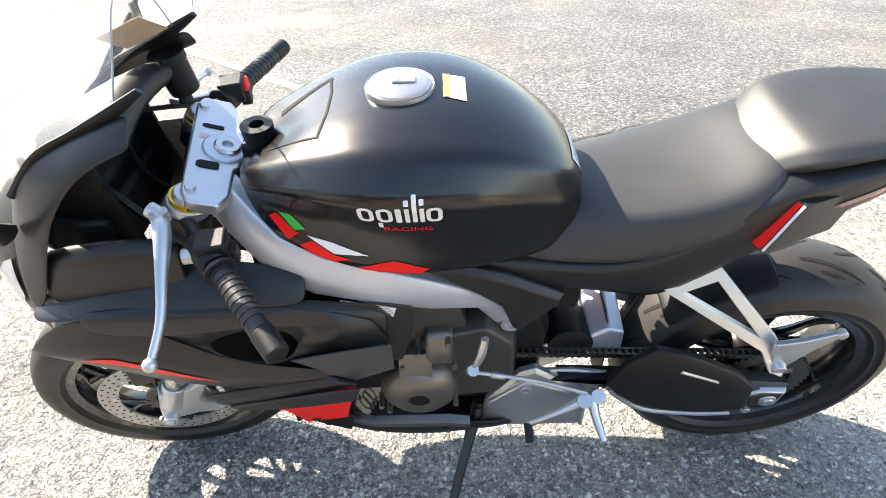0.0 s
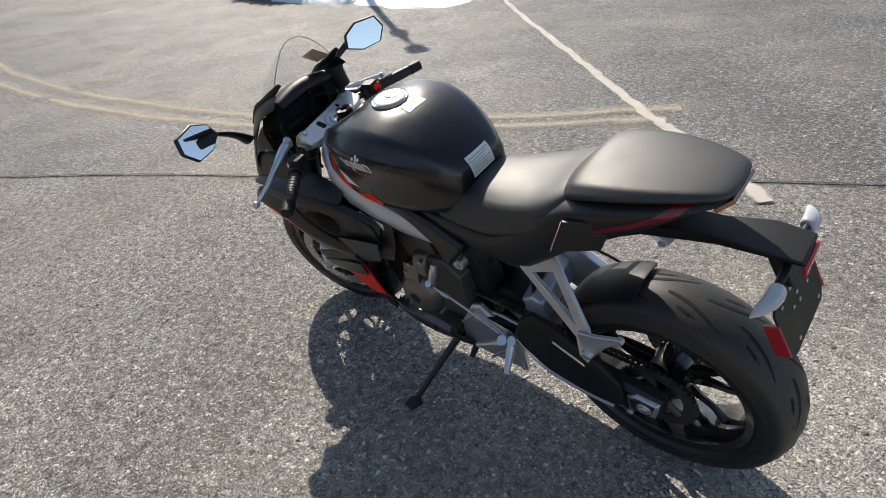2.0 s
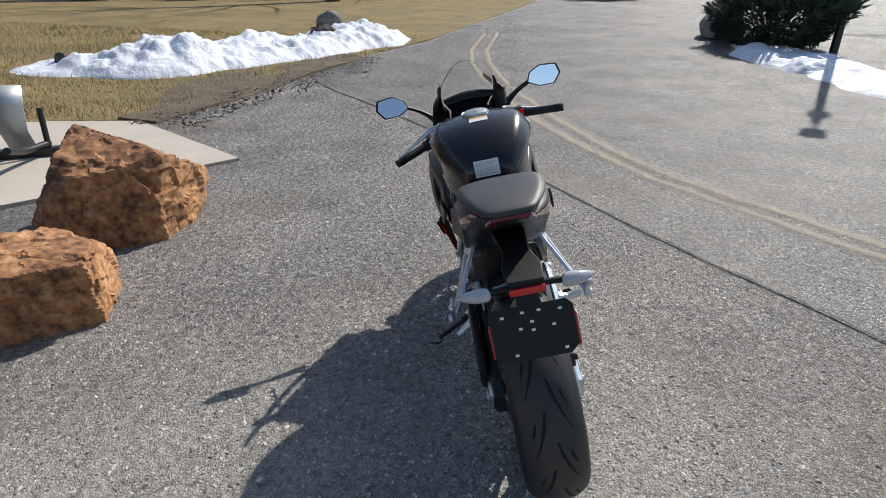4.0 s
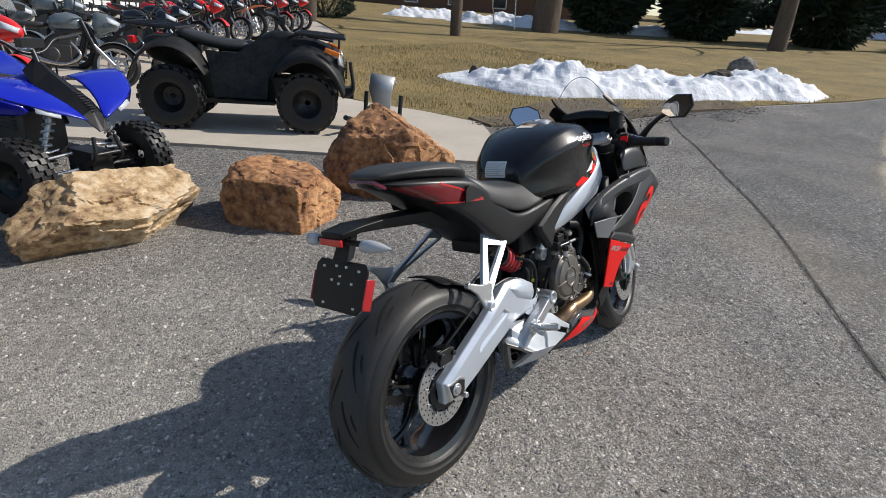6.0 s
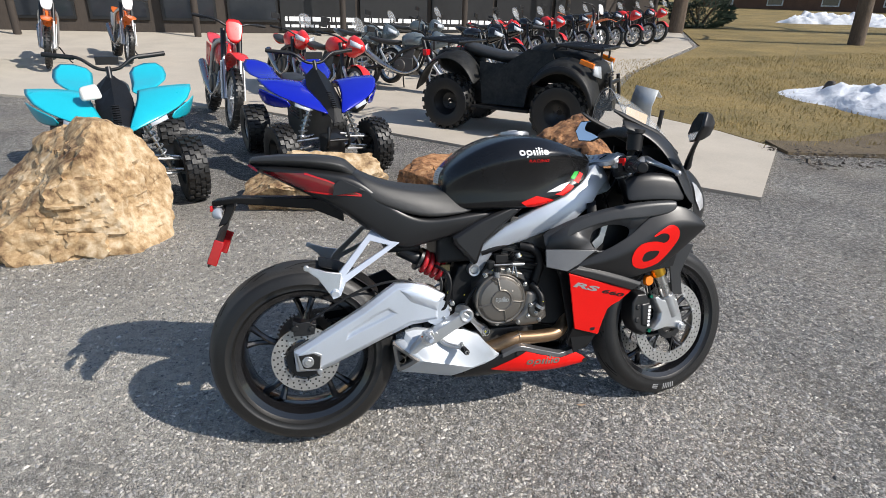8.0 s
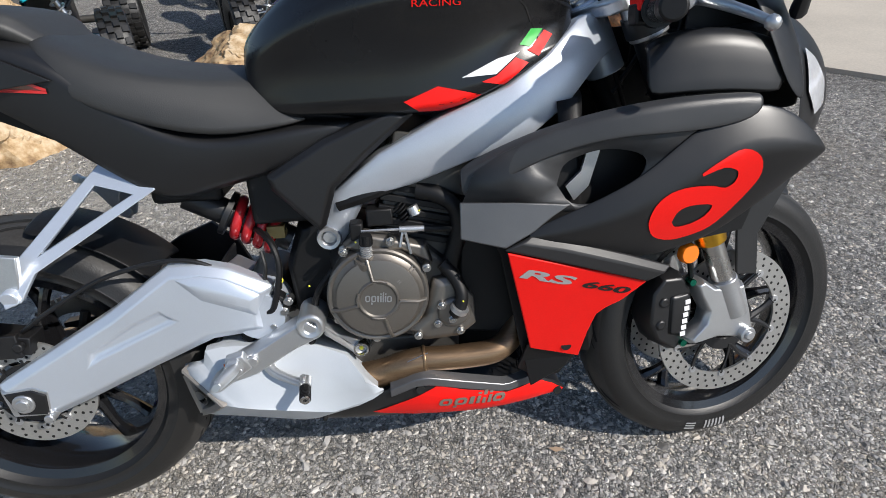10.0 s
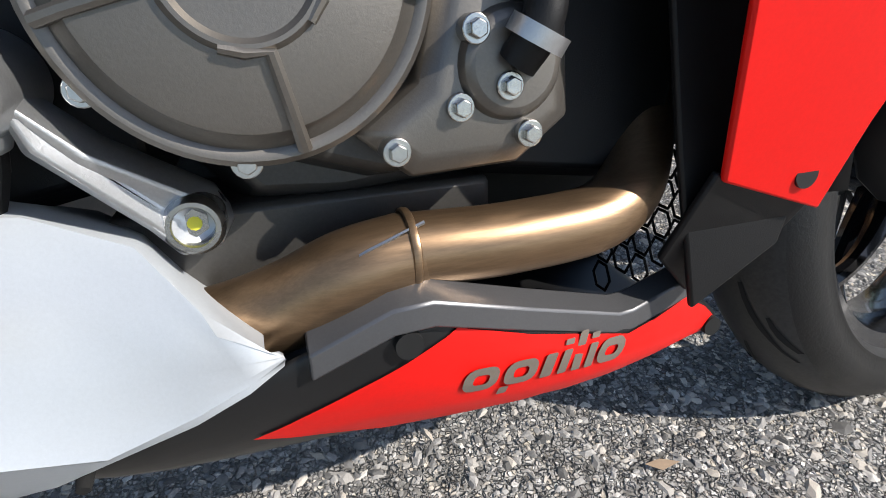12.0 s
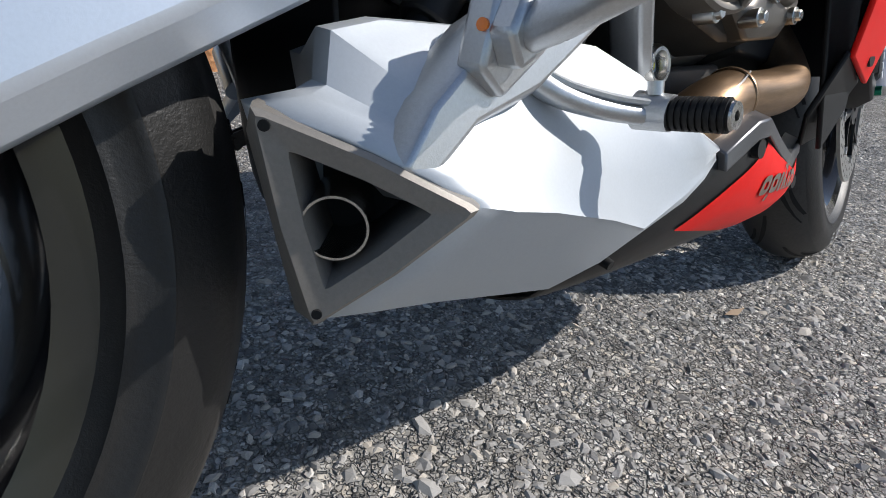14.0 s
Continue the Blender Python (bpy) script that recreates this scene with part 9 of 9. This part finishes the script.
# ---- parked motorcycles ----
def parked_bike(m, paint, label, dirt=False, second="black_plastic"):
    q = thing("parked_motorcycle", m, label, "motorcycle", "motorcycles for sale in a row")
    wb = 0.74
    for x, r in ((wb, 0.34 if dirt else 0.31), (-wb, 0.32 if dirt else 0.31)):
        bm = bmesh.new()
        w = 0.045 if x > 0 else 0.065
        lathe(bm, [(r * 0.76, w), (r * 0.90, w * 1.1), (r, w * 0.45), (r, -w * 0.45), (r * 0.90, -w * 1.1), (r * 0.76, -w)], segs=36)
        if dirt:
            for k in range(30):
                a = 2 * math.pi * k / 30
                for y in (-0.5, 0.5):
                    box(bm, r * math.cos(a), y * w, r * math.sin(a), 0.02, w * 0.7, 0.022, Matrix.Rotation(-a, 4, "Y"))
        ty = at(part("tyre", bm, "rubber", q), pose(x, 0, r))
        bm = bmesh.new()
        lathe(bm, [(r * 0.70, 0.025), (r * 0.77, 0.03), (r * 0.77, -0.03), (r * 0.70, -0.025)], segs=32)
        lathe(bm, [(0.01, 0.05), (0.035, 0.05), (0.035, -0.05), (0.01, -0.05)], segs=16)
        n = 18 if dirt else 10
        for k in range(n):
            a = 2 * math.pi * k / n
            rod(bm, (0.03 * math.cos(a + 0.4), 0.03 * (-1) ** k, 0.03 * math.sin(a + 0.4)), (r * 0.72 * math.cos(a), 0, r * 0.72 * math.sin(a)), 0.004 if dirt else 0.012, segs=5)
        lathe(bm, [(0.09, 0.055), (0.13, 0.055), (0.13, 0.06), (0.09, 0.06)], segs=24)
        part("rim", bm, "aluminium", ty)
    rf = 0.34 if dirt else 0.31
    top = 1.08 if dirt else 0.88
    bm = bmesh.new()
    bm.free()
    for s in (-1, 1):
        bm = bmesh.new()
        rod(bm, (wb, s * 0.09, rf), (wb - 0.24, s * 0.09, top - 0.30), 0.024)
        leg = part("fork_leg", bm, "aluminium", q)
        bm = bmesh.new()
        rod(bm, (wb - 0.20, s * 0.09, top - 0.42), (wb - 0.36, s * 0.09, top), 0.030)
        part("fork_tube", bm, "black_satin", leg)
        if dirt:
            bm = bmesh.new()
            slab(bm, [(wb + 0.03, s * 0.125, rf), (wb - 0.03, s * 0.125, rf), (wb - 0.24, s * 0.125, rf + 0.40), (wb - 0.18, s * 0.125, rf + 0.40)], 0.01)
            part("fork_guard", bm, "white", leg, "white fork guard")
    bm = bmesh.new()
    hw = 0.39
    tube(bm, [(wb - 0.48, -hw, top + 0.10), (wb - 0.36, -0.18, top + 0.09), (wb - 0.34, 0, top + 0.03), (wb - 0.36, 0.18, top + 0.09), (wb - 0.48, hw, top + 0.10)], 0.013)
    bar = part("handlebar", bm, "black_satin", q)
    for s in (-1, 1):
        bm = bmesh.new()
        rod(bm, (wb - 0.44, s * 0.30, top + 0.098), (wb - 0.485, s * 0.405, top + 0.10), 0.018)
        part("grip", bm, "rubber", bar)
        if not dirt:
            bm = bmesh.new()
            tube(bm, [(wb - 0.38, s * 0.25, top + 0.10), (wb - 0.33, s * 0.34, top + 0.24)], 0.007)
            box(bm, wb - 0.33, s * 0.37, top + 0.26, 0.02, 0.13, 0.07)
            part("mirror", bm, "black_satin", bar, bevel=0.004)
    bm = bmesh.new()
    for s in (-1, 1):
        tube(bm, [(wb - 0.34, s * 0.06, top - 0.10), (0.05, s * 0.13, top - 0.22), (-0.20, s * 0.12, 0.45), (-wb, s * 0.11, rf)], 0.028)
        tube(bm, [(wb - 0.34, s * 0.05, top - 0.15), (0.28, s * 0.08, 0.40), (0.0, s * 0.10, 0.28), (-0.2, s * 0.11, 0.42)], 0.022)
    part("frame", bm, "aluminium" if dirt else "black_satin", q)
    bm = bmesh.new()
    box(bm, 0.06, 0, 0.42, 0.36, 0.26, 0.26)
    box(bm, 0.14, 0, 0.62, 0.20, 0.22, 0.22, Matrix.Rotation(radians(14), 4, "Y"))
    lathe(bm, [(0.005, -0.16), (0.10, -0.15), (0.11, -0.12), (0.005, -0.12)], 0.0, 0.42, segs=24)
    part("engine", bm, "engine", q, bevel=0.01)
    bm = bmesh.new()
    tube(bm, [(0.22, -0.08, 0.60), (0.34, -0.12, 0.42), (0.10, -0.14, 0.30), (-0.30, -0.15, 0.42), (-0.62, -0.17, 0.62)], [0.02, 0.02, 0.022, 0.045, 0.05])
    part("exhaust", bm, "steel", q)
    if dirt:
        body("tank", [(0.40, [(0, 0.93), (0.05, 0.92), (0.08, 0.86), (0.08, 0.70), (0.03, 0.62)]), (0.20, [(0, 0.96), (0.09, 0.94), (0.15, 0.84), (0.16, 0.66), (0.05, 0.58)]), (-0.02, [(0, 0.93), (0.08, 0.92), (0.11, 0.84), (0.11, 0.70), (0.04, 0.62)])], paint, q, subsurf=1)
        body("seat", [(0.12, [(0, 0.98), (0.05, 0.97), (0.07, 0.93), (0.06, 0.90), (0.02, 0.89)]), (-0.25, [(0, 0.93), (0.06, 0.92), (0.08, 0.89), (0.07, 0.85), (0.03, 0.84)]), (-0.62, [(0, 0.96), (0.06, 0.95), (0.08, 0.92), (0.06, 0.88), (0.03, 0.87)])], "seat", q, subsurf=1)
        for nm, rows in (("front_fender", [[(wb + 0.44, y * 0.7, 0.80) for y in (-0.10, 0, 0.10)], [(wb + 0.15, y, 0.88 + 0.03 * (y == 0)) for y in (-0.10, 0, 0.10)], [(wb - 0.18, y, 0.80 + 0.03 * (y == 0)) for y in (-0.10, 0, 0.10)], [(wb - 0.42, y * 0.7, 0.66) for y in (-0.09, 0, 0.09)]]),
                         ("rear_fender", [[(-0.35, y, 0.86) for y in (-0.11, 0, 0.11)], [(-0.70, y, 0.92) for y in (-0.11, 0, 0.11)], [(-1.05, y * 0.7, 1.0) for y in (-0.11, 0, 0.11)]]),
                         ("number_plate", [[(wb - 0.22, y, 1.22) for y in (-0.12, 0, 0.12)], [(wb - 0.10, y * 0.8, 0.94) for y in (-0.10, 0, 0.10)]])):
            bm = bmesh.new()
            sheet(bm, rows)
            part(nm, bm, paint if nm != "number_plate" else second, q, solid=0.006, subsurf=1)
        for s in (-1, 1):
            bm = bmesh.new()
            slab(bm, [(-0.30, s * 0.13, 0.60), (-0.20, s * 0.13, 0.86), (-0.62, s * 0.12, 0.88), (-0.52, s * 0.13, 0.66)], 0.01)
            part("side_plate", bm, second, q)
    else:
        body("tank", [(0.42, [(0, 0.92), (0.06, 0.91), (0.10, 0.86), (0.10, 0.76), (0.05, 0.70)]), (0.22, [(0, 1.02), (0.12, 1.00), (0.18, 0.92), (0.16, 0.78), (0.06, 0.70)]), (-0.06, [(0, 0.92), (0.09, 0.91), (0.13, 0.85), (0.12, 0.76), (0.05, 0.70)])], paint, q, subsurf=1)
        body("seat", [(0.0, [(0, 0.86), (0.08, 0.85), (0.11, 0.82), (0.10, 0.78), (0.04, 0.77)]), (-0.30, [(0, 0.82), (0.12, 0.81), (0.15, 0.78), (0.13, 0.74), (0.05, 0.73)]), (-0.72, [(0, 0.92), (0.10, 0.91), (0.13, 0.88), (0.11, 0.84), (0.05, 0.83)])], "seat", q, subsurf=1)
        body("fairing", [(wb + 0.10, [(0, 0.90), (0.03, 0.89), (0.05, 0.86), (0.04, 0.82), (0.02, 0.80)]), (wb - 0.06, [(0, 1.00), (0.06, 0.98), (0.10, 0.90), (0.10, 0.80), (0.04, 0.76)]), (wb - 0.26, [(0, 1.06), (0.06, 1.02), (0.12, 0.90), (0.13, 0.74), (0.06, 0.64)])], paint, q, subsurf=1)
        body("tail", [(-0.45, [(0, 0.84), (0.10, 0.83), (0.13, 0.78), (0.11, 0.70), (0.05, 0.68)]), (-0.86, [(0, 0.92), (0.06, 0.91), (0.08, 0.88), (0.06, 0.85), (0.03, 0.84)])], paint, q, subsurf=1)
        bm = bmesh.new()
        sheet(bm, [[(wb - 0.02, y, 1.06 - abs(y) * 0.4) for y in (-0.10, 0, 0.10)], [(wb - 0.16, y, 1.28 - abs(y) * 0.5) for y in (-0.12, 0, 0.12)]])
        scr = part("windscreen", bm, "screen", q, solid=0.004, subsurf=1)
        scr.visible_shadow = False
        for s in (-1, 1):
            bm = bmesh.new()
            patch_mesh(bm, [(wb + 0.085, s * 0.03, 0.89), (wb - 0.03, s * 0.145, 0.94), (wb - 0.02, s * 0.15, 0.87), (wb + 0.09, s * 0.05, 0.84)], 1)
            part("headlamp", bm, "lens_pale", q, solid=0.012)
        bm = bmesh.new()
        rows = [[(wb + 0.33 * math.cos(a), y, 0.31 + 0.34 * math.sin(a) - abs(y) * 0.3) for y in (-0.07, 0, 0.07)] for a in [radians(30 + 20 * k) for k in range(6)]]
        sheet(bm, rows)
        part("front_fender", bm, paint, q, solid=0.005, subsurf=1)
    bm = bmesh.new()
    tube(bm, [(-0.05, 0.14, 0.32), (-0.08, 0.26, 0.15), (-0.10, 0.36, 0.045)], 0.013)
    part("side_stand", bm, "black_satin", q)
    return q


def stand(x, y, yaw, lean=-9):
    return pose(x, y, rise(x, y) + 0.03, 0, 0, yaw) @ pose(0, 0, 0, lean, 0, 0)


parked_bike(stand(-1.22, 5.98, -72), "race_red", "red off-road motorcycle with white fork guards", True, "race_red")
red_street = parked_bike(stand(0.10, 7.05, -60), "race_red", "red and black street motorcycle with a small screen")
grey_bike = parked_bike(stand(1.38, 8.35, -32), "grey_paint", "grey adventure motorcycle with a black seat")
parked_bike(stand(-6.0, 9.6, -75), "race_green", "green off-road motorcycle beside the shop", True, "race_green")
orange_bike = parked_bike(stand(-4.9, 10.4, -70), "race_orange", "orange and white off-road motorcycle", True, "white")
copy_thing(orange_bike, stand(-3.9, 11.2, -65))
copy_thing(grey_bike, stand(0.75, 9.5, -48))
copy_thing(red_street, stand(-0.55, 8.2, -70))
copy_thing(grey_bike, stand(1.85, 10.9, -50))
black_bike = parked_bike(stand(2.62, 9.3, -42), "black_gloss", "black street motorcycle with bright spoked wheels")
copy_thing(black_bike, stand(3.35, 10.35, -48))
for k in range(9):
    x, y = 3.7 + 0.80 * k, 11.3 + 0.60 * k
    if k % 2 == 1:
        copy_thing(black_bike, stand(x, y, -62 - 5 * (k % 3)))
    elif k == 4:
        copy_thing(orange_bike, stand(x, y, -62 - 5 * (k % 3)))
    else:
        copy_thing(red_street, stand(x, y, -62 - 5 * (k % 3)))

# ---- shop ----
M["board"] = material("black sign board", (0.015, 0.015, 0.016), 0.4, var=0.2, bump=0.05)
M["dark_wall"] = material("dark brown timber wall", (0.045, 0.035, 0.028), 0.8, var=0.3, scale=2, fine=30, bump=0.4, aniso=(1, 1, 0.2))
M["brick_far"] = material("brown brick", (0.16, 0.085, 0.055), 0.85, var=0.25, scale=2.0, fine=12, bump=0.4)
M["green_roof"] = material("green metal roof", (0.30, 0.42, 0.35), 0.45, metal=0.2, var=0.1, bump=0.05)
M["pane"] = material("dark window glass", (0.02, 0.024, 0.03), 0.08, coat=0.5, var=0.1, bump=0.0)
SH = pose(-12, 14.6, 0.35, 0, 0, 14)
shop = thing("shop", SH, "long dark shop front with banners and windows", "building")
bm = bmesh.new()
box(bm, 13, 3.0, 1.9, 26, 6, 3.8)
part("wall", bm, "dark_wall", shop)
bm = bmesh.new()
slab(bm, [(-0.6, -0.7, 3.75), (26.6, -0.7, 3.75), (26.6, 6.6, 4.6), (-0.6, 6.6, 4.6)], 0.15)
part("roof", bm, "green_roof", shop)
for k in range(6):
    x = 1.6 + 1.75 * k
    bm = bmesh.new()
    box(bm, x, -0.03, 1.55, 1.45, 0.08, 2.1)
    fr = part("window", bm, "black_satin", shop, bevel=0.01)
    bm = bmesh.new()
    box(bm, x, -0.075, 1.55, 1.30, 0.012, 1.95)
    part("pane", bm, "pane", fr)
for k in range(5):
    x = 12.3 + 2.5 * k
    bm = bmesh.new()
    box(bm, x, -0.06, 1.15, 2.35, 0.06, 1.75)
    ban = part("banner", bm, "board", shop, "black banner with white print", bevel=0.01)
    bm = bmesh.new()
    rnd = random.Random(40 + k)
    for j, zz in enumerate((1.80, 1.55, 0.62, 0.42)):
        xx = x - 1.05
        while xx < x + 0.95:
            w = rnd.uniform(0.05, 0.30)
            box(bm, xx + w / 2, -0.095, zz, w, 0.006, 0.13 if j % 2 == 0 else 0.08)
            xx += w + 0.05
    pieces("print_bar", bm, "white", ban, "white print")
for k in range(7):
    bm = bmesh.new()
    rod(bm, (0.5 + 4.1 * k, -1.0, 0), (0.5 + 4.1 * k, -1.0, 3.7), 0.09)
    part("porch_post", bm, "dark_wall", shop)
# house across the lawn
HO = pose(40.5, 38.0, 1.55, 0, 0, -62)
house = thing("house", HO, "low brown brick house with a ribbed green metal roof", "house")
bm = bmesh.new()
box(bm, 0, 4, 1.25, 26, 8, 2.5)
part("wall", bm, "brick_far", house)
bm = bmesh.new()
slab(bm, [(-13.6, -0.8, 2.35), (13.6, -0.8, 2.35), (13.6, 4.2, 4.6), (-13.6, 4.2, 4.6)], 0.10)
slab(bm, [(-13.6, 8.8, 2.35), (13.6, 8.8, 2.35), (13.6, 4.2, 4.6), (-13.6, 4.2, 4.6)], 0.10)
roof = part("roof", bm, "green_roof", house)
bm = bmesh.new()
for k in range(66):
    x = -13.4 + 0.41 * k
    slab(bm, [(x, -0.8, 2.43), (x + 0.04, -0.8, 2.43), (x + 0.04, 4.2, 4.68), (x, 4.2, 4.68)], 0.05)
tagged(part("roof_rib", bm, "green_roof", roof), kind="stuff")
for k in range(6):
    x = -10.5 + 4.2 * k
    bm = bmesh.new()
    box(bm, x, -0.03, 1.45, 1.3, 0.10, 1.2)
    win = part("window", bm, "white", house, bevel=0.01)
    bm = bmesh.new()
    box(bm, x, -0.09, 1.45, 1.12, 0.02, 1.02)
    part("pane", bm, "pane", win)

# ---- trees, shrubs, poles ----
M["bark"] = material("grey-brown bark", (0.115, 0.085, 0.062), 0.9, var=0.35, scale=4, fine=25, bump=1.0, distance=0.02, aniso=(1, 1, 0.25))
M["needles"] = material("dark evergreen needles", (0.035, 0.060, 0.028), 0.8, rgb2=(0.012, 0.024, 0.011), scale=2.5, fine=12, bump=0.0)


def bare_tree(x, y, r, h, lean, seed):
    rnd = random.Random(seed)
    t = thing("tree", pose(x, y, rise(x, y) - 0.05), "bare winter tree with a straight grey trunk", "tree", "trees on the lawn")
    bm = bmesh.new()
    tube(bm, [(0, 0, 0), (lean * 0.2, 0, h * 0.2), (lean * 0.5, 0.1, h * 0.5), (lean, 0.2, h)], [r * 1.15, r, r * 0.75, r * 0.2], segs=16, steps=6)
    part("trunk", bm, "bark", t)
    for k in range(11):
        z = h * rnd.uniform(0.33, 0.9)
        a = rnd.uniform(0, 6.28)
        L = (h - z) * 0.55 + 1
        px = lean * z / h
        p1 = (px + L * 0.5 * math.cos(a), 0.1 + L * 0.5 * math.sin(a), z + L * 0.35)
        p2 = (px + L * math.cos(a), 0.1 + L * math.sin(a), z + L * 0.9)
        bm = bmesh.new()
        rr = r * 0.34 * (1 - z / h) + 0.03
        tube(bm, [(px, 0.1, z), p1, p2], [rr, rr * 0.6, 0.01], segs=8)
        for j in range(7):
            b = rnd.uniform(0, 6.28)
            q = [p1[i] + (p2[i] - p1[i]) * rnd.random() for i in range(3)]
            tube(bm, [tuple(q), (q[0] + L * 0.25 * math.cos(b), q[1] + L * 0.25 * math.sin(b), q[2] + L * 0.25)], [rr * 0.3, 0.006], segs=5, curve=False)
        part("limb", bm, "bark", t)
    return t


bare_tree(16.6, 14.3, 0.20, 11, -0.6, 1)
bare_tree(25.3, 15.8, 0.62, 16, 0.8, 2)
bare_tree(30, 6.0, 0.35, 13, 0.3, 3)
bare_tree(42, 1.0, 0.45, 14, -0.4, 4)
bare_tree(38, 12, 0.4, 14, 0.2, 5)
bare_tree(13.5, 19.5, 0.25, 10, 0.2, 6)


def shrub(x, y, size, label, seed, n=2600, name="evergreen_shrub"):
    rnd = random.Random(seed)
    t = thing(name, pose(x, y, rise(x, y) - 0.03), label, "shrub")
    bm = bmesh.new()
    for k in range(5):
        a = 6.28 * k / 5
        tube(bm, [(0, 0, 0), (size[0] * 0.12 * math.cos(a), size[1] * 0.12 * math.sin(a), size[2] * 0.4), (size[0] * 0.25 * math.cos(a), size[1] * 0.25 * math.sin(a), size[2] * 0.75)], [0.05, 0.035, 0.01], segs=6)
    part("trunk", bm, "bark", t)
    verts, faces = [], []
    for k in range(n):
        u = Vector((rnd.gauss(0, 1), rnd.gauss(0, 1), rnd.gauss(0, 1))).normalized()
        lump = 0.78 + 0.30 * noise.noise(u * 2.4 + Vector((seed, 0, 0)))
        r = lump * rnd.uniform(0.72, 1.05)
        p = Vector((u.x * size[0] / 2 * r, u.y * size[1] / 2 * r, max(0.03, (u.z * 0.5 + 0.5) * size[2] * (0.55 + 0.45 * r))))
        d = (u + Vector((rnd.uniform(-0.6, 0.6), rnd.uniform(-0.6, 0.6), rnd.uniform(0.0, 0.9)))).normalized()
        s = rnd.uniform(0.06, 0.14) * max(1.0, size[2] / 1.4)
        w = d.orthogonal().normalized() * s * 0.28
        o = len(verts)
        verts += [p - w, p + w, p + d * s + w * 0.3, p + d * s * 1.25, p + d * s - w * 0.3]
        faces.append((o, o + 1, o + 2, o + 3, o + 4))
    me = bpy.data.meshes.new("foliage")
    me.from_pydata([tuple(v) for v in verts], [], faces)
    tagged(mesh_part("foliage", me, "needles", t, smooth=False), kind="stuff")
    return t


shrub(13.2, -7.6, (4.2, 3.0, 1.7), "wide dark evergreen shrub beside the road", 1, 9000)
shrub(16.3, 22.2, (3.4, 3.0, 1.5), "low evergreen shrubs by the shop", 2, 5000)
shrub(13.4, 23.5, (2.6, 2.4, 1.3), "low evergreen shrubs by the shop", 3, 4000)
shrub(31, 15.5, (6, 5, 6.0), "tall dark evergreens behind the lawn", 24, 8000)
shrub(34, 11, (7, 5, 6.0), "tall dark evergreens behind the lawn", 4, 9000)
shrub(38, 5.5, (8, 5, 6), "tall dark evergreens behind the lawn", 5, 9000)
shrub(46, -2, (10, 6, 6), "tall dark evergreens behind the lawn", 6, 9000)
shrub(40, -11, (9, 6, 4.5), "tall dark evergreens behind the lawn", 8, 7000)
shrub(45, -19, (10, 7, 5), "tall dark evergreens behind the lawn", 9, 7000)
shrub(52, -28, (12, 8, 6), "tall dark evergreens behind the lawn", 10, 7000)
shrub(60, -14, (14, 9, 7), "tall dark evergreens behind the lawn", 7, 9000)
for k, (x, y) in enumerate(((66, -34), (72, -20), (78, -6), (80, 8), (78, 22), (70, 36), (58, 46), (44, 52), (30, 56))):
    shrub(x, y, (17, 17, 11 + 2 * (k % 3)), "dark far evergreens closing the view", 20 + k, 5000, "evergreen_trees")
# thin marker stake on the lawn
bm = bmesh.new()
tube(bm, [(0, 0, 0), (0.02, 0.01, 0.3), (0.06, 0.03, 0.62)], 0.008, segs=6)
stake = part("marker_stake", bm, material("weathered pale wood", (0.45, 0.36, 0.22), 0.8))
stake.matrix_basis = pose(9.9, 9.2, rise(9.9, 9.2))
tagged(stake, "thin pale marker stake in the grass", "stake")
# utility wires' stay at the lawn's far end
for x, y, dx in ((24.2, 18.2, -1.0), (24.6, 17.2, 0.3)):
    bm = bmesh.new()
    rod(bm, (0, 0, 0), (dx, 0.6, 6), 0.03, segs=8)
    ob = part("guy_wire", bm, "steel")
    ob.matrix_basis = pose(x, y, rise(x, y))
    tagged(ob, "pale steel guy wire guard", "guy wire")
# twin-headed street lamp, whose shadow lies across the drive
lamp_h = 6.5
fx, fy = 5.9 + 0.94 * lamp_h, -4.5 - 0.62 * lamp_h
lamp_post = thing("street_lamp", pose(fx, fy, rise(fx, fy) - 0.1, 0, 0, 56), "tall twin-headed street lamp", "street lamp")
bm = bmesh.new()
tube(bm, [(0, 0, 0), (0, 0, 3.5), (0, 0, lamp_h)], [0.09, 0.075, 0.055], segs=14)
part("pole", bm, "black_satin", lamp_post)
for s in (-1, 1):
    bm = bmesh.new()
    tube(bm, [(0, 0, lamp_h), (0, s * 0.3, lamp_h + 0.05), (0, s * 0.45, lamp_h)], 0.03)
    part("arm", bm, "black_satin", lamp_post)
    bm = bmesh.new()
    loft(bm, [[(x, s * (0.45 + y), lamp_h + z) for x, y, z in ((-0.13, 0, -0.05), (0.13, 0, -0.05), (0.10, 0, 0.06), (-0.10, 0, 0.06))], [(x, s * (0.95 + y), lamp_h + z) for x, y, z in ((-0.15, 0, -0.05), (0.15, 0, -0.05), (0.10, 0, 0.05), (-0.10, 0, 0.05))]])
    part("lamp_head", bm, "black_satin", lamp_post, bevel=0.02)
